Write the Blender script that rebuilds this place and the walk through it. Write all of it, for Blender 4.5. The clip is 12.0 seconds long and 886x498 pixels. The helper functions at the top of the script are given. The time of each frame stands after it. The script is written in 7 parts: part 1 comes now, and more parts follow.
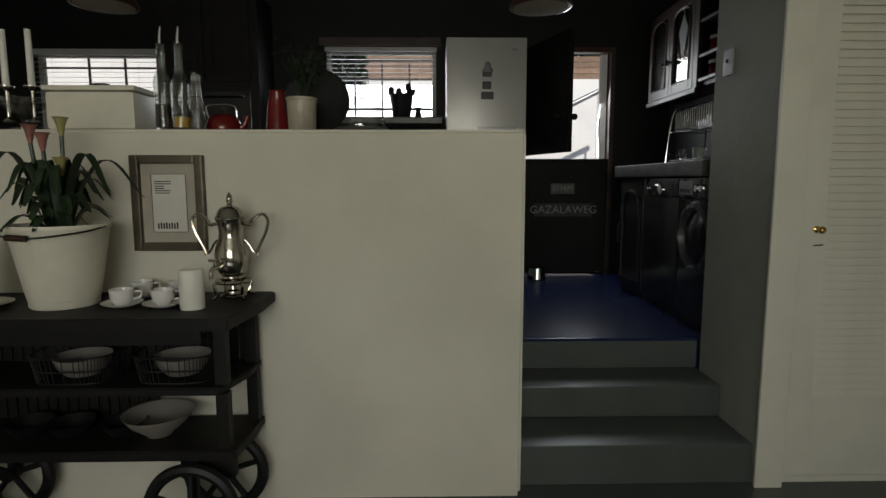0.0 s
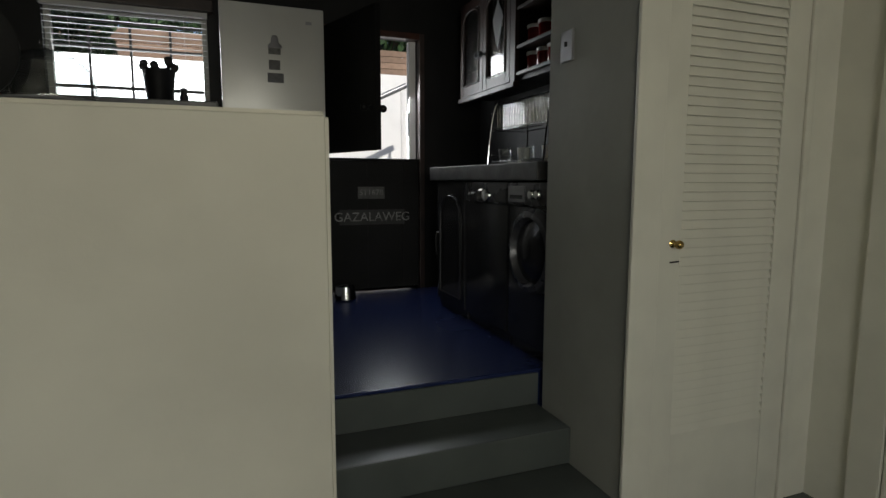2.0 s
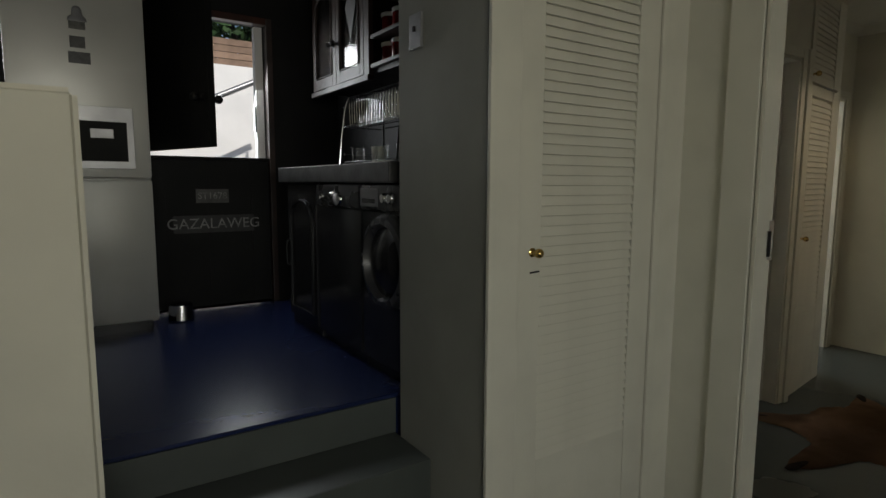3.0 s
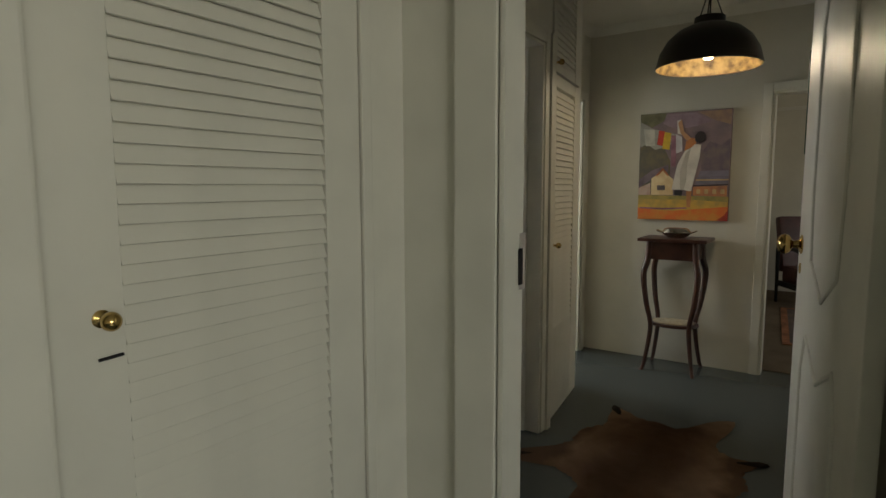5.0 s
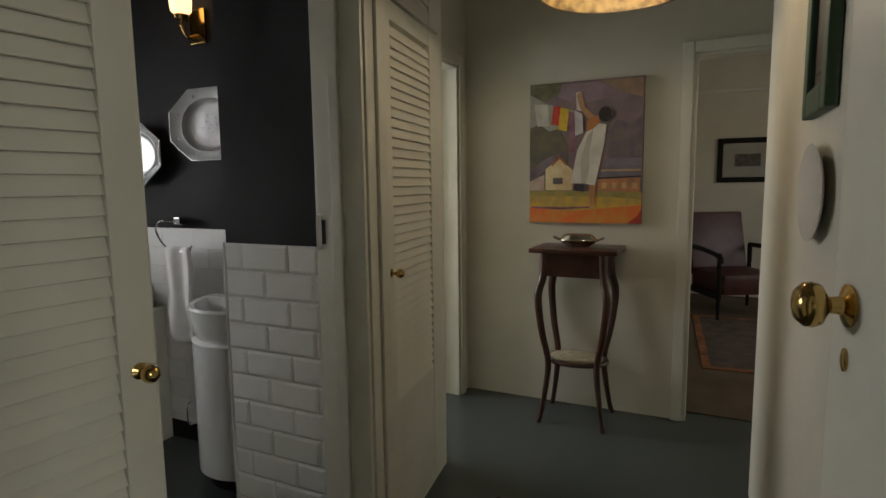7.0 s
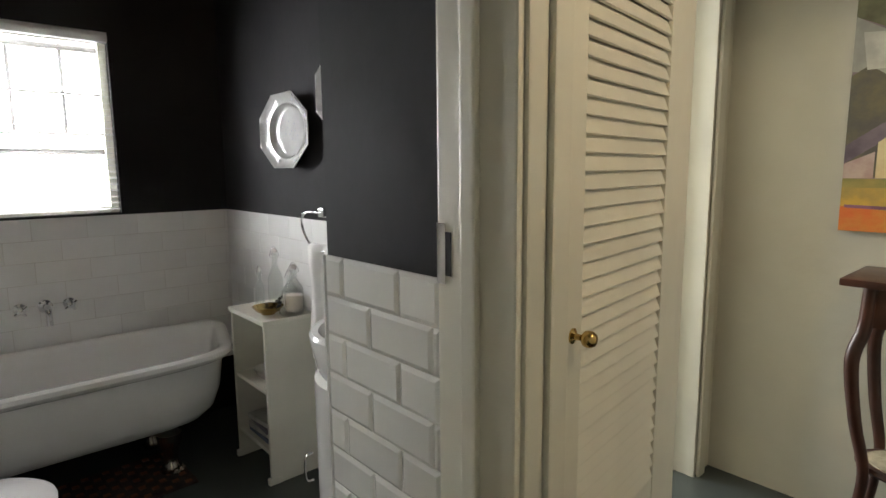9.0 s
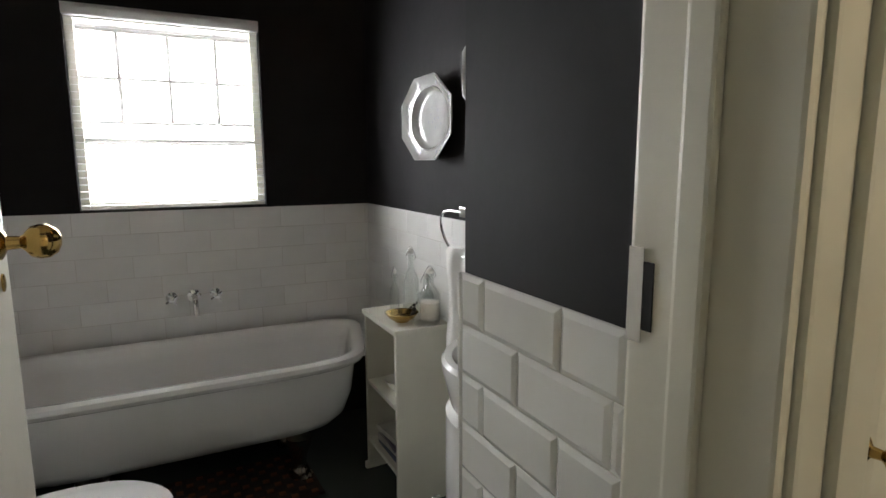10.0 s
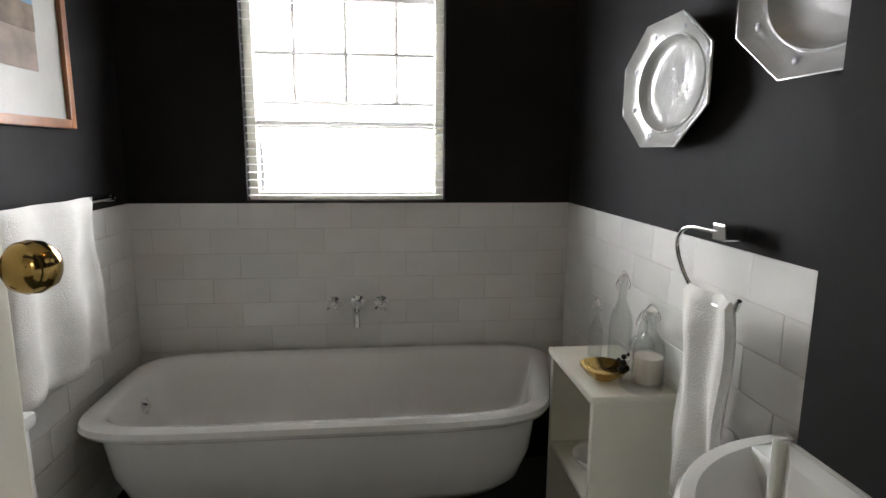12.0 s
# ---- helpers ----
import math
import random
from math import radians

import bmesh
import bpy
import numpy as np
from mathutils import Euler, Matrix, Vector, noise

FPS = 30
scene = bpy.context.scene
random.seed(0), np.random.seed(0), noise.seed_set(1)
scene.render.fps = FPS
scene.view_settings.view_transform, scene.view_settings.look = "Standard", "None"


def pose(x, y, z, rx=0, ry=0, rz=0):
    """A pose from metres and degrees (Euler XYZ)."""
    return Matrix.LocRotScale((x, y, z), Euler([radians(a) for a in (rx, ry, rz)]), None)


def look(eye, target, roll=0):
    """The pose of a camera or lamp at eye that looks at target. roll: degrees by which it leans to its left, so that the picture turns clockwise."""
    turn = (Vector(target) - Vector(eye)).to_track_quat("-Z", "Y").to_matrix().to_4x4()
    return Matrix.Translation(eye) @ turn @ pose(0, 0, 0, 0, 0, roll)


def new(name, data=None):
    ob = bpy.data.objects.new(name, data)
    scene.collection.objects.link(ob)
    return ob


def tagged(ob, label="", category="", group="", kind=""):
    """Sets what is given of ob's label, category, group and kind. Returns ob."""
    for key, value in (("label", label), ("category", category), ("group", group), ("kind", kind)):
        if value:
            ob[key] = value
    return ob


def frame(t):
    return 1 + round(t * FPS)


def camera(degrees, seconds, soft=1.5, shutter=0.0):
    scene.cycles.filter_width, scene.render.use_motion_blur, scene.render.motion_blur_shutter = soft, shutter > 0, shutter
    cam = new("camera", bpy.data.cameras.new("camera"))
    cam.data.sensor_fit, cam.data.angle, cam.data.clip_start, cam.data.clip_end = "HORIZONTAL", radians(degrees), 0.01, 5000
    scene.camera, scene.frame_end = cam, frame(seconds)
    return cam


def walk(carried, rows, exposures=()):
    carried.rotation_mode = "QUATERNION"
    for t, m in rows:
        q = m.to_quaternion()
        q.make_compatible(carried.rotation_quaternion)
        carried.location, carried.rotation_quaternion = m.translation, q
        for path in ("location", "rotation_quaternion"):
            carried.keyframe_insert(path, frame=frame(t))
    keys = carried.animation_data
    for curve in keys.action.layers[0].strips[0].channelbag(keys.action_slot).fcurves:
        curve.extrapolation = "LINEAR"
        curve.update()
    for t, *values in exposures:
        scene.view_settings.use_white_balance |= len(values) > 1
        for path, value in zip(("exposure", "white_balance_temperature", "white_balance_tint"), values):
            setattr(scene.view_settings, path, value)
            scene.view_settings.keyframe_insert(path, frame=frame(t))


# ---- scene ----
cam = camera(76.5, 12.0)
ROWS = [
    (0.0, -0.116, -0.331, 1.347, -1.18, -6.93, 0.06),
    (0.5, -0.072, -0.119, 1.347, -3.08, -7.02, -0.05),
    (1.0, -0.035, 0.056, 1.348, -6.57, -6.97, -0.04),
    (1.5, -0.032, 0.239, 1.367, -13.12, -6.97, -0.05),
    (2.0, -0.003, 0.409, 1.367, -21.13, -6.91, -0.12),
    (2.5, 0.107, 0.532, 1.370, -27.51, -6.84, -0.18),
    (3.0, 0.237, 0.625, 1.369, -33.60, -6.69, -0.25),
    (3.5, 0.376, 0.738, 1.365, -40.67, -6.26, -0.46),
    (3.7, 0.451, 0.782, 1.353, -43.38, -6.15, -0.29),
    (5.3, 1.271, 1.070, 1.352, -57.95, -6.21, 0.40),
    (5.5, 1.403, 1.093, 1.351, -59.61, -6.28, 0.58),
    (6.0, 1.729, 1.133, 1.350, -62.60, -6.24, 0.68),
    (6.5, 2.044, 1.201, 1.350, -64.25, -6.41, 0.77),
    (6.7, 2.158, 1.232, 1.346, -64.62, -6.55, 0.76),
    (8.3, 2.943, 1.533, 1.354, -53.77, -7.54, 0.46),
    (8.5, 3.024, 1.581, 1.353, -49.85, -7.68, 0.46),
    (9.0, 3.160, 1.690, 1.346, -41.42, -8.06, 0.54),
    (9.5, 3.248, 1.834, 1.353, -34.30, -8.39, 0.30),
    (10.0, 3.344, 1.988, 1.346, -26.68, -8.66, 0.20),
    (10.5, 3.443, 2.101, 1.339, -18.56, -8.85, 0.03),
    (11.0, 3.499, 2.201, 1.338, -12.90, -9.18, -0.09),
    (11.5, 3.537, 2.378, 1.345, -9.27, -9.56, -0.27),
    (12.0, 3.566, 2.573, 1.343, -5.95, -9.82, -0.39),
]
walk(cam, [(t, pose(x, y, z, 90 + pitch, roll, yaw)) for t, x, y, z, yaw, pitch, roll in ROWS],
     exposures=[(0.0, -0.75), (1.0, -0.5), (2.5, -0.8), (3.0, -0.9), (3.5, -0.72), (5.5, -0.38), (6.5, -0.5), (8.5, 0.42), (9.0, 0.66), (9.5, 0.62), (10.5, 0.36), (11.0, 0.22), (11.5, 0.35), (12.0, 0.53)])

# ---- world and lights ----
world = bpy.data.worlds.new("world")
scene.world = world
world.use_nodes = True
wt = world.node_tree
sky = wt.nodes.new("ShaderNodeTexSky")
sky.sky_type, sky.sun_disc = 'NISHITA', False
sky.sun_elevation, sky.sun_rotation = radians(36), radians(186)
wt.links.new(sky.outputs[0], wt.nodes["Background"].inputs[0])
wt.nodes["Background"].inputs[1].default_value = 0.15

sun_data = bpy.data.lights.new("sun", 'SUN')
sun_data.energy, sun_data.angle, sun_data.color = 5.0, radians(0.5), (1.0, 0.95, 0.88)
sun_ob = new("sun", sun_data)
sun_ob.matrix_world = look((0, 0, 20), (3, 27.0, 0))


def window_light(name, at, target, w, h, watts, color=(0.92, 0.97, 1.0)):
    """Sky light in a window's opening."""
    d = bpy.data.lights.new(name, 'AREA')
    d.shape, d.size, d.size_y, d.energy, d.color = 'RECTANGLE', w, h, watts, color
    o = new(name, d)
    o.matrix_world = look(at, target)
    return o


window_light("living_window_light", (-0.5, -3.42, 1.80), (-1.55, 0, 1.40), 2.6, 1.25, 106, (0.97, 0.975, 0.89))
window_light("bath_window_light", (3.42, 5.03, 1.57), (3.42, 3.9, 1.25), 0.74, 0.82, 33, (0.98, 0.98, 1.0))
window_light("kitchen_window_light", (-0.55, 4.80, 2.1), (-0.55, 3, 1.6), 0.9, 0.6, 13)
window_light("kitchen_door_light", (1.25, 4.80, 2.0), (1.2, 3, 1.0), 0.36, 0.85, 18)
window_light("back_room_light", (4.95, 4.84, 1.6), (5.45, 2.3, 1.15), 0.8, 1.2, 58, (0.95, 0.975, 0.98))

# ---- materials ----
def mat(name, color, rough=0.6, var=0.08, scale=3.0, bump=0.05, bscale=60.0, metal=0.0, coat=0.0, second=None, random=0.0, spec=0.5, gloss=0.1, through_light=0.0):
    """A painted, stained or metal surface: two scales of colour change, fine relief, uneven gloss."""
    m = bpy.data.materials.new(name)
    m.use_nodes = True
    nt = m.node_tree
    N, L = nt.nodes, nt.links
    b = N["Principled BSDF"]
    tc = N.new("ShaderNodeTexCoord")
    n1 = N.new("ShaderNodeTexNoise")
    n1.inputs["Scale"].default_value, n1.inputs["Detail"].default_value = scale, 6
    n2 = N.new("ShaderNodeTexNoise")
    n2.inputs["Scale"].default_value, n2.inputs["Detail"].default_value = bscale, 4
    for n in (n1, n2):
        L.new(tc.outputs["Object"], n.inputs["Vector"])
    mix = N.new("ShaderNodeMix")
    mix.data_type = 'RGBA'
    c2 = second or tuple(max(0.0, c * (1 - 3.0 * var)) for c in color)
    mix.inputs["A"].default_value, mix.inputs["B"].default_value = (*color, 1), (*c2, 1)
    ramp = N.new("ShaderNodeValToRGB")
    ramp.color_ramp.interpolation = 'EASE'
    ramp.color_ramp.elements[0].position, ramp.color_ramp.elements[1].position = 0.30, 0.75
    L.new(n1.outputs["Fac"], ramp.inputs[0])
    L.new(ramp.outputs[0], mix.inputs["Factor"])
    last = mix.outputs["Result"]
    if random:
        oi = N.new("ShaderNodeObjectInfo")
        mr = N.new("ShaderNodeMapRange")
        mr.inputs[3].default_value, mr.inputs[4].default_value = 1 - random, 1 + random
        L.new(oi.outputs["Random"], mr.inputs[0])
        hsv = N.new("ShaderNodeHueSaturation")
        L.new(mr.outputs[0], hsv.inputs["Value"])
        L.new(last, hsv.inputs["Color"])
        last = hsv.outputs[0]
    L.new(last, b.inputs["Base Color"])
    rr = N.new("ShaderNodeMapRange")
    rr.inputs[3].default_value, rr.inputs[4].default_value = max(0.02, rough - gloss), min(1, rough + gloss)
    L.new(n1.outputs["Fac"], rr.inputs[0])
    L.new(rr.outputs[0], b.inputs["Roughness"])
    b.inputs["Metallic"].default_value = metal
    b.inputs["Coat Weight"].default_value = coat
    b.inputs["Specular IOR Level"].default_value = spec
    if bump:
        bp = N.new("ShaderNodeBump")
        bp.inputs["Strength"].default_value, bp.inputs["Distance"].default_value = bump, 0.01
        L.new(n2.outputs["Fac"], bp.inputs["Height"])
        L.new(bp.outputs[0], b.inputs["Normal"])
    if through_light:
        tr = N.new("ShaderNodeBsdfTranslucent")
        tr.inputs["Color"].default_value = (*color, 1)
        ms = N.new("ShaderNodeMixShader")
        ms.inputs[0].default_value = through_light
        L.new(b.outputs[0], ms.inputs[1])
        L.new(tr.outputs[0], ms.inputs[2])
        L.new(ms.outputs[0], N["Material Output"].inputs["Surface"])
    return m


def glass(name, color=(1, 1, 1), rough=0.0, ior=1.45):
    m = bpy.data.materials.new(name)
    m.use_nodes = True
    b = m.node_tree.nodes["Principled BSDF"]
    b.inputs["Base Color"].default_value = (*color, 1)
    b.inputs["Transmission Weight"].default_value = 1.0
    b.inputs["Roughness"].default_value = rough
    b.inputs["IOR"].default_value = ior
    return m


def thin_glass(name, color):
    """Blown glass with thin walls: clear, with a glossy skin that grows towards its edges."""
    m = bpy.data.materials.new(name)
    m.use_nodes = True
    N, L = m.node_tree.nodes, m.node_tree.links
    tr, gl, lw, sc, ms = (N.new("ShaderNode" + k) for k in ("BsdfTransparent", "BsdfGlossy", "LayerWeight", "Math", "MixShader"))
    tr.inputs["Color"].default_value = (*color, 1)
    gl.inputs["Roughness"].default_value = 0.04
    lw.inputs["Blend"].default_value = 0.22
    sc.operation = 'MULTIPLY_ADD'
    sc.inputs[1].default_value, sc.inputs[2].default_value = 0.5, 0.03
    L.new(lw.outputs["Facing"], sc.inputs[0])
    L.new(sc.outputs[0], ms.inputs[0])
    L.new(tr.outputs[0], ms.inputs[1])
    L.new(gl.outputs[0], ms.inputs[2])
    L.new(ms.outputs[0], N["Material Output"].inputs["Surface"])
    return m


def glow(name, color, strength):
    m = bpy.data.materials.new(name)
    m.use_nodes = True
    b = m.node_tree.nodes["Principled BSDF"]
    b.inputs["Base Color"].default_value = (*color, 1)
    b.inputs["Emission Color"].default_value = (*color, 1)
    b.inputs["Emission Strength"].default_value = strength
    return m


M_CREAM = mat("cream_plaster", (0.66, 0.63, 0.53), 0.75, 0.05, 1.6, 0.18, 22)
M_WHITE = mat("white_gloss_paint", (0.70, 0.68, 0.59), 0.42, 0.03, 5, 0.03, 40)
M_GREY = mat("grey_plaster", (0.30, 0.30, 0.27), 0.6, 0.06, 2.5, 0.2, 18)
M_BLACKWALL = mat("black_wall_paint", (0.008, 0.008, 0.008), 0.6, 0.1, 3, 0.1, 25, spec=0.25)
M_CHAR = mat("charcoal_wall_paint", (0.0165, 0.0155, 0.0165), 0.8, 0.06, 2.5, 0.12, 22, spec=0.22)
M_CEIL = mat("ceiling_paint", (0.72, 0.70, 0.62), 0.8, 0.03, 2, 0.05, 30)
M_FLOOR = mat("grey_green_floor_paint", (0.066, 0.077, 0.074), 0.27, 0.004, 0.8, 0.03, 12, gloss=0.012, spec=0.4)
M_STEP = mat("grey_green_step_paint", (0.085, 0.095, 0.088), 0.35, 0.08, 3, 0.06, 14)
M_BLUE = mat("dark_blue_floor_paint", (0.014, 0.022, 0.072), 0.26, 0.01, 0.9, 0.06, 9, gloss=0.05, spec=0.2)
M_TILE = mat("white_glazed_tile", (0.80, 0.80, 0.78), 0.12, 0.02, 6, 0.02, 30, random=0.04)
M_GROUT = mat("grout", (0.70, 0.68, 0.64), 0.9, 0.08, 8, 0.2, 90)
M_ENAMEL = mat("white_enamel", (0.82, 0.82, 0.80), 0.1, 0.015, 3, 0.0)
M_BRASS = mat("polished_brass", (0.62, 0.43, 0.16), 0.16, 0.06, 12, 0.02, 40, metal=1.0)
M_CHROME = mat("chrome", (0.75, 0.75, 0.76), 0.1, 0.03, 10, 0.0, metal=1.0)
M_SILVER = mat("tarnished_silver", (0.60, 0.56, 0.50), 0.16, 0.15, 9, 0.03, 60, metal=1.0, second=(0.22, 0.19, 0.16))
M_DARKWOOD = mat("dark_stained_wood", (0.009, 0.008, 0.007), 0.55, 0.15, 6, 0.12, 50, spec=0.25)
M_REDWOOD = mat("mahogany", (0.075, 0.026, 0.016), 0.35, 0.2, 7, 0.06, 50, coat=0.1)
M_IRON = mat("black_iron", (0.02, 0.02, 0.021), 0.5, 0.1, 10, 0.1, 40, metal=0.6)
M_CERAMIC = mat("white_ceramic", (0.72, 0.70, 0.67), 0.2, 0.03, 6, 0.0)
M_CREAMPOT = mat("cream_enamel_pot", (0.70, 0.66, 0.55), 0.4, 0.06, 5, 0.05, 25)
M_BLACKPL = mat("black_gloss_appliance", (0.022, 0.022, 0.024), 0.22, 0.08, 5, 0.0)
M_GREYMET = mat("grey_metal_appliance", (0.34, 0.34, 0.35), 0.34, 0.06, 6, 0.0, metal=0.6)
M_FRIDGE = mat("silver_fridge_enamel", (0.60, 0.60, 0.57), 0.32, 0.03, 3, 0.02, 80, metal=0.2)
M_COUNTER = mat("dark_slate_worktop", (0.07, 0.07, 0.07), 0.35, 0.2, 9, 0.1, 40)
M_LEAF = mat("dark_green_leaf", (0.020, 0.038, 0.015), 0.45, 0.15, 12, 0.1, 40)
M_TREE = mat("tree_foliage", (0.05, 0.11, 0.035), 0.6, 0.2, 3, 0.0, random=0.2)
M_TOWEL = mat("white_towelling", (0.80, 0.79, 0.76), 0.95, 0.04, 10, 0.25, 220)
M_WAX = mat("white_wax", (0.75, 0.73, 0.66), 0.5, 0.04, 6, 0.03, 20)
M_GLASS = thin_glass("clear_glass", (0.97, 0.98, 0.975))
M_PANE = glass("window_glass")
M_YARD = mat("white_yard_wall", (0.87, 0.86, 0.84), 0.8, 0.03, 2, 0.1, 20)
M_PLANK = mat("weathered_fence_wood", (0.30, 0.20, 0.14), 0.8, 0.15, 4, 0.2, 30, random=0.2)
M_GROUND = mat("pale_paving", (0.45, 0.43, 0.39), 0.85, 0.08, 2, 0.15, 14)
M_DOORWOOD = mat("dark_brown_frame_wood", (0.035, 0.017, 0.012), 0.5, 0.2, 7, 0.08, 50)
M_RED = mat("red_enamel", (0.16, 0.011, 0.010), 0.22, 0.08, 6, 0.0)
# Kitchen blind slats: white greyed for their backlit inner faces.
M_BACKLIT_SLAT = mat("backlit_blind_slat", (0.42, 0.42, 0.41), 0.5, 0.04, 8, 0.0)
# Bath glazing bars let some light through, to imitate glare around them.
M_BLOOM_BAR = mat("bloomed_glazing_bar", (0.62, 0.62, 0.60), 0.4, 0.03, 8, 0.0, through_light=0.035)
# Kitchen glazing bars: silhouette against the daylight put into a dark colour.
M_BACKLIT_BAR = mat("backlit_glazing_bar", (0.05, 0.05, 0.05), 0.5, 0.1, 8, 0.0)
M_GRAPHITE = mat("graphite_appliance_enamel", (0.085, 0.085, 0.09), 0.28, 0.06, 6, 0.0, metal=0.5)
M_BLIND = mat("white_blind_slat", (0.80, 0.80, 0.79), 0.4, 0.03, 8, 0.0, through_light=0.5)


# ---- mesh helpers ----
def box_bm(x0, x1, y0, y1, z0, z1, bevel=0.0, bm=None):
    own = bm is None
    bm = bm or bmesh.new()
    vs = [bm.verts.new((x, y, z)) for x in (x0, x1) for y in (y0, y1) for z in (z0, z1)]
    f = [bm.faces.new([vs[i] for i in q]) for q in ((0, 1, 3, 2), (4, 6, 7, 5), (0, 4, 5, 1), (2, 3, 7, 6), (0, 2, 6, 4), (1, 5, 7, 3))]
    if bevel and own:
        bmesh.ops.bevel(bm, geom=list(bm.edges), offset=bevel, segments=2, affect='EDGES', profile=0.7)
    elif bevel:
        es = {e for q in f for e in q.edges}
        bmesh.ops.bevel(bm, geom=list(es), offset=bevel, segments=2, affect='EDGES', profile=0.7)
    return bm


def lathe_bm(profile, seg=32, center=(0, 0, 0), sx=1.0, sy=1.0, bm=None):
    """A surface of revolution about z; profile: (radius, height) from below to above."""
    bm = bm or bmesh.new()
    cx, cy, cz = center
    rings = []
    for r, z in profile:
        if r < 1e-5:
            rings.append([bm.verts.new((cx, cy, cz + z))])
        else:
            rings.append([bm.verts.new((cx + sx * r * math.cos(2 * math.pi * i / seg), cy + sy * r * math.sin(2 * math.pi * i / seg), cz + z)) for i in range(seg)])
    for a, b in zip(rings, rings[1:]):
        for i in range(seg):
            j = (i + 1) % seg
            if len(a) == 1 and len(b) > 1:
                bm.faces.new((a[0], b[j], b[i]))
            elif len(b) == 1 and len(a) > 1:
                bm.faces.new((a[i], a[j], b[0]))
            elif len(a) > 1:
                bm.faces.new((a[i], a[j], b[j], b[i]))
    return bm


def tube_bm(points, r, seg=10, bm=None, closed=False, radii=None):
    """A round bar along points."""
    bm = bm or bmesh.new()
    P = [Vector(p) for p in points]
    n = len(P)
    rings, side = [], None
    for i, p in enumerate(P):
        if closed:
            d = P[(i + 1) % n] - P[i - 1]
        else:
            d = P[min(i + 1, n - 1)] - P[max(i - 1, 0)]
        d.normalize()
        if side is None:
            side = d.orthogonal().normalized()
        else:
            side = (side - d * side.dot(d))
            side = side.normalized() if side.length > 1e-6 else d.orthogonal().normalized()
        up = d.cross(side)
        rr = radii[i] if radii else r
        rings.append([bm.verts.new(p + (side * math.cos(2 * math.pi * k / seg) + up * math.sin(2 * math.pi * k / seg)) * rr) for k in range(seg)])
    pairs = list(zip(rings, rings[1:])) + ([(rings[-1], rings[0])] if closed else [])
    for a, b in pairs:
        for k in range(seg):
            bm.faces.new((a[k], a[(k + 1) % seg], b[(k + 1) % seg], b[k]))
    if not closed:
        bm.faces.new(rings[0][::-1])
        bm.faces.new(rings[-1])
    return bm


def bez(pts, n=12):
    """Points of a smooth curve through pts (Catmull-Rom)."""
    P = [Vector(p) for p in pts]
    P = [2 * P[0] - P[1]] + P + [2 * P[-1] - P[-2]]
    out = []
    for i in range(1, len(P) - 2):
        a, b, c, d = P[i - 1:i + 3]
        for k in range(n):
            t = k / n
            out.append(0.5 * ((2 * b) + (c - a) * t + (2 * a - 5 * b + 4 * c - d) * t * t + (3 * b - a - 3 * c + d) * t ** 3))
    out.append(P[-2])
    return out


def part(name, bm, material, parent=None, label="", smooth=False, m=None):
    """Links a bmesh as one mesh object, under a thing or a part."""
    bmesh.ops.recalc_face_normals(bm, faces=bm.faces)
    me = bpy.data.meshes.new(name)
    bm.to_mesh(me)
    bm.free()
    me.materials.append(material)
    if smooth:
        for p in me.polygons:
            p.use_smooth = True
        me.set_sharp_from_angle(angle=radians(40))
    o = new(name, me)
    if m is not None:
        o.matrix_basis = m
    if parent is not None:
        o.parent = parent
    if label:
        o["label"] = label
    return o


def thing(name, label, category, group="", m=None, kind=""):
    e = new(name)
    if m is not None:
        e.matrix_basis = m
    return tagged(e, label, category, group, kind)


def structure(name, bm, material, label, category, smooth=False):
    o = part(name, bm, material, smooth=smooth)
    return tagged(o, label, category, "", "structure")


def wall_bm(axis, a0, a1, b0, b1, z0, z1, holes=()):
    """A wall along an axis ('x' or 'y') from a0 to a1, b0 to b1 thick, with holes (lo, hi, zlo, zhi) through it."""
    bm = bmesh.new()
    xs = sorted({a0, a1, *[v for h in holes for v in h[:2]]})
    zs = sorted({z0, z1, *[v for h in holes for v in h[2:]]})

    def free(i, j):
        if not (0 <= i < len(xs) - 1 and 0 <= j < len(zs) - 1):
            return False
        cx, cz = (xs[i] + xs[i + 1]) / 2, (zs[j] + zs[j + 1]) / 2
        return not any(h[0] < cx < h[1] and h[2] < cz < h[3] for h in holes)
    cache = {}

    def v(a, b, z):
        key = (round(a, 5), round(b, 5), round(z, 5))
        if key not in cache:
            cache[key] = bm.verts.new((a, b, z) if axis == 'x' else (b, a, z))
        return cache[key]
    for i in range(len(xs) - 1):
        for j in range(len(zs) - 1):
            if not free(i, j):
                continue
            l, r, d, u = xs[i], xs[i + 1], zs[j], zs[j + 1]
            bm.faces.new((v(l, b0, d), v(r, b0, d), v(r, b0, u), v(l, b0, u)))
            bm.faces.new((v(l, b1, d), v(l, b1, u), v(r, b1, u), v(r, b1, d)))
            if not free(i - 1, j):
                bm.faces.new((v(l, b0, d), v(l, b0, u), v(l, b1, u), v(l, b1, d)))
            if not free(i + 1, j):
                bm.faces.new((v(r, b0, d), v(r, b1, d), v(r, b1, u), v(r, b0, u)))
            if not free(i, j - 1):
                bm.faces.new((v(l, b0, d), v(l, b1, d), v(r, b1, d), v(r, b0, d)))
            if not free(i, j + 1):
                bm.faces.new((v(l, b0, u), v(r, b0, u), v(r, b1, u), v(l, b1, u)))
    return bm

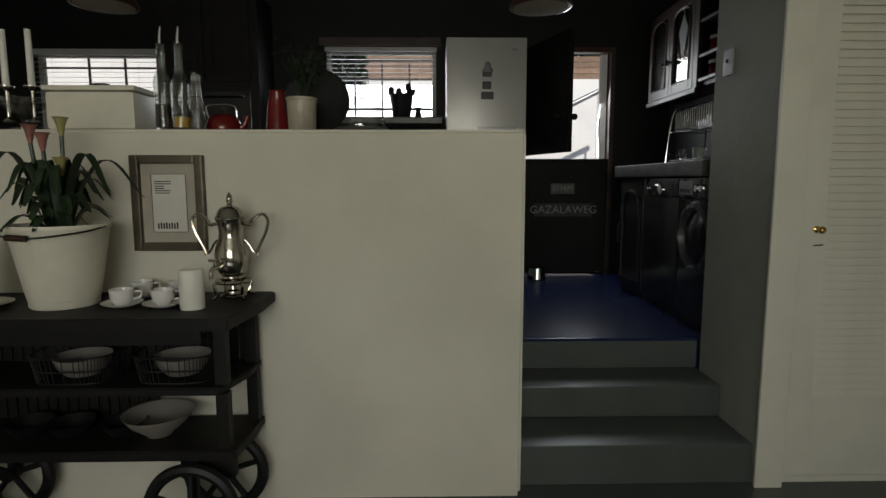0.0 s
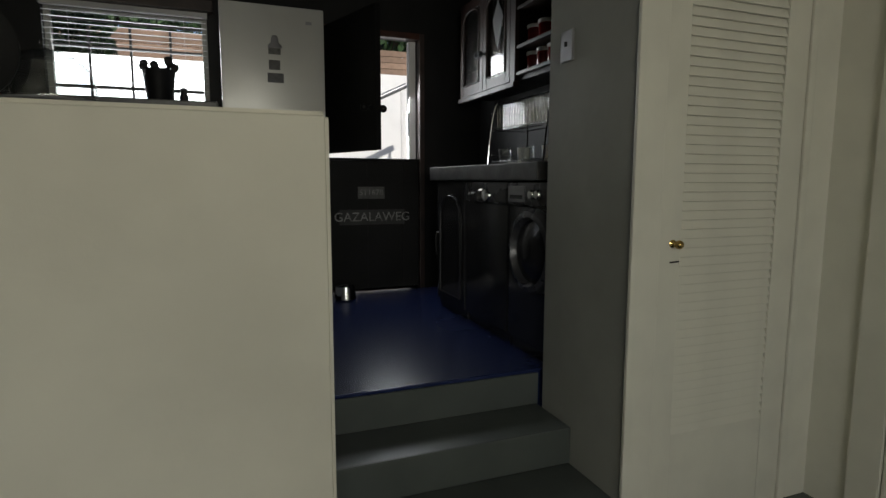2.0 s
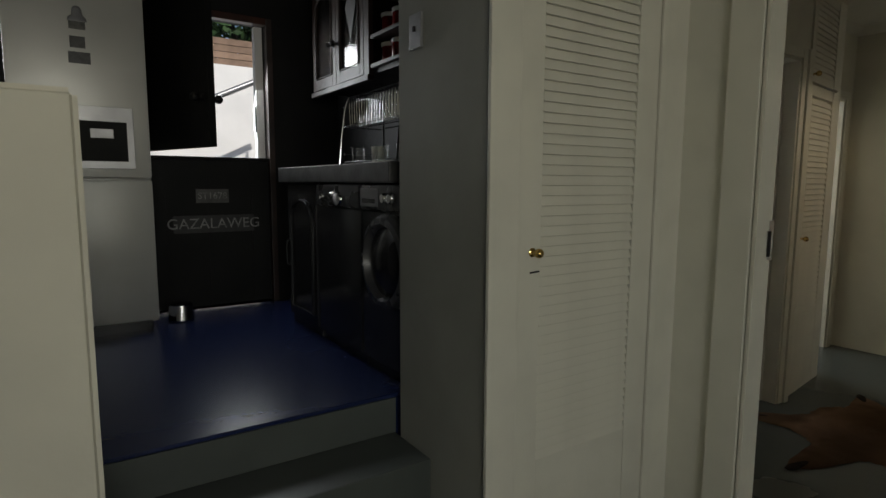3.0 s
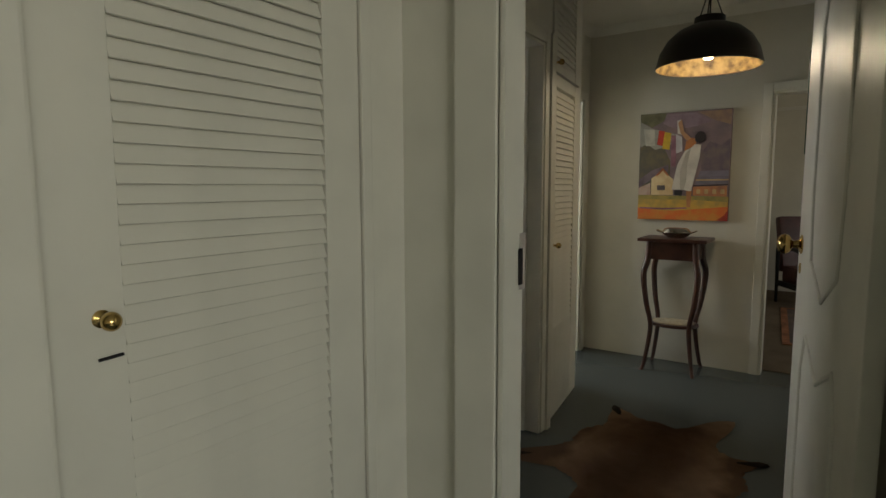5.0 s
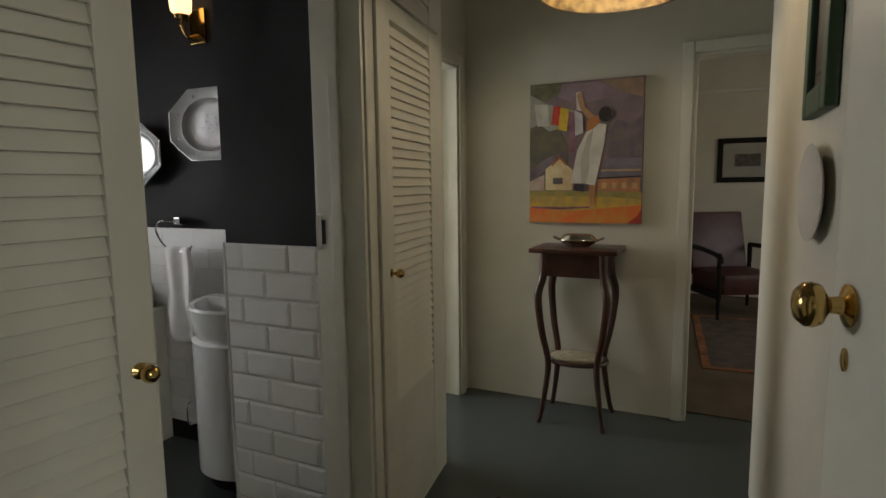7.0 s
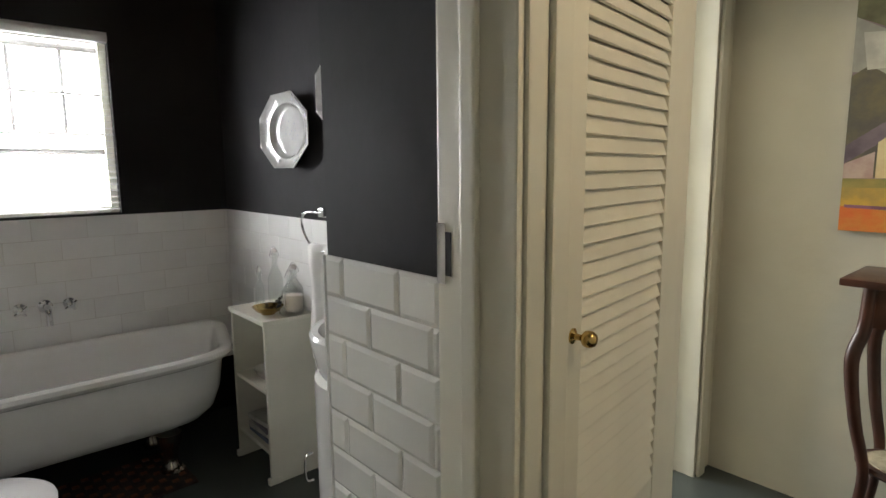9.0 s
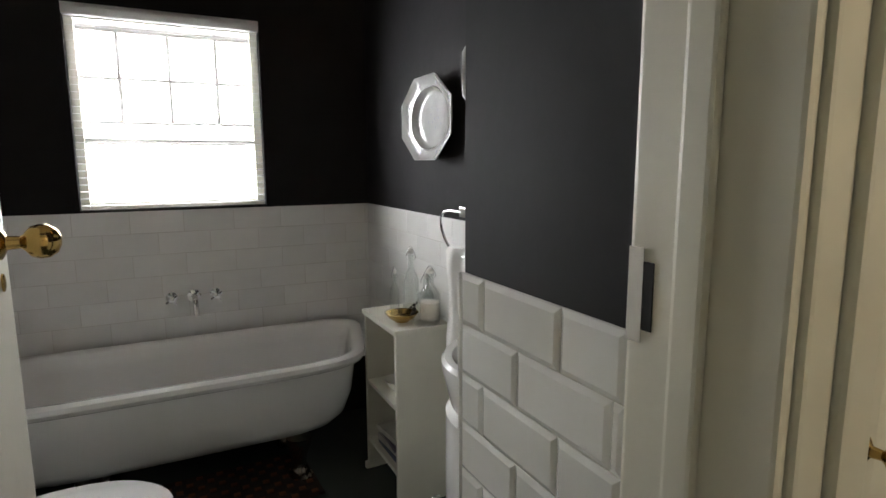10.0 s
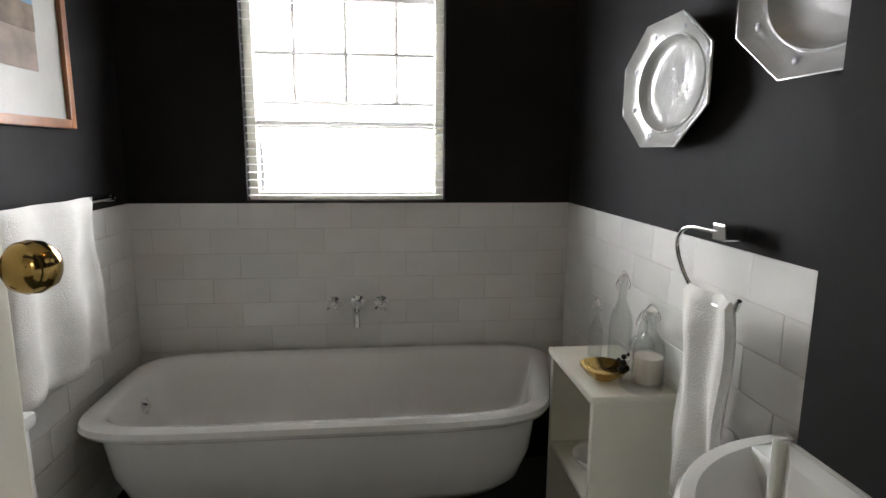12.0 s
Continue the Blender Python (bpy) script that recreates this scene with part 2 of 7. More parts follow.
# ---- large structure ----
KF = 0.504          # kitchen floor
CEIL = 2.78
structure("floor", box_bm(-4.2, 9.8, -3.7, 5.0, -0.15, 0.0), M_FLOOR, "grey-green painted concrete floor", "floor")
structure("kitchen_floor", box_bm(-4.0, 2.1, 2.6, 4.85, 0.3, KF, 0.006), M_BLUE, "glossy dark blue painted kitchen floor", "floor")
structure("kitchen_floor_edge", box_bm(-4.0, 0.264, 2.07, 2.598, 0.3, KF), M_BLUE, "dark blue painted floor behind the half wall", "floor")
structure("step_1", box_bm(0.266, 1.312, 2.019, 2.6, 0.0, 0.182, 0.008), M_STEP, "grey-green painted concrete step", "step")
structure("step_2", box_bm(0.266, 1.312, 2.315, 2.6, 0.184, 0.341, 0.008), M_STEP, "grey-green painted concrete step", "step")
structure("step_riser", box_bm(0.266, 1.312, 2.588, 2.597, 0.343, 0.49), M_STEP, "grey-green painted top riser", "step")

half = box_bm(-4.0, 0.264, 1.937, 2.07, 0.0, 1.549)
bmesh.ops.bevel(half, geom=[e for e in half.edges if all(v.co.z > 1.5 or v.co.x > 0.2 for v in e.verts)], offset=0.014, segments=3, affect='EDGES')
structure("wall_half", half, M_CREAM, "cream plastered half wall between living room and kitchen", "wall", True)

KDOOR = (0.66, 1.457, KF, 2.465)
KWIN = (-1.02, -0.07, 1.875, 2.48)
KWIN2 = (-3.50, -2.46, 1.60, 2.44)
structure("wall_kitchen_back", wall_bm('x', -4.0, 2.1, 4.69, 4.85, 0.3, 3.0, (KDOOR, KWIN, KWIN2)), M_BLACKWALL, "black painted kitchen back wall", "wall")
structure("wall_kitchen_left", wall_bm('y', 1.94, 4.69, -4.15, -4.0, 0.0, 3.0), M_BLACKWALL, "black painted kitchen side wall", "wall")
structure("wall_kitchen_right", wall_bm('y', 2.40, 4.69, 1.98, 2.1, 0.3, 3.0), M_BLACKWALL, "black painted kitchen side wall", "wall")
structure("ceiling_kitchen", box_bm(-4.15, 2.1, 2.0, 4.85, 2.92, 3.02), M_BLACKWALL, "black painted kitchen ceiling", "ceiling")

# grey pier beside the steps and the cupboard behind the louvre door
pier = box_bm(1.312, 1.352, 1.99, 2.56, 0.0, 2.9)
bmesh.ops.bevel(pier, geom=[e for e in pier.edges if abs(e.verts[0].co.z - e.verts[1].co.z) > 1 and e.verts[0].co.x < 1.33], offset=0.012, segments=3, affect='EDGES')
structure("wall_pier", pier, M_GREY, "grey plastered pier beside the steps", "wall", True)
structure("wall_cupboard_back", box_bm(1.352, 2.1, 2.34, 2.40, 0.0, 2.9), M_BLACKWALL, "black painted back of the built-in cupboard", "wall")
structure("wall_pier_front", box_bm(1.302, 1.425, 1.972, 1.988, 0.0, 2.78, 0.006), M_WHITE, "cream painted edge board of the pier", "wall")
structure("wall_louvre", wall_bm('x', 1.354, 2.335, 2.02, 2.12, 0.0, CEIL, ((1.43, 2.15, 0.03, 2.38),)), M_WHITE, "cream painted wall round a louvred cupboard door", "wall")

structure("trim_louvre_frame", box_bm(2.151, 2.188, 2.003, 2.0185, 0.0, 2.42, 0.006), M_WHITE, "cream painted moulding beside the louvred door", "trim")

# living room
structure("wall_living_left", wall_bm('y', -3.7, 1.937, -4.15, -4.0, 0, CEIL), M_CREAM, "cream plastered living room wall", "wall")
structure("wall_living_back", wall_bm('x', -4.15, 2.52, -3.7, -3.5, 0, CEIL, ((-1.85, 0.85, 1.15, 2.45),)), M_CREAM, "cream plastered wall with a wide window", "wall")
structure("ceiling_living", box_bm(-4.15, 2.52, -3.7, 2.0, CEIL, CEIL + 0.1), M_CEIL, "white painted living room ceiling", "ceiling")
HDOOR = (0.88, 1.713, 0.0, 2.12)
structure("wall_hall_entrance", wall_bm('y', -3.5, 2.12, 2.335, 2.430, 0, CEIL, (HDOOR,)), M_WHITE, "cream painted wall with the hall doorway", "wall")

# hall
HC = 2.62
structure("wall_hall_left", wall_bm('x', 2.432, 3.974, 2.30, 2.42, 0, HC, ((2.50, 3.00, 0.02, 2.5), (3.06, 3.857, 0.0, 2.1))), M_WHITE, "cream painted hall wall with louvred cupboards", "wall")
cup = wall_bm('x', 0, 0.70, 0, 0.10, 0, HC, ((0.004, 0.62, 0.03, 2.54),))
bmesh.ops.transform(cup, matrix=pose(3.974, 2.302, 0, 0, 0, 8.0), verts=cup.verts)
structure("wall_cupboard_front", cup, M_WHITE, "cream painted front of the built-in cupboard", "wall")
structure("wall_hall_return", wall_bm('y', 2.503, 2.70, 4.55, 4.662, 0, HC), M_WHITE, "cream painted corner of the hall", "wall")
structure("wall_hall_recess", wall_bm('x', 4.55, 5.80, 2.70, 2.82, 0, HC, ((4.72, 5.505, 0.0, 2.05),)), M_CREAM, "cream painted wall with a white door", "wall")
structure("wall_hall_far", wall_bm('y', 0.3, 2.70, 5.645, 5.765, 0, CEIL, ((0.60, 1.39, 0.0, 2.01),)), M_CREAM, "cream plastered wall at the end of the hall", "wall")
structure("wall_hall_right", wall_bm('x', 2.432, 3.43, 0.76, 0.86, 0, HC), M_CREAM, "cream painted hall side wall", "wall")
structure("wall_hall_right_far", box_bm(3.43, 4.95, 0.76, 1.092, 0, HC), M_CREAM, "cream painted hall side wall with pictures", "wall")
structure("wall_hall_right_end", wall_bm('x', 4.95, 5.645, 0.40, 0.50, 0, HC), M_CREAM, "cream painted hall side wall", "wall")
structure("wall_hall_right_jog", wall_bm('y', 0.50, 0.76, 4.85, 4.95, 0, HC), M_CREAM, "cream painted hall side wall", "wall")
structure("ceiling_hall", box_bm(2.335, 5.8, 0.4, 2.82, HC, HC + 0.1), M_CEIL, "white painted hall ceiling", "ceiling")
cor = bmesh.new()
for a, b in (((5.645, 0.5), (5.645, 2.70)), ((5.645, 2.70), (4.662, 2.70)), ((4.662, 2.70), (4.662, 2.40)), ((4.662, 2.40), (3.98, 2.30)), ((3.98, 2.30), (2.455, 2.30))):
    d = Vector((b[0] - a[0], b[1] - a[1], 0)).normalized()
    n = Vector((-d.y, d.x, 0)) * 0.06
    if n.dot(Vector((4.2 - a[0], 1.6 - a[1], 0))) < 0:
        n = -n
    A, B = Vector((*a, 0)), Vector((*b, 0))
    v = [cor.verts.new(p) for p in (A + Vector((0, 0, HC - 0.06)), B + Vector((0, 0, HC - 0.06)), B + n + Vector((0, 0, HC - 0.001)), A + n + Vector((0, 0, HC - 0.001)), A + Vector((0, 0, HC - 0.001)), B + Vector((0, 0, HC - 0.001)))]
    cor.faces.new((v[0], v[1], v[2], v[3]))
    cor.faces.new((v[3], v[2], v[5], v[4]))
structure("trim_cornice", cor, M_CEIL, "plain white cornice round the hall ceiling", "trim")
structure("wall_cupboard_inside", wall_bm('x', 2.335, 3.0, 2.66, 2.70, 0, HC), M_WHITE, "cream cupboard back", "wall")

# room beyond the recess
structure("wall_back_room_back", wall_bm('x', 4.46, 6.3, 4.9, 5.0, 0, HC, ((4.5, 5.4, 0.95, 2.25),)), M_CREAM, "cream wall with a window", "wall")
structure("wall_back_room_right", wall_bm('y', 2.82, 4.9, 6.2, 6.3, 0, HC), M_CREAM, "cream wall of the back room", "wall")
structure("wall_back_room_left", wall_bm('y', 2.82, 4.9, 4.462, 4.48, 0, HC), M_CREAM, "cream wall of the back room", "wall")
structure("ceiling_back_room", box_bm(4.46, 6.3, 2.82, 5.0, HC, HC + 0.1), M_CEIL, "white ceiling of the back room", "ceiling")

# far bedroom
structure("wall_bedroom_far", wall_bm('y', -1.6, 2.1, 9.6, 9.72, 0, CEIL), M_CREAM, "cream bedroom wall", "wall")
structure("wall_bedroom_left", wall_bm('x', 5.765, 9.6, 2.0, 2.1, 0, CEIL), M_CREAM, "cream bedroom wall", "wall")
structure("wall_bedroom_right", wall_bm('x', 5.765, 9.6, -1.6, -1.5, 0, CEIL, ((6.6, 8.4, 0.9, 2.1),)), M_CREAM, "cream bedroom wall with a window", "wall")
structure("wall_bedroom_near", wall_bm('y', -1.5, 0.3, 5.645, 5.765, 0, CEIL), M_CREAM, "cream bedroom wall", "wall")
structure("ceiling_bedroom", box_bm(5.65, 9.72, -1.6, 2.1, CEIL, CEIL + 0.1), M_CEIL, "white bedroom ceiling", "ceiling")

# bathroom
BX0, BX1, BY1, DADO = 2.588, 4.33, 4.84, 1.139
BWIN = (3.034, 3.809, 1.149, 1.99)
structure("wall_bath_back", wall_bm('x', 2.45, 4.45, BY1, BY1 + 0.16, 0, CEIL, (BWIN,)), M_CHAR, "charcoal painted bathroom wall with a window", "wall")
structure("wall_bath_left", wall_bm('y', 2.42, BY1, BX0 - 0.12, BX0, 0, CEIL), M_CHAR, "charcoal painted bathroom wall", "wall")
structure("wall_bath_right", wall_bm('y', 2.932, BY1, BX1, BX1 + 0.12, 0, CEIL), M_CHAR, "charcoal painted bathroom wall", "wall")
nib = box_bm(3.857, BX1 + 0.12, 2.486, 2.928, 0, CEIL)
bmesh.ops.bevel(nib, geom=[e for e in nib.edges if abs(e.verts[0].co.z - e.verts[1].co.z) > 1 and e.verts[0].co.x < 3.9 and e.verts[0].co.y > 2.9], offset=0.012, segments=3, affect='EDGES')
structure("wall_bath_nib", nib, M_CHAR, "charcoal painted short wall beside the bathroom door", "wall", True)
structure("wall_bath_front", wall_bm('x', BX0, 3.06, 2.42, 2.50, 0, CEIL), M_CHAR, "charcoal painted bathroom wall", "wall")
structure("wall_bath_over_door", wall_bm('x', 3.06, 3.857, 2.42, 2.50, 2.1, CEIL), M_CHAR, "charcoal painted wall over the door", "wall")
structure("ceiling_bath", box_bm(2.45, 4.45, 2.40, 5.0, CEIL, CEIL + 0.1), M_CEIL, "white painted bathroom ceiling", "ceiling")

# outside
structure("ground", box_bm(-60, 60, 4.85, 120, 0.0, 0.3), M_GROUND, "pale paved yard", "ground")
structure("yard_wall", box_bm(-9, 12, 8.6, 8.8, 0.3, 2.91), M_YARD, "white painted yard wall", "wall")

# Added slab, out of view: stops sun leaking through gaps above the rooms.
structure("roof", box_bm(-4.6, 10.1, -4.1, 5.02, 2.96, 3.10), M_GREY, "added unseen slab over the house that keeps the sun out", "roof")
# Made-up white backing: hides the sky so the left window reads as glare.
structure("white_window_backing", box_bm(-9.0, -3.85, 8.40, 8.55, 0.0, 4.6), M_YARD, "added white backing that makes the left kitchen window look bright", "wall")


# ---- building blocks of the rooms ----
TILE_CACHE = {}


def tile_mesh(w, h, proud=0.007, inset=0.011):
    key = (round(w, 3), round(h, 3), proud)
    if key not in TILE_CACHE:
        g = 0.0012
        bm = bmesh.new()
        lo = [bm.verts.new(p) for p in ((g, 0, g), (w - g, 0, g), (w - g, 0, h - g), (g, 0, h - g))]
        mid = [bm.verts.new((v.co.x, -0.002, v.co.z)) for v in lo]
        i = min(inset, w * 0.3)
        hi = [bm.verts.new(p) for p in ((i, -proud, inset), (w - i, -proud, inset), (w - i, -proud, h - inset), (i, -proud, h - inset))]
        for a, b in ((lo, mid), (mid, hi)):
            for k in range(4):
                bm.faces.new((a[k], a[(k + 1) % 4], b[(k + 1) % 4], b[k]))
        bm.faces.new(hi)
        bmesh.ops.recalc_face_normals(bm, faces=bm.faces)
        me = bpy.data.meshes.new("tile")
        bm.to_mesh(me)
        bm.free()
        me.materials.append(M_TILE)
        TILE_CACHE[key] = me
    return TILE_CACHE[key]


def tile_wall(name, label, origin, turn, length, top, first=0.0, w=0.219, h=0.1, zmin=0.0, proud=0.007):
    """A tiled dado: a bed of grout and bevelled tiles in brick bond, from origin along the wall; tiles look to the left of the way."""
    base = pose(*origin, 0, 0, turn)
    bed = part(name, box_bm(0, length, -0.002, 0.0, zmin, top), M_GROUT, m=base)
    tagged(bed, label, "tiled wall", "", "structure")
    rows_n = int(math.ceil((top - zmin) / h))
    rng = random.Random(len(name))
    for r in range(rows_n):
        z1 = top - r * h
        z0 = max(zmin, z1 - h)
        if z1 - z0 < 0.03:
            continue
        x = -((first + (w / 2 if r % 2 else 0)) % w)
        while x < length - 0.005:
            a, b = max(0, x), min(length, x + w)
            if b - a > 0.012:
                o = new("tile", tile_mesh(b - a, z1 - z0, proud))
                o.parent = bed
                o.matrix_basis = pose(a, -0.0021 - rng.random() * 0.0006, z0, rng.uniform(-0.25, 0.25), 0, rng.uniform(-0.2, 0.2))
            x += w
    return bed


def knob(parent, m, r=0.028, label="polished brass door knob", material=None, reach=1.0):
    """A turned door knob that stands out along -y."""
    material = material or M_BRASS
    prof = [(r * 0.95, 0), (r * 0.95, 0.004), (r * 0.7, 0.008), (r * 0.42, 0.012), (r * 0.36, 0.03), (r * 0.55, 0.036), (r * 0.9, 0.044),
            (r * 1.02, 0.056), (r * 0.98, 0.068), (r * 0.7, 0.08), (r * 0.3, 0.085), (0, 0.086)]
    k = r / 0.028
    bm = lathe_bm([(a, b * k * reach) for a, b in prof], 28)
    bmesh.ops.rotate(bm, verts=bm.verts, cent=(0, 0, 0), matrix=Matrix.Rotation(radians(90), 3, 'X'))
    return part("knob", bm, material, parent, label, True, m)


def keyhole(parent, m):
    bm = lathe_bm([(0.013, 0), (0.013, 0.003), (0.008, 0.005), (0.0, 0.005)], 20, sy=1.0)
    bmesh.ops.scale(bm, vec=(0.8, 1.35, 1), verts=bm.verts)
    bmesh.ops.rotate(bm, verts=bm.verts, cent=(0, 0, 0), matrix=Matrix.Rotation(radians(90), 3, 'X'))
    return part("keyhole_plate", bm, M_BRASS, parent, "oval brass keyhole plate", True, m)


# ================= bathroom =================
tile_wall("tile_dado_back", "white bevelled wall tiles behind the bath", (BX0, BY1, 0), 0, BX1 - BX0, DADO, 0.03, zmin=0.3, proud=0.0024)
tile_wall("tile_dado_right", "white bevelled wall tiles below charcoal paint", (BX1, BY1, 0), -90, BY1 - 2.932, DADO, 0.12, zmin=0.1, proud=0.0026)
tile_wall("tile_dado_left", "white bevelled wall tiles below charcoal paint", (BX0, 2.5, 0), 90, BY1 - 2.5, DADO, 0.05, zmin=0.1, proud=0.0026)
tile_wall("tile_dado_nib", "white bevelled wall tiles on the short wall", (3.857, 2.920, 0), -90, 0.432, DADO, 0.137)
structure("tile_edge_nib", box_bm(3.847, 3.857, 2.921, 2.928, 0, DADO, 0.002), M_TILE, "white edge of the tiling", "tiled wall")

# window with frame, glazing bars, blind
def sash_window(name, label, x0, x1, z0, z1, y, verticals, horizontals, frame_m, slat_from=None, slat_gap=0.03, slat_m=None, tilt=12, slat_y=0.0, bar_m=None):
    w = thing(name, label, "window", kind="structure", m=pose((x0 + x1) / 2, y, z0))
    W2, Hh = (x1 - x0) / 2, z1 - z0
    for nm, b in (("window_frame", (-W2, -W2 + 0.035, 0, 0.05, 0, Hh)), ("window_frame", (W2 - 0.035, W2, 0, 0.05, 0, Hh)),
                  ("window_frame", (-W2 + 0.036, W2 - 0.036, 0, 0.05, Hh - 0.035, Hh)), ("window_frame", (-W2 + 0.036, W2 - 0.036, 0, 0.05, 0, 0.03))):
        part(nm, box_bm(*b, 0.004), frame_m, w)
    for v in verticals:
        part("glazing_bar", box_bm(v[0] - 0.008, v[0] + 0.008, 0.014, 0.032, v[1], v[2], 0.003), bar_m or frame_m, w)
    for hz, t in horizontals:
        part("glazing_bar", box_bm(-W2 + 0.037, W2 - 0.037, 0.008, 0.036, hz - t, hz + t, 0.003), bar_m or frame_m, w)
    p = part("pane", box_bm(-W2 + 0.036, W2 - 0.036, 0.036, 0.040, 0.03, Hh - 0.036), M_PANE, w)
    p.visible_shadow = False
    if slat_from is not None:
        lo, hi = slat_from
        bl = part("blind_rail", box_bm(-W2 - 0.005, W2 + 0.005, slat_y - 0.05, slat_y - 0.01, Hh - 0.03, Hh + 0.02, 0.004), slat_m, w, "white head rail of the blind")
        me = None
        z = lo
        while z < hi:
            if me is None:
                bm = box_bm(-W2 + 0.004, W2 - 0.004, -0.0115, 0.0115, -0.0008, 0.0008)
                o = part("slat", bm, slat_m, bl)
                me = o.data
            else:
                o = new("slat", me)
                o.parent = bl
            o.matrix_basis = pose(0, slat_y - 0.032, z, tilt, 0, 0)
            z += slat_gap
        for cx in (-W2 * 0.7, W2 * 0.7):
            part("cord", tube_bm([(cx, slat_y - 0.032, lo), (cx, slat_y - 0.032, hi)], 0.0012, 6), slat_m, bl)
    return w


sash_window("window_1", "white sash window with glazing bars and an open venetian blind", BWIN[0], BWIN[1], BWIN[2], BWIN[3], BY1 + 0.05,
            [(-0.20, 0.39, 0.80), (0.0, 0.39, 0.80), (0.20, 0.39, 0.80)], [(0.382, 0.009), (0.297, 0.014), (0.568, 0.007), (0.775, 0.012)], M_WHITE, (0.02, 0.81), 0.030, M_BLIND, 9, 0.0, bar_m=M_BLOOM_BAR)

# roll-top bath
def bath_ring(cx, cy, a, b, z, n=64, e=2.6):
    out = []
    for i in range(n):
        t = 2 * math.pi * i / n
        c, s = math.cos(t), math.sin(t)
        out.append(Vector((cx + a * math.copysign(abs(c) ** (2 / e), c), cy + b * math.copysign(abs(s) ** (2 / e), s), z)))
    return out


def loft_bm(rings, cap0=True, cap1=True):
    bm = bmesh.new()
    R = [[bm.verts.new(p) for p in r] for r in rings]
    n = len(R[0])
    for a, b in zip(R, R[1:]):
        for i in range(n):
            bm.faces.new((a[i], a[(i + 1) % n], b[(i + 1) % n], b[i]))
    if cap0:
        bm.faces.new(R[0][::-1])
    if cap1:
        bm.faces.new(R[-1])
    return bm


bath = thing("bathtub", "white cast-iron roll-top bathtub on silver claw feet", "bathtub", m=pose(3.425, 4.456, 0))
outer = [(0.50, 0.17, 0.215), (0.585, 0.222, 0.23), (0.635, 0.255, 0.275), (0.668, 0.275, 0.36), (0.685, 0.285, 0.48), (0.69, 0.287, 0.505)]
rim = [(0.715, 0.302, 0.508), (0.728, 0.313, 0.516), (0.736, 0.320, 0.530), (0.732, 0.316, 0.547), (0.712, 0.299, 0.557), (0.684, 0.276, 0.552), (0.67, 0.264, 0.54)]
inner = [(0.655, 0.252, 0.48), (0.63, 0.238, 0.36), (0.58, 0.21, 0.27), (0.50, 0.16, 0.235), (0.36, 0.1, 0.228)]


def tub_ring(a, b, z):
    """Straight sides, a slightly skewed tap end."""
    out = []
    for p in bath_ring(0, 0, a * 1.066, b * 1.05, z, 104, 6.0):
        if p.x > 0:
            k = min(1, p.x / 0.5)
            p.x = p.x * (1 - 0.065 * k) + 0.092 * k * k * p.y / 0.335
        out.append(p)
    return out


part("tub", loft_bm([tub_ring(a, b, z) for a, b, z in outer + rim + inner]), M_ENAMEL, bath, "white enamelled tub with rolled rim", True)
for sx in (-1, 1):
    for sy in (-1, 1):
        x, y = sx * 0.36, sy * 0.13
        bm = lathe_bm([(0.02, 0.0), (0.042, 0.004), (0.046, 0.022), (0.036, 0.045), (0.026, 0.075), (0.034, 0.11), (0.05, 0.15), (0.055, 0.19), (0.0, 0.215)], 14, (x + sx * 0.02, y + sy * 0.03, 0))
        for k in range(3):
            a = math.atan2(sy, sx) + (k - 1) * 0.6
            lathe_bm([(0.0, 0.0), (0.016, 0.004), (0.018, 0.014), (0.008, 0.026), (0, 0.03)], 10, (x + sx * 0.02 + 0.04 * math.cos(a), y + sy * 0.03 + 0.04 * math.sin(a), 0), bm=bm)
        part("claw_foot", bm, M_SILVER, bath, "silver painted claw foot", True)
bm = lathe_bm([(0.03, 0), (0.03, 0.006), (0.018, 0.012), (0.012, 0.02), (0, 0.022)], 20)
bmesh.ops.rotate(bm, verts=bm.verts, cent=(0, 0, 0), matrix=Matrix.Rotation(radians(80), 3, 'Y'))
part("overflow", bm, M_CHROME, bath, "chrome overflow cap", True, pose(-0.700, 0.05, 0.462))

# wall taps
taps = thing("bath_taps", "chrome wall-mounted bath spout with two cross-head taps", "tap", m=pose(3.455, BY1 - 0.013, 0.735))
for tx in (-0.095, 0.095):
    bm = lathe_bm([(0.026, 0), (0.026, 0.006), (0.014, 0.012), (0.012, 0.05), (0.016, 0.055), (0.0, 0.06)], 20)
    for k in range(4):
        a = k * math.pi / 2 + 0.6
        tube_bm([(0, 0, 0.05), (0.03 * math.cos(a), 0.03 * math.sin(a), 0.05)], 0.006, 8, bm)
    bmesh.ops.rotate(bm, verts=bm.verts, cent=(0, 0, 0), matrix=Matrix.Rotation(radians(90), 3, 'X'))
    part("tap_handle", bm, M_CHROME, taps, "", True, pose(tx, 0, 0))
bm = lathe_bm([(0.03, 0), (0.03, 0.006), (0.016, 0.012), (0.0, 0.013)], 20)
bmesh.ops.rotate(bm, verts=bm.verts, cent=(0, 0, 0), matrix=Matrix.Rotation(radians(90), 3, 'X'))
part("rosette", bm, M_CHROME, taps, "", True)
part("spout", tube_bm(bez([(0, 0, 0), (0, -0.07, 0.004), (0, -0.11, -0.015), (0, -0.118, -0.07)], 6), 0.0125, 12), M_CHROME, taps, "", True)

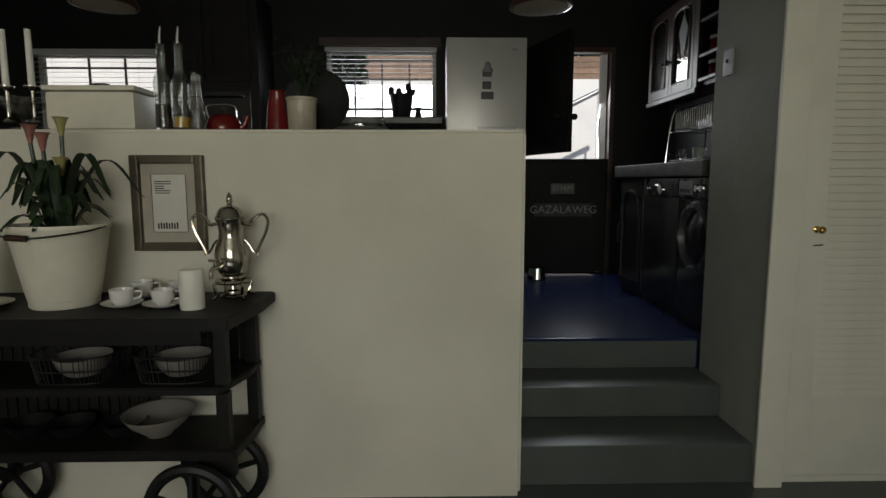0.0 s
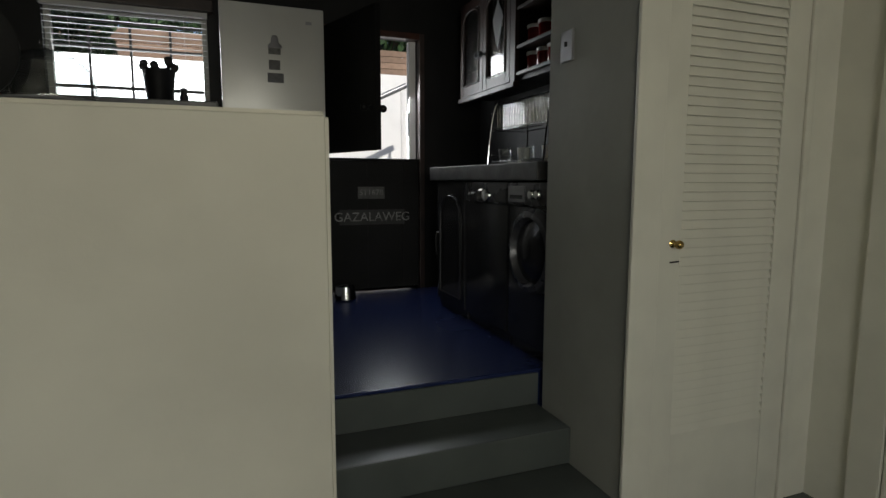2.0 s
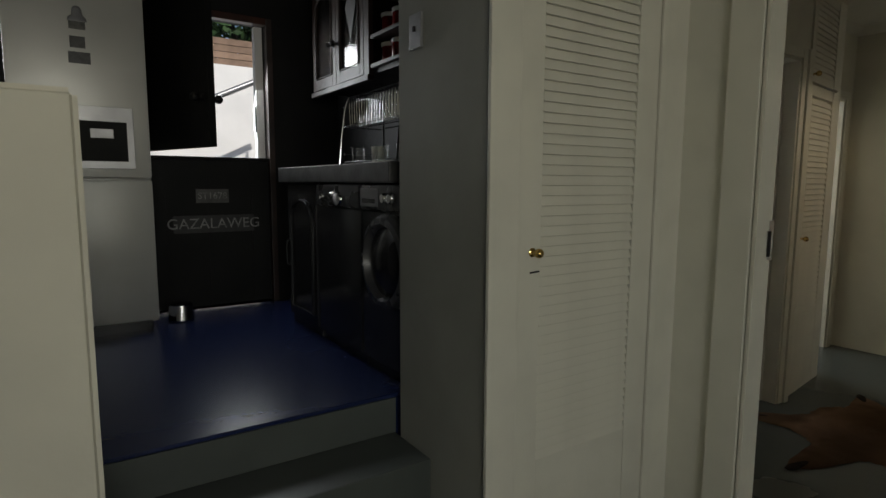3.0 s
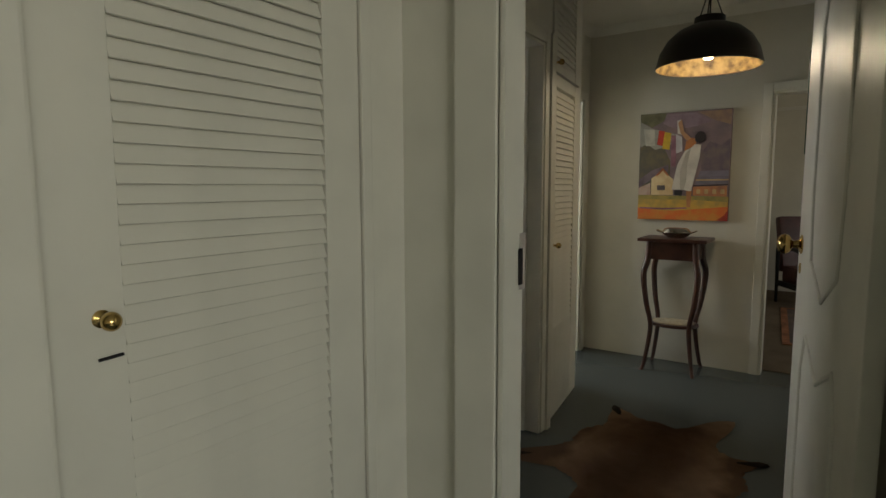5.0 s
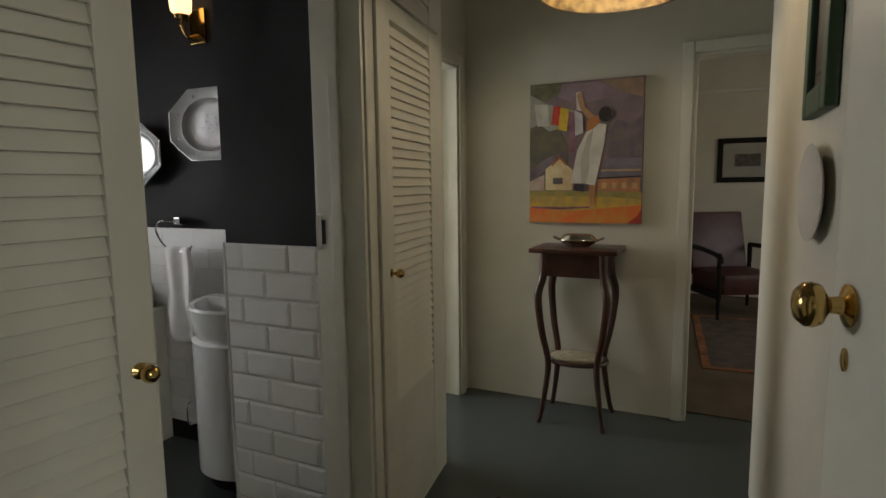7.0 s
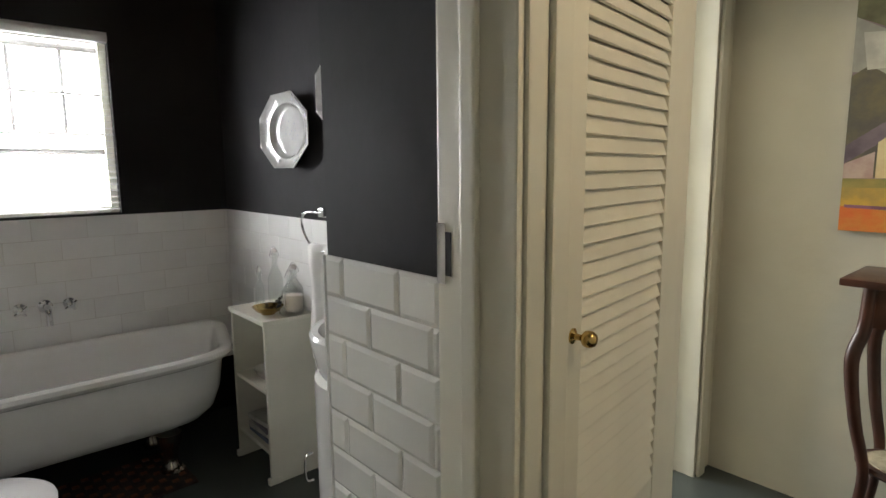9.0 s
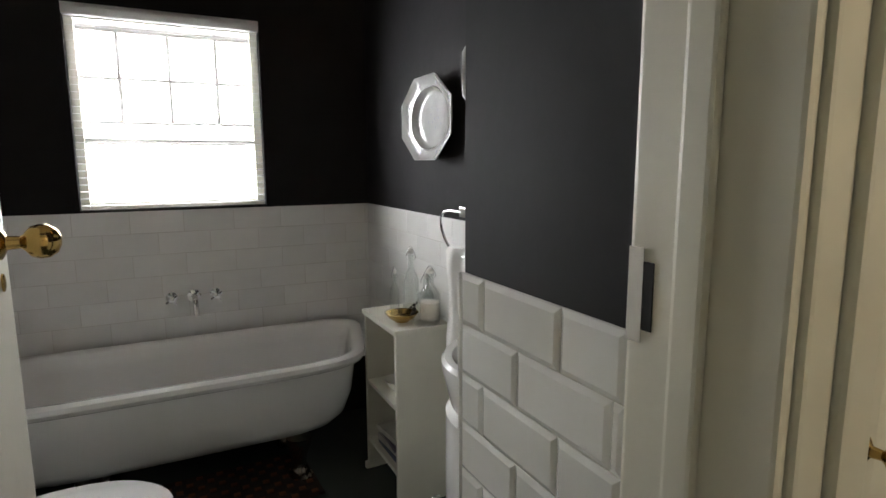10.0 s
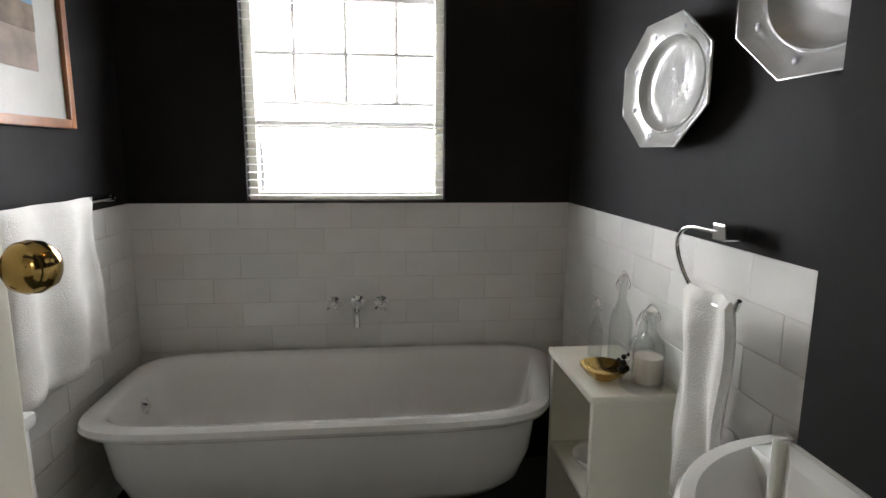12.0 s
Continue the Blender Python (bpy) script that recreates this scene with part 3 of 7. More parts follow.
# small white shelf unit, open towards the bath
shelf = thing("shelf_unit", "white painted wooden shelf unit with open compartments", "shelf", m=pose(4.094, 3.88, 0))
D, Wd, Hs = 0.226, 0.364, 0.729
for nm, b in (("side_panel", (0, D, 0, 0.018, 0.0, Hs - 0.022)), ("side_panel", (0, D, Wd - 0.018, Wd, 0.0, Hs - 0.022)), ("top", (-0.008, D, -0.008, Wd + 0.008, Hs - 0.021, Hs)),
              ("shelf_board", (0.004, D - 0.008, 0.019, Wd - 0.019, 0.40, 0.418)), ("shelf_board", (0.004, D - 0.008, 0.019, Wd - 0.019, 0.13, 0.148)),
              ("back_panel", (D - 0.007, D, 0.019, Wd - 0.019, 0.05, Hs - 0.022))):
    part(nm, box_bm(*b, 0.005), M_WHITE, shelf)
for yy in (0.0, Wd - 0.018):
    part("foot", box_bm(-0.012, 0.05, yy - 0.003, yy + 0.021, 0.0, 0.03, 0.006), M_WHITE, shelf)
for i, (cc, hh, tilt) in enumerate((((0.10, 0.12, 0.2), 0.02, 0), ((0.55, 0.53, 0.5), 0.026, 3), ((0.16, 0.13, 0.18), 0.018, -4), ((0.6, 0.58, 0.52), 0.022, 5))):
    z = 0.149 + sum((0.02, 0.026, 0.018, 0.022)[:i]) + 0.0005 * i
    mm = mat("magazine_paper_%d" % i, cc, 0.5, 0.1, 20, 0.0)
    tagged(part("magazine", box_bm(-0.08, 0.08, -0.105, 0.105, 0, hh - 0.001, 0.002), mm, m=pose(4.20, 4.06, z, 0, 0, tilt)), "worn magazine lying in a pile on the shelf", "magazine", "magazines")
tagged(part("soap_bowl", lathe_bm([(0.0, 0), (0.03, 0), (0.05, 0.02), (0.066, 0.045), (0.068, 0.048), (0.06, 0.044), (0.03, 0.01), (0, 0.008)], 24, (4.18, 4.05, 0.4182)), M_CERAMIC, smooth=True), "white ceramic bowl on the shelf", "bowl")

# things on the shelf unit
TOPZ = 0.7292
tagged(part("brass_dish", lathe_bm([(0.0, 0), (0.028, 0), (0.03, 0.004), (0.05, 0.015), (0.064, 0.032), (0.067, 0.036), (0.062, 0.034), (0.045, 0.018), (0.0, 0.010)], 28, (4.165, 3.99, TOPZ)), M_BRASS, smooth=True),
       "shallow polished brass dish with a small figure", "dish")
fig = bmesh.new()
for p, r in (((0, 0, 0.0), 0.012), ((0.004, 0, 0.02), 0.010), ((0.006, 0.004, 0.036), 0.008), ((-0.01, 0, 0.03), 0.006), ((0.016, 0.0, 0.044), 0.005)):
    lathe_bm([(0, -r), (r * 0.7, -r * 0.7), (r, 0), (r * 0.7, r * 0.7), (0, r)], 12, p, bm=fig)
tagged(part("brass_ornament", fig, M_DARKWOOD, smooth=True, m=pose(4.215, 3.99, TOPZ + 0.022)), "small dark bronze ornament beside the brass dish", "ornament")


def swing_bottle(x, y, z, h, r, label, fill=None, group="glass bottles on the shelf"):
    b = thing("glass_bottle", label, "bottle", group, m=pose(x, y, z))
    prof = [(0, 0.0), (r * 0.9, 0.0), (r, 0.008), (r, h * 0.5), (r * 0.9, h * 0.6), (r * 0.45, h * 0.74), (r * 0.36, h * 0.78), (r * 0.36, h * 0.96), (r * 0.44, h * 0.97), (r * 0.44, h)]
    inner = [(a - 0.003 if a > 0.004 else 0, c + (0.004 if k < 2 else 0)) for k, (a, c) in enumerate(prof[:-1])][::-1]
    part("glass", lathe_bm(prof + [(r * 0.3, h)] + inner[:], 20), M_GLASS, b, "", True)
    part("stopper", lathe_bm([(0, h), (r * 0.34, h + 0.001), (r * 0.38, h + 0.012), (r * 0.2, h + 0.02), (0, h + 0.022)], 14), M_CERAMIC, b, "white stopper", True)
    part("wire_clip", tube_bm(bez([(-r * 0.5, 0, h * 0.9), (-r * 0.62, 0, h * 0.97), (0, 0, h + 0.03), (r * 0.62, 0, h * 0.97), (r * 0.5, 0, h * 0.9)], 5), 0.0016, 6), M_CHROME, b, "bent wire clip")
    if fill:
        part("content", lathe_bm([(0, 0.006), (r * 0.9, 0.006), (r * 0.9, h * 0.4), (0, h * 0.4)], 18), fill, b)
    return b


swing_bottle(4.20, 4.15, TOPZ, 0.16, 0.022, "small clear glass swing-top bottle")
swing_bottle(4.25, 4.09, TOPZ, 0.25, 0.034, "tall clear glass swing-top bottle")
swing_bottle(4.27, 3.95, TOPZ, 0.19, 0.042, "clear glass bottle with a pale label", mat("pale_lotion", (0.7, 0.62, 0.55), 0.4))
swing_bottle(4.29, 4.03, TOPZ, 0.15, 0.036, "squat clear glass bottle with pale lotion", mat("pale_soap", (0.72, 0.68, 0.62), 0.4))
dish2 = tagged(part("soap_dish", lathe_bm([(0, 0), (0.05, 0), (0.055, 0.004), (0.056, 0.03), (0.052, 0.03), (0.05, 0.006), (0, 0.006)], 24, (4.235, 3.905 + 0.01, TOPZ)), M_GLASS, smooth=True), "round pale glass soap dish", "dish")

# towel ring and towels
def towel_bm(w, h, folds, depth, taper=0.0, seed=1, thick=0.012):
    """A hanging towel: a folded sheet in the xz plane, with a soft lower edge."""
    rng = random.Random(seed)
    nx, nz = 26, 30
    ph = [rng.uniform(0, 6.28) for _ in range(4)]
    bm = bmesh.new()
    grid = {}
    for side in (0, 1):
        for i in range(nx + 1):
            for k in range(nz + 1):
                u, v = i / nx, k / nz
                ww = w * (1 - taper * (1 - v))
                x = (u - 0.5) * ww * (1 + 0.04 * math.sin(3 * v + ph[0]))
                y = depth * math.sin(folds * u * math.pi + ph[1] + 0.6 * v) * (0.35 + 0.65 * v) + 0.006 * math.sin(9 * v + 5 * u + ph[2])
                y += (1 if side else -1) * thick * (1 if 0 < i < nx and 0 < k < nz else 0.0)
                z = -h * v * (1 + 0.03 * math.sin(2.4 * u + ph[3]))
                grid[side, i, k] = bm.verts.new((x, y, z))
    for side in (0, 1):
        for i in range(nx):
            for k in range(nz):
                bm.faces.new((grid[side, i, k], grid[side, i + 1, k], grid[side, i + 1, k + 1], grid[side, i, k + 1]))
    bmesh.ops.remove_doubles(bm, verts=bm.verts, dist=0.0003)
    return bm


ring = thing("towel_ring", "chrome towel ring on the tiled wall", "towel ring", m=pose(BX1 - 0.014, 3.68, 1.18))
part("mount", box_bm(-0.05, 0, -0.022, 0.022, -0.018, 0.018, 0.004), M_CHROME, ring)
part("ring", tube_bm(bez([(-0.045, 0.0, 0.0), (-0.06, 0.11, -0.005), (-0.062, 0.135, -0.06), (-0.062, 0.06, -0.135), (-0.062, -0.08, -0.15), (-0.062, -0.11, -0.12)], 8), 0.005, 10), M_CHROME, ring, "", True)
tagged(part("hand_towel", towel_bm(0.23, 0.47, 3.4, 0.018, 0.25, 4), M_TOWEL, smooth=True, m=pose(BX1 - 0.080, 3.665, 1.055, 0, 0, 90)), "white hand towel hanging from the towel ring", "towel")
rail = thing("towel_rail", "chrome towel rail on the tiled wall", "towel rail", m=pose(BX0 + 0.012, 4.10, 1.185))
part("bar", tube_bm([(0.06, -0.35, 0), (0.06, 0.47, 0)], 0.008, 12), M_CHROME, rail, "", True)
for yy in (-0.33, 0.45):
    part("bracket", box_bm(0, 0.068, yy - 0.012, yy + 0.012, -0.012, 0.012, 0.003), M_CHROME, rail)
tagged(part("bath_towel", towel_bm(0.50, 0.50, 4.3, 0.02, 0.1, 9), M_TOWEL, smooth=True, m=pose(BX0 + 0.086, 4.17, 1.20, 0, 0, 90)), "white bath towel hanging over the chrome rail", "towel")


# wall platters
def platter(y, z, a, b, label):
    p = thing("platter", label, "plate", "platters on the bathroom wall", m=pose(BX1 - 0.004, y, z, 0, -90, 0))

    def ring8(s, h):
        out = []
        for i in range(64):
            t = 2 * math.pi * i / 64 + math.pi / 8
            k = 1 / max(abs(math.cos((t - math.pi / 8) % (math.pi / 4) - math.pi / 8)), 0.5) * 0.96
            k = 1 + (k - 1) * min(1, max(0, (s - 0.72) / 0.27))
            out.append(Vector((b * s * k * math.cos(t), a * s * k * math.sin(t), h)))
        return out
    prof = [(0.3, 0.004), (0.62, 0.006), (0.9, 0.032), (1.0, 0.050), (1.0, 0.055), (0.985, 0.0555), (0.96, 0.052), (0.93, 0.047), (0.86, 0.040), (0.79, 0.035), (0.745, 0.0335), (0.73, 0.036), (0.715, 0.0355), (0.70, 0.031), (0.66, 0.020), (0.62, 0.013), (0.56, 0.0105), (0.35, 0.010), (0.1, 0.010)]
    part("dish", loft_bm([ring8(s, h) for s, h in prof]), M_CERAMIC2, p, "", True)
    for i in range(8):
        t = 2 * math.pi * (i + 0.5) / 8
        bm = lathe_bm([(0.009, 0), (0.006, 0.0014), (0, 0.0018)], 9)
        part("painted_sprig", bm, M_SPRIG, p, "", True, pose(b * 0.84 * math.cos(t), a * 0.84 * math.sin(t), 0.0388))
    bm = bmesh.new()
    for i in range(9):
        t = i * 2.4
        lathe_bm([(0.008, 0), (0, 0.0015)], 7, (b * 0.1 * math.sqrt(i) * math.cos(t), a * 0.1 * math.sqrt(i) * math.sin(t), 0.0095), bm=bm)
    part("painted_centre", bm, M_SPRIG, p)
    return p


M_CERAMIC2 = mat("glazed_platter", (0.50, 0.50, 0.49), 0.09, 0.08, 6, 0.3, 18, coat=1.0)
M_SPRIG = mat("faded_blue_sprig", (0.25, 0.26, 0.30), 0.3)
platter(3.995, 1.517, 0.232, 0.165, "large white octagonal glazed platter with painted sprigs")
platter(3.455, 1.640, 0.245, 0.175, "large white octagonal glazed platter hung higher")

# washbasin on a rounded white cabinet
basin = thing("washbasin", "white ceramic basin on a rounded white cabinet", "washbasin", m=pose(BX1 - 0.014, 3.21, 0))


def half_ring(a, b, z, n=30):
    out = [Vector((-a * math.sin(math.pi * i / n), -b * math.cos(math.pi * i / n), z)) for i in range(n + 1)]
    return out + [Vector((0, b * 0.5, z)), Vector((0, 0, z)), Vector((0, -b * 0.5, z))]


part("cabinet_body", loft_bm([half_ring(a, b, z) for a, b, z in ((0.31, 0.26, 0.06), (0.325, 0.272, 0.07), (0.325, 0.272, 0.665), (0.30, 0.26, 0.675))]), M_ENAMEL, basin, "", True)
part("plinth", loft_bm([half_ring(0.28, 0.23, 0.0), half_ring(0.28, 0.23, 0.06)]), M_CHAR, basin, "", True)
part("bowl", loft_bm([half_ring(a, b, z) for a, b, z in ((0.30, 0.25, 0.676), (0.31, 0.262, 0.69), (0.335, 0.276, 0.79), (0.338, 0.278, 0.815), (0.33, 0.272, 0.826), (0.308, 0.25, 0.824), (0.29, 0.235, 0.80), (0.24, 0.19, 0.73), (0.1, 0.08, 0.70))]), M_ENAMEL, basin, "", True)
part("deck", box_bm(-0.10, 0.0, -0.235, 0.235, 0.70, 0.828, 0.008), M_ENAMEL, basin, "", True)
part("cabinet_handle", tube_bm(bez([(-0.31, 0.12, 0.40), (-0.335, 0.125, 0.39), (-0.335, 0.125, 0.31), (-0.31, 0.12, 0.30)], 5), 0.004, 8), M_CHROME, basin, "", True)
part("basin_tap", tube_bm(bez([(-0.03, 0, 0.82), (-0.03, 0, 0.90), (-0.08, 0, 0.93), (-0.12, 0, 0.90)], 6), 0.011, 12), M_CHROME, basin, "", True)

# toilet
wc = thing("toilet", "white ceramic toilet with its lid closed", "toilet", m=pose(BX0 + 0.01, 3.60, 0))
part("bowl", loft_bm([bath_ring(cx, 0, a, b, z, 32, 2.2) for cx, a, b, z in ((0.36, 0.15, 0.10, 0.0), (0.36, 0.14, 0.10, 0.12), (0.42, 0.20, 0.15, 0.28), (0.45, 0.245, 0.185, 0.38), (0.45, 0.25, 0.19, 0.395))]), M_ENAMEL, wc, "", True)
part("lid", loft_bm([bath_ring(0.46, 0, a, b, z, 36, 2.2) for a, b, z in ((0.25, 0.195, 0.397), (0.262, 0.207, 0.402), (0.262, 0.207, 0.422), (0.245, 0.192, 0.434), (0.1, 0.08, 0.438))]), M_ENAMEL, wc, "", True)
part("cistern", box_bm(0.015, 0.19, -0.21, 0.21, 0.40, 0.74, 0.02), M_ENAMEL, wc, "", True)
part("cistern_lid", box_bm(0.005, 0.20, -0.22, 0.22, 0.742, 0.775, 0.012), M_ENAMEL, wc, "", True)

# bath mat
bmat = thing("bath_mat", "dark brown woven mat with rust-coloured dots on the floor", "mat", m=pose(3.50, 4.30, 0.001, 0, 0, 2))
part("mat_cloth", box_bm(-0.36, 0.36, -0.19, 0.19, 0, 0.009, 0.003), mat("brown_weave", (0.045, 0.028, 0.020), 0.95, 0.2, 20, 0.5, 120), bmat)
M_RUST = mat("rust_weave", (0.20, 0.075, 0.035), 0.95, 0.2, 30, 0.4, 120)
dot = None
for i in range(17):
    for j in range(9):
        if (i + j) % 2 == 0:
            if dot is None:
                o = part("woven_dot", box_bm(-0.013, 0.013, -0.013, 0.013, 0.0, 0.003), M_RUST, bmat)
                dot = o.data
            else:
                o = new("woven_dot", dot)
                o.parent = bmat
            o.matrix_basis = pose(-0.33 + i * 0.041, -0.165 + j * 0.041, 0.0091)


def framed_picture(name, label, m, w, h, frame_w, mat_w, frame_m, image_m, mat_m, depth=0.022, group="", extra=None):
    """A framed picture in its own xz plane, looking along -y."""
    t = thing(name, label, "picture", group, m=m)
    for nm, b in (("frame_side", (-w / 2, -w / 2 + frame_w, -depth, 0, 0, h)), ("frame_side", (w / 2 - frame_w, w / 2, -depth, 0, 0, h)),
                  ("frame_rail", (-w / 2 + frame_w, w / 2 - frame_w, -depth, 0, 0, frame_w)), ("frame_rail", (-w / 2 + frame_w, w / 2 - frame_w, -depth, 0, h - frame_w, h))):
        part(nm, box_bm(*b, min(0.006, frame_w * 0.3)), frame_m, t)
    part("mount", box_bm(-w / 2 + frame_w, w / 2 - frame_w, -0.008, -0.004, frame_w, h - frame_w), mat_m, t)
    iw, ih = w / 2 - frame_w - mat_w, frame_w + mat_w
    if iw > 0.01:
        part("print", box_bm(-iw, iw, -0.0105, -0.0085, ih, h - ih), image_m, t)
    if extra:
        extra(t, iw, ih, h)
    return t


M_ORANGEW = mat("orange_pine", (0.34, 0.13, 0.04), 0.35, 0.15, 8, 0.05, 40)
M_PAPER = mat("off_white_paper", (0.62, 0.60, 0.54), 0.8, 0.04, 6, 0.02, 60)


def landscape(t, iw, ih, h):
    part("painted_sky", box_bm(-iw, iw, -0.0118, -0.0106, ih + (h - 2 * ih) * 0.45, h - ih), mat("pale_blue_sky_paint", (0.16, 0.30, 0.45), 0.7, 0.1, 8), t)
    part("painted_hill", box_bm(-iw, iw, -0.0124, -0.0106, ih + (h - 2 * ih) * 0.3, ih + (h - 2 * ih) * 0.5), mat("brown_hill_paint", (0.20, 0.15, 0.11), 0.8, 0.2, 14), t)


# The mount is white card with the dimness put into a grey colour.
framed_picture("bath_picture", "framed landscape print in an orange wooden frame", pose(BX0 + 0.002, 4.20, 1.405, 0, 0, 90), 0.57, 0.66, 0.028, 0.125, M_ORANGEW,
               mat("dune_print", (0.26, 0.20, 0.16), 0.7, 0.15, 12), mat("dimmed_picture_mount", (0.36, 0.35, 0.32), 0.5, 0.03, 6), extra=landscape)

# wall light
sc = thing("wall_sconce", "lit brass wall light with a frosted glass shade", "wall lamp", m=pose(BX1 - 0.002, 3.51, 2.12))
part("backplate", box_bm(-0.015, 0, -0.05, 0.05, -0.10, 0.06, 0.006), M_BRASS, sc)
part("arm", tube_bm(bez([(-0.01, 0, -0.06), (-0.07, 0, -0.08), (-0.10, 0, -0.04), (-0.10, 0, -0.01)], 6), 0.007, 10), M_BRASS, sc, "", True)
part("cup", lathe_bm([(0, -0.012), (0.03, -0.01), (0.036, 0.01), (0.03, 0.012), (0, 0.0)], 20, (-0.10, 0, 0)), M_BRASS, sc, "", True)
part("shade", lathe_bm([(0.03, 0.012), (0.045, 0.03), (0.05, 0.09), (0.07, 0.13), (0.067, 0.13), (0.047, 0.09), (0.042, 0.03)], 24, (-0.10, 0, 0)), glow("warm_frosted_glass", (1.0, 0.62, 0.28), 3.0), sc, "glowing frosted glass shade", True)
pl = bpy.data.lights.new("sconce_light", 'POINT')
pl.energy, pl.color, pl.shadow_soft_size = 0.5, (1.0, 0.55, 0.25), 0.04
new("sconce_light", pl).location = (BX1 - 0.14, 3.51, 2.30)

# bathroom door, swung in
bd = thing("bathroom_door", "cream painted bathroom door standing open, with brass knobs", "door", m=pose(3.072, 2.545, 0.01, 0, 0, 90.5))
part("leaf", box_bm(0, 0.815, 0, 0.04, 0, 2.03, 0.004), M_WHITE, bd)
knob(bd, pose(0.752, 0, 1.19, 0, 0, 0), 0.033)
knob(bd, pose(0.752, 0.04, 1.19, 0, 0, 180), 0.033)
keyhole(bd, pose(0.752, 0, 1.115))
for z in (0.25, 1.75):
    part("hinge", lathe_bm([(0, 0), (0.008, 0), (0.008, 0.1), (0, 0.1)], 12, (0.0, -0.006, z)), M_BRASS, bd, "brass butt hinge", True)

df = thing("bathroom_door_frame", "cream painted moulded door frame of the bathroom", "door frame", kind="structure", m=pose(3.06, 2.30, 0))
DW = 0.797
for nm, b in (("jamb", (DW - 0.012, DW + 0.004, -0.012, 0.184, 0, 2.1)), ("jamb", (-0.004, 0.012, -0.012, 0.184, 0, 2.1)), ("head", (0.013, DW - 0.013, -0.012, 0.184, 2.085, 2.101)),
              ("stop", (DW - 0.026, DW - 0.0125, 0.07, 0.11, 0, 2.084)), ("stop", (0.0125, 0.026, 0.07, 0.11, 0, 2.084)),
              ("architrave", (DW + 0.005, DW + 0.055, -0.020, -0.001, 0, 2.16)), ("architrave", (DW + 0.056, DW + 0.108, -0.032, -0.001, 0, 2.16)),
              ("architrave", (-0.06, -0.005, -0.020, -0.001, 0, 2.16)), ("architrave", (-0.004, DW + 0.004, -0.020, -0.001, 2.102, 2.16))):
    part(nm, box_bm(*b, 0.006), M_WHITE, df)
sp = part("strike_plate", box_bm(DW - 0.0145, DW - 0.0125, 0.160, 0.1835, 1.133, 1.248, 0.001), M_CHROME, df, "worn steel strike plate")
# No hole in the jamb: a black slab stands for the recess's shade.
part("latch_shade", box_bm(DW - 0.0140, DW - 0.0125, 0.145, 0.1595, 1.150, 1.232), M_BLACKWALL, sp, "black slab standing for the shade in the latch recess")


# ================= doors with louvres =================
def louvre_leaf(name, label, m, w, z0, z1, sl0, sl1, slats, knob_x=None, knob_z=None, thick=0.035, pitch=0.0345, mid_rail=None, bolt=False, knob_r=0.016):
    """A louvred leaf in its own xz plane, looking along -y: stiles, rails, tilted slats from slats[0] to slats[1]."""
    t = thing(name, label, "louvre door", "louvred cupboard doors", m=m)
    for nm, b in (("stile", (0, sl0, 0, thick, z0, z1)), ("stile", (sl1, w, 0, thick, z0, z1)), ("rail", (sl0 + 0.001, sl1 - 0.001, 0.002, thick - 0.002, slats[1], z1)), ("rail", (sl0 + 0.001, sl1 - 0.001, 0.002, thick - 0.002, z0, slats[0]))):
        part(nm, box_bm(*b, 0.003), M_WHITE, t)
    part("backing", box_bm(sl0, sl1, thick - 0.004, thick - 0.001, slats[0], slats[1]), M_WHITE, t)
    me, z = None, slats[0] + pitch * 0.4
    while z < slats[1] - 0.01:
        if me is None:
            o = part("slat", box_bm(sl0 + 0.001, sl1 - 0.001, -0.0185, 0.0185, -0.0032, 0.0032, 0.0016), M_WHITE, t)
            me = o.data
        else:
            o = new("slat", me)
            o.parent = t
        o.matrix_basis = pose(0, 0.0095, z, 70, 0, 0)
        z += pitch
    if knob_x is not None:
        knob(t, pose(knob_x, 0, knob_z), knob_r, "small brass knob")
    if bolt:
        part("bolt", tube_bm([(knob_x - 0.01, -0.004, knob_z - 0.068), (knob_x + 0.03, -0.004, knob_z - 0.066)], 0.003, 8), M_IRON, t, "small dark hook below the knob")
    return t


louvre_leaf("louvre_door", "closed cream louvred cupboard door with a small brass knob", pose(1.432, 2.012, 0.0), 0.716, 0.035, 2.376, 0.123, 0.598, (0.40, 2.27), 0.085, 1.14, bolt=True)
louvre_leaf("louvre_door", "cream louvred cupboard door ajar beside the hall entrance", pose(2.505, 2.245, 0.0, 0, 0, -6), 0.497, 0.02, 1.98, 0.06, 0.43, (0.20, 1.90), 0.464, 1.02)
c3m = pose(3.974, 2.302, 0, 0, 0, 8.0)
louvre_leaf("louvre_door", "tall cream louvred cupboard door beside the bathroom", c3m @ pose(0.008, -0.012, 0), 0.61, 0.03, 1.975, 0.066, 0.49, (0.55, 1.91), 0.03, 1.035)
louvre_leaf("louvre_door", "short cream louvred cupboard door above the tall one", c3m @ pose(0.008, -0.012, 0), 0.61, 1.99, 2.535, 0.066, 0.49, (2.04, 2.48), 0.03, 2.03)


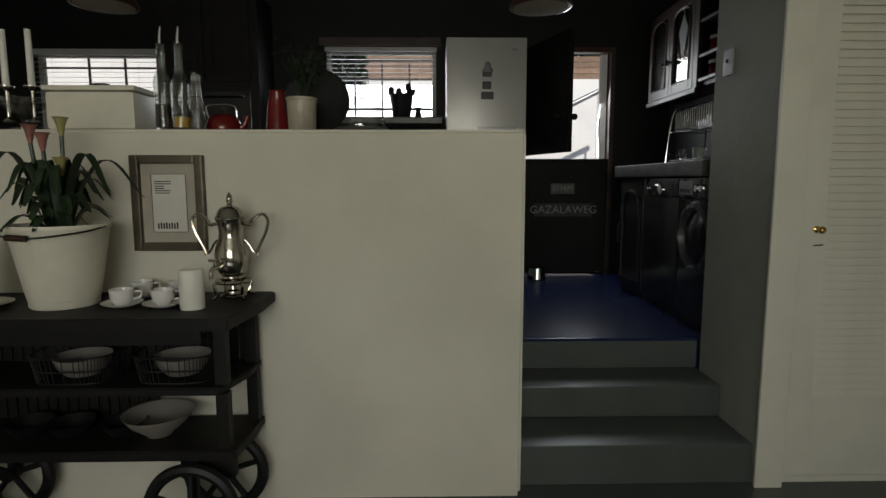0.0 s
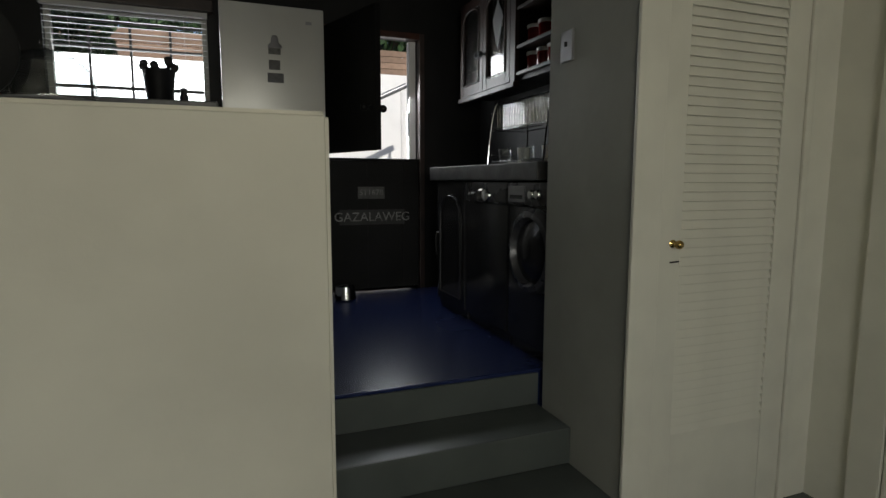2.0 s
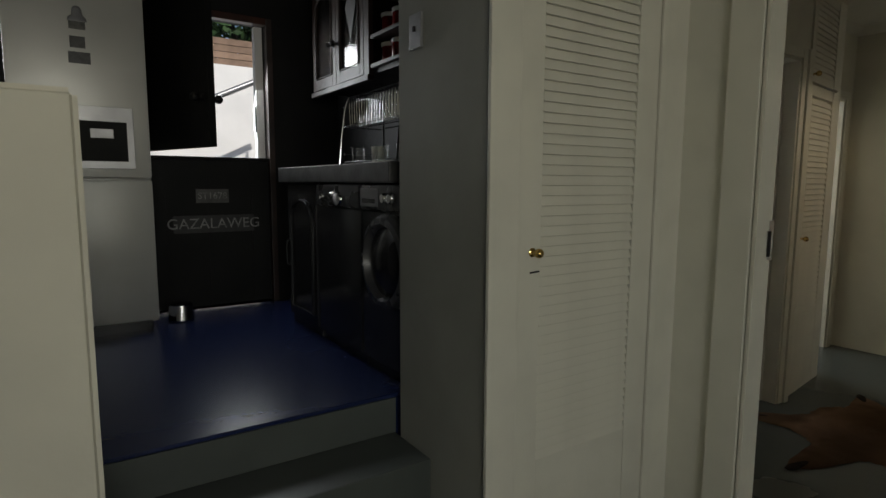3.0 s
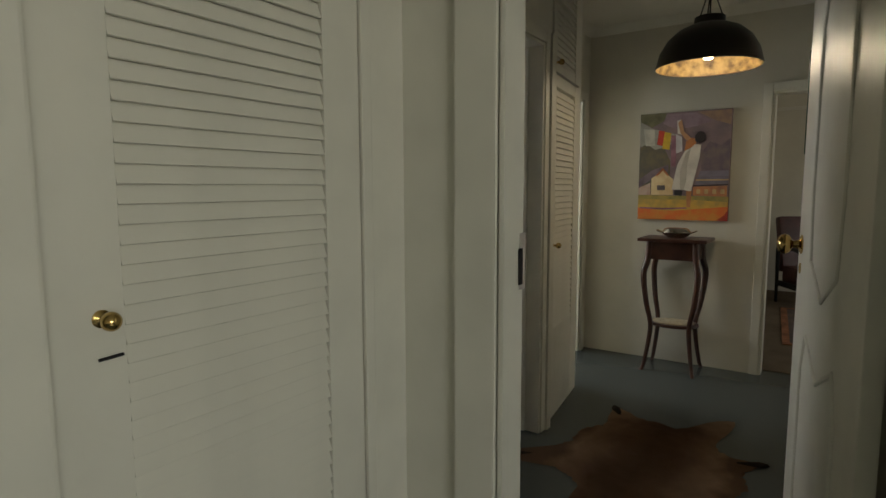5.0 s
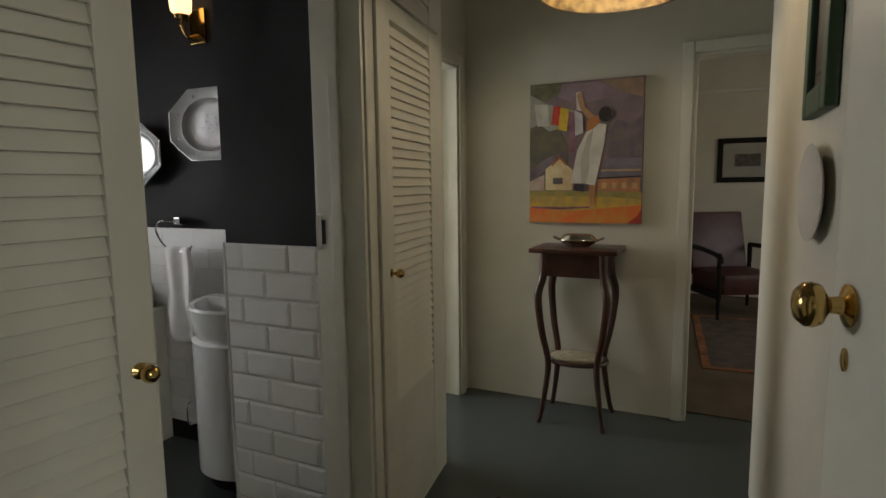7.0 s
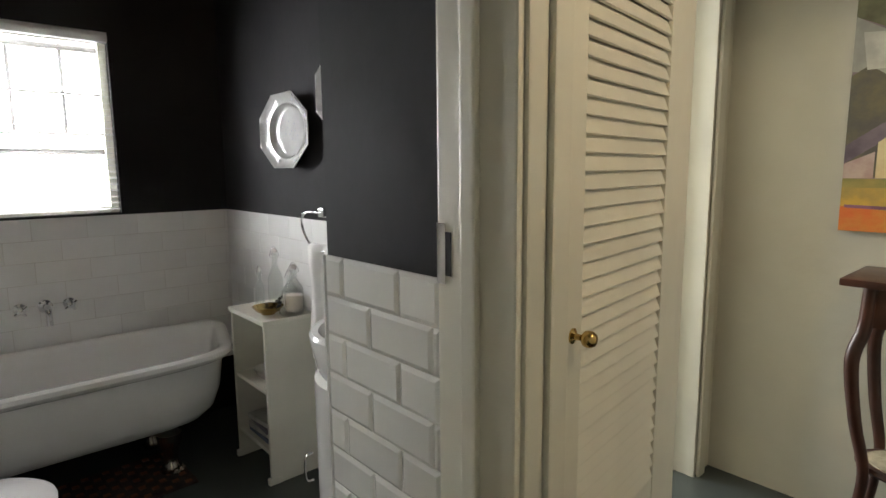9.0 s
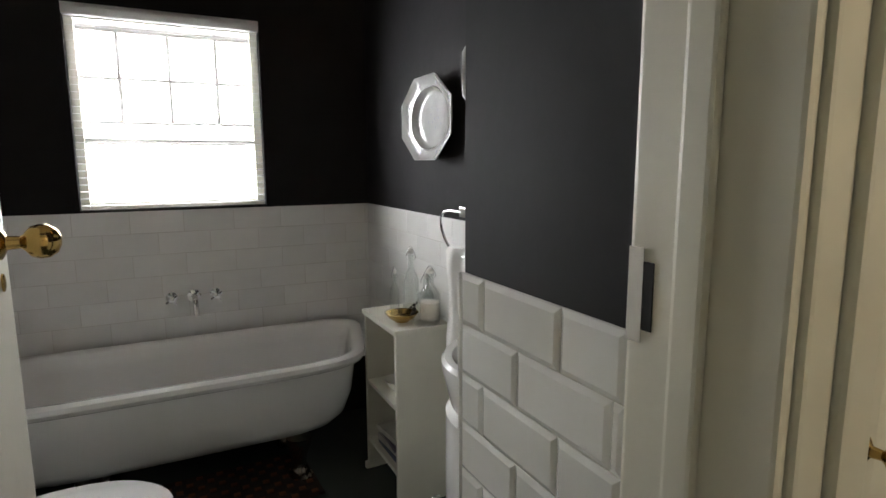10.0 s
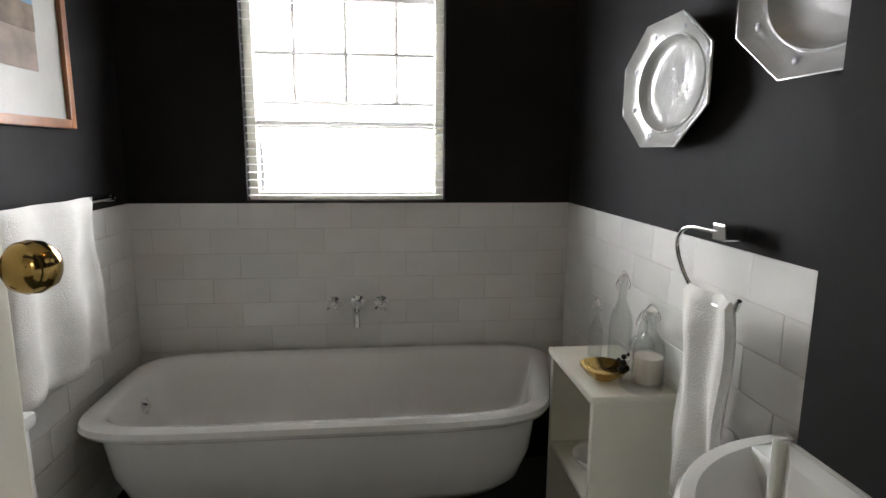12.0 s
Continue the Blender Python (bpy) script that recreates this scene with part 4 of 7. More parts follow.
def door_frame(name, label, m, w, h, t0, t1, sides=(True, True), arch=0.075):
    """Linings and architraves of a doorway of width w along x; the wall runs from t0 to t1 in y."""
    f = thing(name, label, "door frame", kind="structure", m=m)
    part("jamb", box_bm(0.0, 0.016, t0 - 0.006, t1 + 0.006, 0, h - 0.017, 0.003), M_WHITE, f)
    part("jamb", box_bm(w - 0.016, w, t0 - 0.006, t1 + 0.006, 0, h - 0.017, 0.003), M_WHITE, f)
    part("head", box_bm(0.0, w, t0 - 0.006, t1 + 0.006, h - 0.016, h, 0.003), M_WHITE, f)
    for k, y0, y1 in ((0, t0 - 0.022, t0 - 0.007), (1, t1 + 0.007, t1 + 0.022)):
        if sides[k]:
            part("architrave", box_bm(-arch, -0.001, y0, y1, 0, h + arch, 0.007), M_WHITE, f)
            part("architrave", box_bm(w + 0.001, w + arch, y0, y1, 0, h + arch, 0.007), M_WHITE, f)
            part("architrave", box_bm(0.0, w, y0, y1, h + 0.001, h + arch, 0.005), M_WHITE, f)
    return f


# hall entrance
hf = door_frame("hall_door_frame", "cream painted frame of the hall doorway", pose(2.335, 0.88, 0, 0, 0, 90), 0.833, 2.12, -0.095, 0.0, (False, True), 0.125)
sp = part("strike_plate", box_bm(0.8145, 0.8165, -0.111, -0.078, 1.085, 1.235, 0.001), M_CHROME, hf, "worn steel strike plate")
# Shade of the latch recess, laid on as a thin black slab.
part("latch_shade", box_bm(0.8135, 0.8142, -0.094, -0.070, 1.098, 1.195), M_BLACKWALL, sp, "black slab standing for the shade in the latch recess")

hd = thing("hall_door", "cream panelled hall door standing open with brass knob", "door", m=pose(2.464, 0.956, 0.01, 0, 0, 9.7))
part("leaf", box_bm(0, 0.895, -0.04, 0.0, 0, 2.08, 0.004), M_WHITE, hd)
up = [(.63, 1.12), (.655, 1.30), (.655, 1.80), (.60, 1.90), (.52, 1.93), (.45, 1.99), (.38, 1.93), (.30, 1.90), (.245, 1.80), (.245, 1.30), (.27, 1.12), (.45, 1.03)]
low = [(.645, .89), (.70, .78), (.70, .22), (.20, .22), (.20, .78), (.255, .89), (.45, .80)]
for poly in (up, low):
    pts = []
    for (a, b), (c, d) in zip(poly, poly[1:] + poly[:1]):
        for k in range(6):
            pts.append((a + (c - a) * k / 6, 0.0, b + (d - b) * k / 6))
    part("moulding", tube_bm(pts, 0.007, 8, closed=True), M_WHITE, hd, "", True)
knob(hd, pose(0.835, 0, 1.155, 0, 0, 180), 0.033, reach=0.72)
knob(hd, pose(0.835, -0.04, 1.155, 0, 0, 0), 0.033)
keyhole(hd, pose(0.835, 0, 1.075, 0, 0, 180))

# white door in the recess and the far doorway
rd = thing("white_door", "white flush door standing open in the hall recess", "door", m=pose(5.50, 2.83, 0.008, 0, 0, 104))
part("leaf", box_bm(0.0, 0.71, 0, 0.04, 0, 2.02, 0.003), mat("cool_white_gloss", (0.80, 0.81, 0.80), 0.35, 0.02, 4, 0.02, 30), rd)
knob(rd, pose(0.65, 0.04, 1.05, 0, 0, 180), 0.022)
door_frame("recess_door_frame", "cream door frame in the hall recess", pose(4.72, 2.70, 0), 0.785, 2.05, 0.0, 0.12, (True, False), 0.06)
door_frame("bedroom_door_frame", "cream door frame at the end of the hall", pose(5.645, 0.60, 0, 0, 0, 90), 0.79, 2.01, -0.12, 0.0, (True, True), 0.06)

# pendant lamp
lamp = thing("pendant_lamp", "lit dark dome pendant lamp with gold patterned lining", "pendant lamp", m=pose(4.30, 1.585, 1.965))
dome = [(0.252, 0.0), (0.254, 0.008), (0.250, 0.02), (0.235, 0.08), (0.20, 0.14), (0.15, 0.185), (0.095, 0.21), (0.075, 0.215), (0.072, 0.25), (0.04, 0.26), (0, 0.262)]
part("shade", lathe_bm(dome, 56), mat("dark_bronze_enamel", (0.030, 0.027, 0.025), 0.4, 0.1, 8, 0.05, 30, metal=0.3), lamp, "dark bronze dome", True)
lin = [(0.249, 0.003), (0.246, 0.02), (0.231, 0.078), (0.196, 0.137), (0.147, 0.181), (0.092, 0.206), (0, 0.21)]
part("lining", lathe_bm(lin, 56), mat("gold_leaf_pattern", (0.30, 0.20, 0.065), 0.6, 0.1, 22, 0.1, 30, second=(0.05, 0.026, 0.006), metal=0.0), lamp, "gold lining with a dark flower pattern", True)
part("bulb", lathe_bm([(0, -0.035), (0.02, -0.03), (0.032, -0.01), (0.03, 0.012), (0.018, 0.035), (0.014, 0.05), (0, 0.05)], 24, (0, 0, 0.075)), glow("bulb_glow", (1.0, 0.80, 0.48), 12.0), lamp, "glowing bulb", True)
part("socket", lathe_bm([(0.016, 0.12), (0.02, 0.125), (0.02, 0.2), (0, 0.2)], 16), M_IRON, lamp, "", True)
part("cord", tube_bm([(0, 0, 0.26), (0, 0, HC - 1.965)], 0.004, 8), M_IRON, lamp)
for k in range(3):
    a = k * 2.1 + 0.4
    part("stay", tube_bm([(0.06 * math.cos(a), 0.06 * math.sin(a), 0.25), (0, 0, 0.42)], 0.003, 6), M_IRON, lamp)
pt = bpy.data.lights.new("pendant_bulb", 'POINT')
pt.energy, pt.color, pt.shadow_soft_size = 7.5, (1.0, 0.82, 0.58), 0.035
new("pendant_bulb", pt).location = (4.30, 1.585, 1.985)

# painting of a washing day, in plain shapes
cv = thing("painting", "unframed canvas painting of a figure hanging out washing", "painting", m=pose(5.645, 1.954, 1.111, 0, 0, -90))
PW, PH = 0.64, 0.806


def paint(nm, pts, color, layer, var=0.12, second=None):
    bm = bmesh.new()
    y = -0.0305 - 0.0006 * layer
    vs = [bm.verts.new(((u - 0.5) * PW, y, v * PH)) for u, v in pts]
    f = bm.faces.new(vs)
    r = bmesh.ops.extrude_face_region(bm, geom=[f])
    bmesh.ops.translate(bm, vec=(0, 0.0005, 0), verts=[e for e in r["geom"] if isinstance(e, bmesh.types.BMVert)])
    part(nm, bm, mat(nm + "_paint", color, 0.6, var, 14, 0.25, 60, second=second), cv)


def blob(cx, cy, rx, ry, n=18, seed=0, amp=0.0):
    rng = random.Random(seed)
    return [(cx + rx * math.cos(2 * math.pi * i / n) * (1 + rng.uniform(-amp, amp)), cy + ry * math.sin(2 * math.pi * i / n) * (1 + rng.uniform(-amp, amp))) for i in range(n)]


part("canvas", box_bm(-PW / 2, PW / 2, -0.03, 0, 0, PH, 0.003), mat("painted_canvas", (0.17, 0.125, 0.145), 0.55, 0.15, 7, 0.35, 50, second=(0.28, 0.20, 0.20)), cv)
paint("pale_sky", [(0.0, 0.70), (0.0, 0.93), (0.14, 0.86), (0.40, 0.80), (0.42, 0.72), (0.2, 0.66)], (0.40, 0.39, 0.33), 1, 0.1, (0.30, 0.29, 0.25))
paint("olive_cloud", [(0.0, 0.93), (0.0, 1.0), (0.30, 1.0), (0.28, 0.93), (0.14, 0.87)], (0.20, 0.19, 0.10), 1, 0.15)
paint("mauve_cloud", [(0.26, 0.90), (0.30, 0.985), (0.62, 0.985), (0.80, 0.90), (0.62, 0.86), (0.42, 0.84)], (0.30, 0.22, 0.26), 1, 0.15, (0.22, 0.15, 0.18))
paint("warm_cloud", [(0.64, 0.99), (0.99, 0.99), (0.99, 0.86), (0.84, 0.90)], (0.36, 0.23, 0.14), 1, 0.2, (0.24, 0.16, 0.13))
paint("violet_hill", [(0.70, 0.40), (0.70, 0.62), (0.78, 0.72), (0.90, 0.68), (0.99, 0.74), (0.99, 0.40)], (0.13, 0.095, 0.13), 2, 0.2, (0.22, 0.17, 0.15))
paint("dark_hillside", [(0.0, 0.24), (0.0, 0.68), (0.08, 0.72), (0.18, 0.66), (0.28, 0.68), (0.36, 0.55), (0.36, 0.24)], (0.10, 0.092, 0.075), 2, 0.2, (0.17, 0.14, 0.075))
paint("violet_slope", [(0.0, 0.30), (0.0, 0.38), (0.16, 0.47), (0.34, 0.52), (0.34, 0.46), (0.18, 0.40)], (0.20, 0.15, 0.18), 3, 0.15)
paint("pink_bank", [(0.0, 0.235), (0.0, 0.30), (0.14, 0.35), (0.14, 0.235)], (0.55, 0.42, 0.36), 4, 0.15, (0.42, 0.26, 0.22))
paint("grass_band", [(0.0, 0.0), (0.0, 0.235), (1.0, 0.22), (1.0, 0.0)], (0.62, 0.37, 0.06), 3, 0.15, (0.36, 0.27, 0.08))
paint("green_bank", [(0.0, 0.195), (0.0, 0.235), (1.0, 0.22), (1.0, 0.17), (0.62, 0.19)], (0.22, 0.21, 0.07), 4, 0.2, (0.40, 0.30, 0.08))
paint("orange_ground", [(0.0, 0.0), (0.0, 0.11), (0.4, 0.085), (1.0, 0.13), (1.0, 0.0)], (0.70, 0.15, 0.03), 5, 0.15, (0.62, 0.28, 0.05))
paint("violet_path", [(0.02, 0.105), (0.02, 0.118), (0.30, 0.112), (0.55, 0.120), (0.56, 0.108), (0.30, 0.096)], (0.28, 0.12, 0.20), 6, 0.2)
paint("red_corner", [(0.88, 0.0), (0.96, 0.05), (1.0, 0.10), (1.0, 0.0)], (0.42, 0.04, 0.025), 6, 0.15)
paint("distant_house", [(0.62, 0.23), (0.62, 0.31), (0.98, 0.32), (0.98, 0.22)], (0.58, 0.24, 0.09), 5, 0.2, (0.30, 0.13, 0.08))
for k in range(4):
    paint("house_window", [(0.66 + k * 0.085, 0.245), (0.66 + k * 0.085, 0.285), (0.70 + k * 0.085, 0.286), (0.70 + k * 0.085, 0.246)], (0.62, 0.44, 0.20), 6, 0.15)
paint("house_eave", [(0.62, 0.312), (0.62, 0.324), (0.99, 0.334), (0.99, 0.322)], (0.05, 0.035, 0.035), 7)
paint("roof_band", [(0.64, 0.33), (0.66, 0.40), (0.99, 0.40), (0.99, 0.335)], (0.19, 0.17, 0.22), 5, 0.1)
paint("roof_edge", [(0.65, 0.365), (0.65, 0.378), (0.99, 0.378), (0.99, 0.365)], (0.56, 0.38, 0.20), 6, 0.1)
paint("upper_roof", [(0.67, 0.402), (0.69, 0.455), (0.99, 0.455), (0.99, 0.402)], (0.21, 0.19, 0.24), 5, 0.1)
paint("cottage", [(0.15, 0.235), (0.15, 0.39), (0.20, 0.42), (0.28, 0.48), (0.34, 0.42), (0.40, 0.38), (0.40, 0.235)], (0.74, 0.62, 0.36), 6, 0.1, (0.60, 0.42, 0.22))
paint("cottage_roof", [(0.20, 0.42), (0.28, 0.49), (0.35, 0.42), (0.335, 0.41), (0.28, 0.462), (0.215, 0.41)], (0.50, 0.16, 0.06), 7, 0.15)
paint("cottage_window", [(0.22, 0.28), (0.22, 0.325), (0.31, 0.325), (0.31, 0.28)], (0.13, 0.11, 0.11), 7)
paint("white_cloth", [(0.07, 0.70), (0.04, 0.86), (0.17, 0.85), (0.18, 0.70)], (0.60, 0.58, 0.50), 6, 0.1)
paint("red_cloth", [(0.20, 0.71), (0.22, 0.84), (0.29, 0.83), (0.265, 0.695)], (0.62, 0.06, 0.03), 7)
paint("yellow_cloth", [(0.262, 0.67), (0.285, 0.825), (0.36, 0.81), (0.345, 0.655)], (0.74, 0.50, 0.04), 8)
paint("mauve_cloth", [(0.37, 0.50), (0.36, 0.79), (0.43, 0.78), (0.42, 0.50)], (0.36, 0.17, 0.22), 7, 0.15)
paint("pale_cloth", [(0.42, 0.62), (0.41, 0.80), (0.48, 0.77), (0.49, 0.64)], (0.60, 0.58, 0.60), 8, 0.1)
paint("hanging_sheet", [(0.43, 0.80), (0.42, 0.92), (0.46, 0.93), (0.475, 0.79)], (0.66, 0.62, 0.56), 8, 0.1)
paint("white_dress", [(0.385, 0.285), (0.44, 0.52), (0.52, 0.645), (0.62, 0.70), (0.69, 0.69), (0.68, 0.58), (0.64, 0.42), (0.60, 0.265), (0.50, 0.285)], (0.70, 0.66, 0.58), 9, 0.08, (0.56, 0.52, 0.46))
paint("dress_fold", [(0.48, 0.29), (0.47, 0.45), (0.53, 0.62), (0.58, 0.66), (0.55, 0.52), (0.545, 0.36), (0.52, 0.28)], (0.42, 0.40, 0.33), 10, 0.15, (0.50, 0.45, 0.38))
paint("shoulder_shape", [(0.51, 0.64), (0.53, 0.73), (0.60, 0.76), (0.64, 0.71), (0.58, 0.665)], (0.50, 0.20, 0.06), 10, 0.2, (0.36, 0.13, 0.05))
paint("raised_shape", [(0.43, 0.90), (0.47, 0.93), (0.50, 0.82), (0.58, 0.755), (0.63, 0.75), (0.61, 0.70), (0.52, 0.745), (0.46, 0.81)], (0.52, 0.29, 0.15), 9, 0.15, (0.40, 0.20, 0.10))
paint("dark_round_shape", blob(0.68, 0.76, 0.058, 0.052), (0.030, 0.022, 0.022), 11)
paint("dark_foot_shape", [(0.42, 0.235), (0.42, 0.28), (0.51, 0.275), (0.50, 0.225)], (0.035, 0.03, 0.035), 10)
paint("ground_shape", [(0.56, 0.12), (0.55, 0.27), (0.61, 0.27), (0.60, 0.12)], (0.52, 0.23, 0.09), 10)

# plant stand with a silver dish
st = thing("plant_stand", "dark mahogany stand with curved legs and a lower shelf", "stand", m=pose(5.45, 1.945, 0))
part("top", box_bm(-0.17, 0.17, -0.235, 0.235, 0.965, 0.99, 0.008), M_REDWOOD, st, "", True)
for b in ((-0.13, -0.115, -0.165, 0.165), (0.115, 0.13, -0.165, 0.165), (-0.114, 0.114, -0.165, -0.15), (-0.114, 0.114, 0.15, 0.165)):
    part("apron", box_bm(*b, 0.835, 0.964, 0.002), M_REDWOOD, st)
for sx in (-1, 1):
    for sy in (-1, 1):
        pts = bez([(sx * 0.122, sy * 0.157, 0.964), (sx * 0.125, sy * 0.165, 0.83), (sx * 0.15, sy * 0.185, 0.72), (sx * 0.135, sy * 0.165, 0.52), (sx * 0.115, sy * 0.135, 0.36), (sx * 0.118, sy * 0.14, 0.24), (sx * 0.14, sy * 0.165, 0.06), (sx * 0.155, sy * 0.18, 0.0)], 5)
        rad = [0.022 - 0.008 * min(1, max(0, (0.75 - p.z) / 0.7)) for p in pts]
        part("leg", tube_bm(pts, 0.02, 10, radii=rad), M_REDWOOD, st, "", True)
part("lower_shelf", lathe_bm([(0, 0.335), (0.175, 0.335), (0.182, 0.345), (0.175, 0.357), (0, 0.357)], 32, sx=0.75), M_REDWOOD, st, "", True)
tagged(part("doily", lathe_bm([(0, 0.3572), (0.15, 0.3572), (0.15, 0.362), (0.06, 0.372), (0, 0.374)], 32, (5.45, 1.945, 0), sx=0.75), mat("cream_crochet", (0.48, 0.42, 0.30), 0.9, 0.1, 30, 0.5, 120), smooth=True), "round cream crochet mat on the lower shelf", "mat")
ed = thing("entree_dish", "oval silver covered dish with two handles", "dish", m=pose(5.45, 1.945, 0.9905, 0, 0, 90))
part("base", lathe_bm([(0, 0), (0.06, 0), (0.07, 0.008), (0.09, 0.02), (0.102, 0.034), (0.108, 0.036)], 40, sx=1.0, sy=0.62), M_SILVER, ed, "", True)
part("cover", lathe_bm([(0.108, 0.037), (0.106, 0.042), (0.092, 0.052), (0.086, 0.062), (0.07, 0.07), (0.06, 0.072), (0, 0.074)], 40, sx=1.0, sy=0.62), M_SILVER, ed, "", True)
for sx in (-1, 1):
    part("handle", tube_bm(bez([(sx * 0.10, 0.02, 0.036), (sx * 0.135, 0.015, 0.05), (sx * 0.135, -0.015, 0.05), (sx * 0.10, -0.02, 0.036)], 5), 0.005, 8), M_SILVER, ed, "", True)

# hide on the floor
hide = bmesh.new()
N1, N2 = 150, 16
legs = ((0.55, 0.20), (2.05, 0.24), (2.98, 0.33), (4.1, 0.16), (5.15, 0.14), (5.88, 0.36))
rng = random.Random(3)
jit = [rng.uniform(-0.012, 0.012) for _ in range(N1)]
rings = []
for k in range(N2 + 1):
    row = []
    for i in range(N1):
        a = 2 * math.pi * i / N1
        r = 0.43 + 0.03 * math.sin(3 * a + 1) + 0.02 * math.sin(7 * a) + jit[i]
        for c, amp in legs:
            dd = (a - c + math.pi) % (2 * math.pi) - math.pi
            r += amp * math.exp(-(dd / 0.16) ** 2)
        f = k / N2
        rr = r * f
        z = 0.012 * (1 - f ** 6) + 0.004 * math.sin(9 * rr + 4 * a) * (1 - f) + 0.0005
        row.append(hide.verts.new((1.05 * rr * math.cos(a), 0.98 * rr * math.sin(a), max(z, 0.0008))))
    rings.append(row)
for a, b in zip(rings[1:], rings[2:]):
    for i in range(N1):
        hide.faces.new((a[i], a[(i + 1) % N1], b[(i + 1) % N1], b[i]))
hide.faces.new(rings[1])
M_HIDE = mat("brown_hide", (0.150, 0.098, 0.060), 0.95, 0.2, 3.2, 0.35, 140, second=(0.085, 0.052, 0.032), spec=0.04)
# dark back stripe and pale flanks of the coat
hn, hl = M_HIDE.node_tree.nodes, M_HIDE.node_tree.links
h_tc = hn.new("ShaderNodeTexCoord")
h_noise = hn.new("ShaderNodeTexNoise")
h_noise.inputs["Scale"].default_value, h_noise.inputs["Detail"].default_value = 7.0, 6
hl.new(h_tc.outputs["Object"], h_noise.inputs["Vector"])
h_sep = hn.new("ShaderNodeSeparateXYZ")
hl.new(h_tc.outputs["Object"], h_sep.inputs[0])
h_abs = hn.new("ShaderNodeMath")
h_abs.operation = 'ABSOLUTE'
hl.new(h_sep.outputs["Y"], h_abs.inputs[0])
h_add = hn.new("ShaderNodeMath")
h_add.operation = 'MULTIPLY_ADD'
hl.new(h_noise.outputs["Fac"], h_add.inputs[0])
h_add.inputs[1].default_value = 0.22
hl.new(h_abs.outputs[0], h_add.inputs[2])
h_ramp = hn.new("ShaderNodeValToRGB")
for h_p, h_c in ((0.24, (0.55, 0.50, 0.46, 1)), (0.42, (1.25, 1.25, 1.3, 1)), (0.50, (0.62, 0.60, 0.60, 1))):
    h_ramp.color_ramp.elements.new(h_p).color = h_c
h_ramp.color_ramp.elements[0].color = (0.22, 0.20, 0.20, 1)
h_ramp.color_ramp.elements[-1].color = (0.35, 0.33, 0.33, 1)
hl.new(h_add.outputs[0], h_ramp.inputs[0])
h_mul = hn.new("ShaderNodeMix")
h_mul.data_type, h_mul.blend_type = 'RGBA', 'MULTIPLY'
h_mul.inputs["Factor"].default_value = 1.0
h_base = hn["Principled BSDF"].inputs["Base Color"]
hl.new(h_base.links[0].from_socket, h_mul.inputs["A"])
hl.new(h_ramp.outputs[0], h_mul.inputs["B"])
hl.new(h_mul.outputs["Result"], h_base)
hide_ob = tagged(part("animal_hide", hide, M_HIDE, smooth=True, m=pose(3.87, 1.72, 0.003, 0, 0, 0)), "tan and dark brown animal hide lying on the hall floor", "rug")
M_PAW = mat("dark_hide_fur", (0.018, 0.014, 0.012), 0.95, 0.2, 20, 0.4, 140, spec=0.05)
for a, r in ((0.55, 0.63), (2.05, 0.66), (2.98, 0.76), (5.15, 0.55)):
    c, q = math.cos(a), math.sin(a)
    fur = tube_bm([(1.05 * p * c, 0.98 * p * q, 0.0) for p in (r - 0.15, r - 0.10, r - 0.05, r, r + 0.035)], 0.02, 10, radii=[0.004, 0.018, 0.022, 0.026, 0.012])
    for v in fur.verts:
        v.co.z = max(0.0, v.co.z * 0.5) + 0.0015
    part("paw", fur, M_PAW, hide_ob, "dark furred end of a leg", True)
# wall pictures beside the door
framed_picture("hall_picture", "small dark picture with a green mount", pose(3.62, 1.0935, 1.47, 0, 0, 180), 0.27, 0.36, 0.05, 0.03, mat("green_frame", (0.05, 0.10, 0.06), 0.5), mat("dark_image", (0.05, 0.03, 0.025), 0.5, 0.2, 9), mat("brown_mount", (0.10, 0.06, 0.04), 0.6))
tagged(part("wall_plate", loft_bm([[p.xzy for p in bath_ring(0, 0, a, b, -z, 40, 2)] for a, b, z in ((0.09, 0.06, 0.002), (0.15, 0.09, 0.012), (0.155, 0.095, 0.016), (0.145, 0.085, 0.014), (0.09, 0.05, 0.006))]), M_CERAMIC, smooth=True, m=pose(3.62, 1.097, 1.32, 0, 0, 0) @ pose(0, 0, 0, 0, 0, 180)), "oval pale plate hung on the wall", "plate")

# ================= bedroom beyond =================
structure("bedroom_carpet", box_bm(5.78, 9.58, -1.48, 1.98, 0.001, 0.006), mat("brown_carpet", (0.13, 0.095, 0.06), 0.95, 0.1, 4, 0.4, 90), "brown carpet on the bedroom floor", "floor")
rg = thing("bedroom_rug", "patterned rug with an orange border", "rug", m=pose(7.55, 0.55, 0.0065, 0, 0, 4))
part("field", box_bm(-0.80, 0.80, -0.75, 0.75, 0, 0.008), mat("rug_field", (0.12, 0.085, 0.07), 0.95, 0.25, 9, 0.4, 80, second=(0.06, 0.05, 0.05)), rg)
for b in ((-0.86, -0.801, -0.81, 0.81), (0.801, 0.86, -0.81, 0.81), (-0.80, 0.80, -0.81, -0.751), (-0.80, 0.80, 0.751, 0.81)):
    part("border", box_bm(*b, 0, 0.009), mat("rug_border", (0.30, 0.12, 0.05), 0.95, 0.2, 12, 0.3, 80), rg)
M_REDLEATHER = mat("dark_red_leather", (0.062, 0.012, 0.009), 0.45, 0.15, 7, 0.15, 30)
ac = thing("armchair", "dark red armchair with dark wooden arms", "armchair", m=pose(8.65, 1.05, 0.0065, 0, 0, -60))
part("seat", box_bm(-0.30, 0.30, -0.32, 0.28, 0.24, 0.44, 0.04), M_REDLEATHER, ac, "", True)
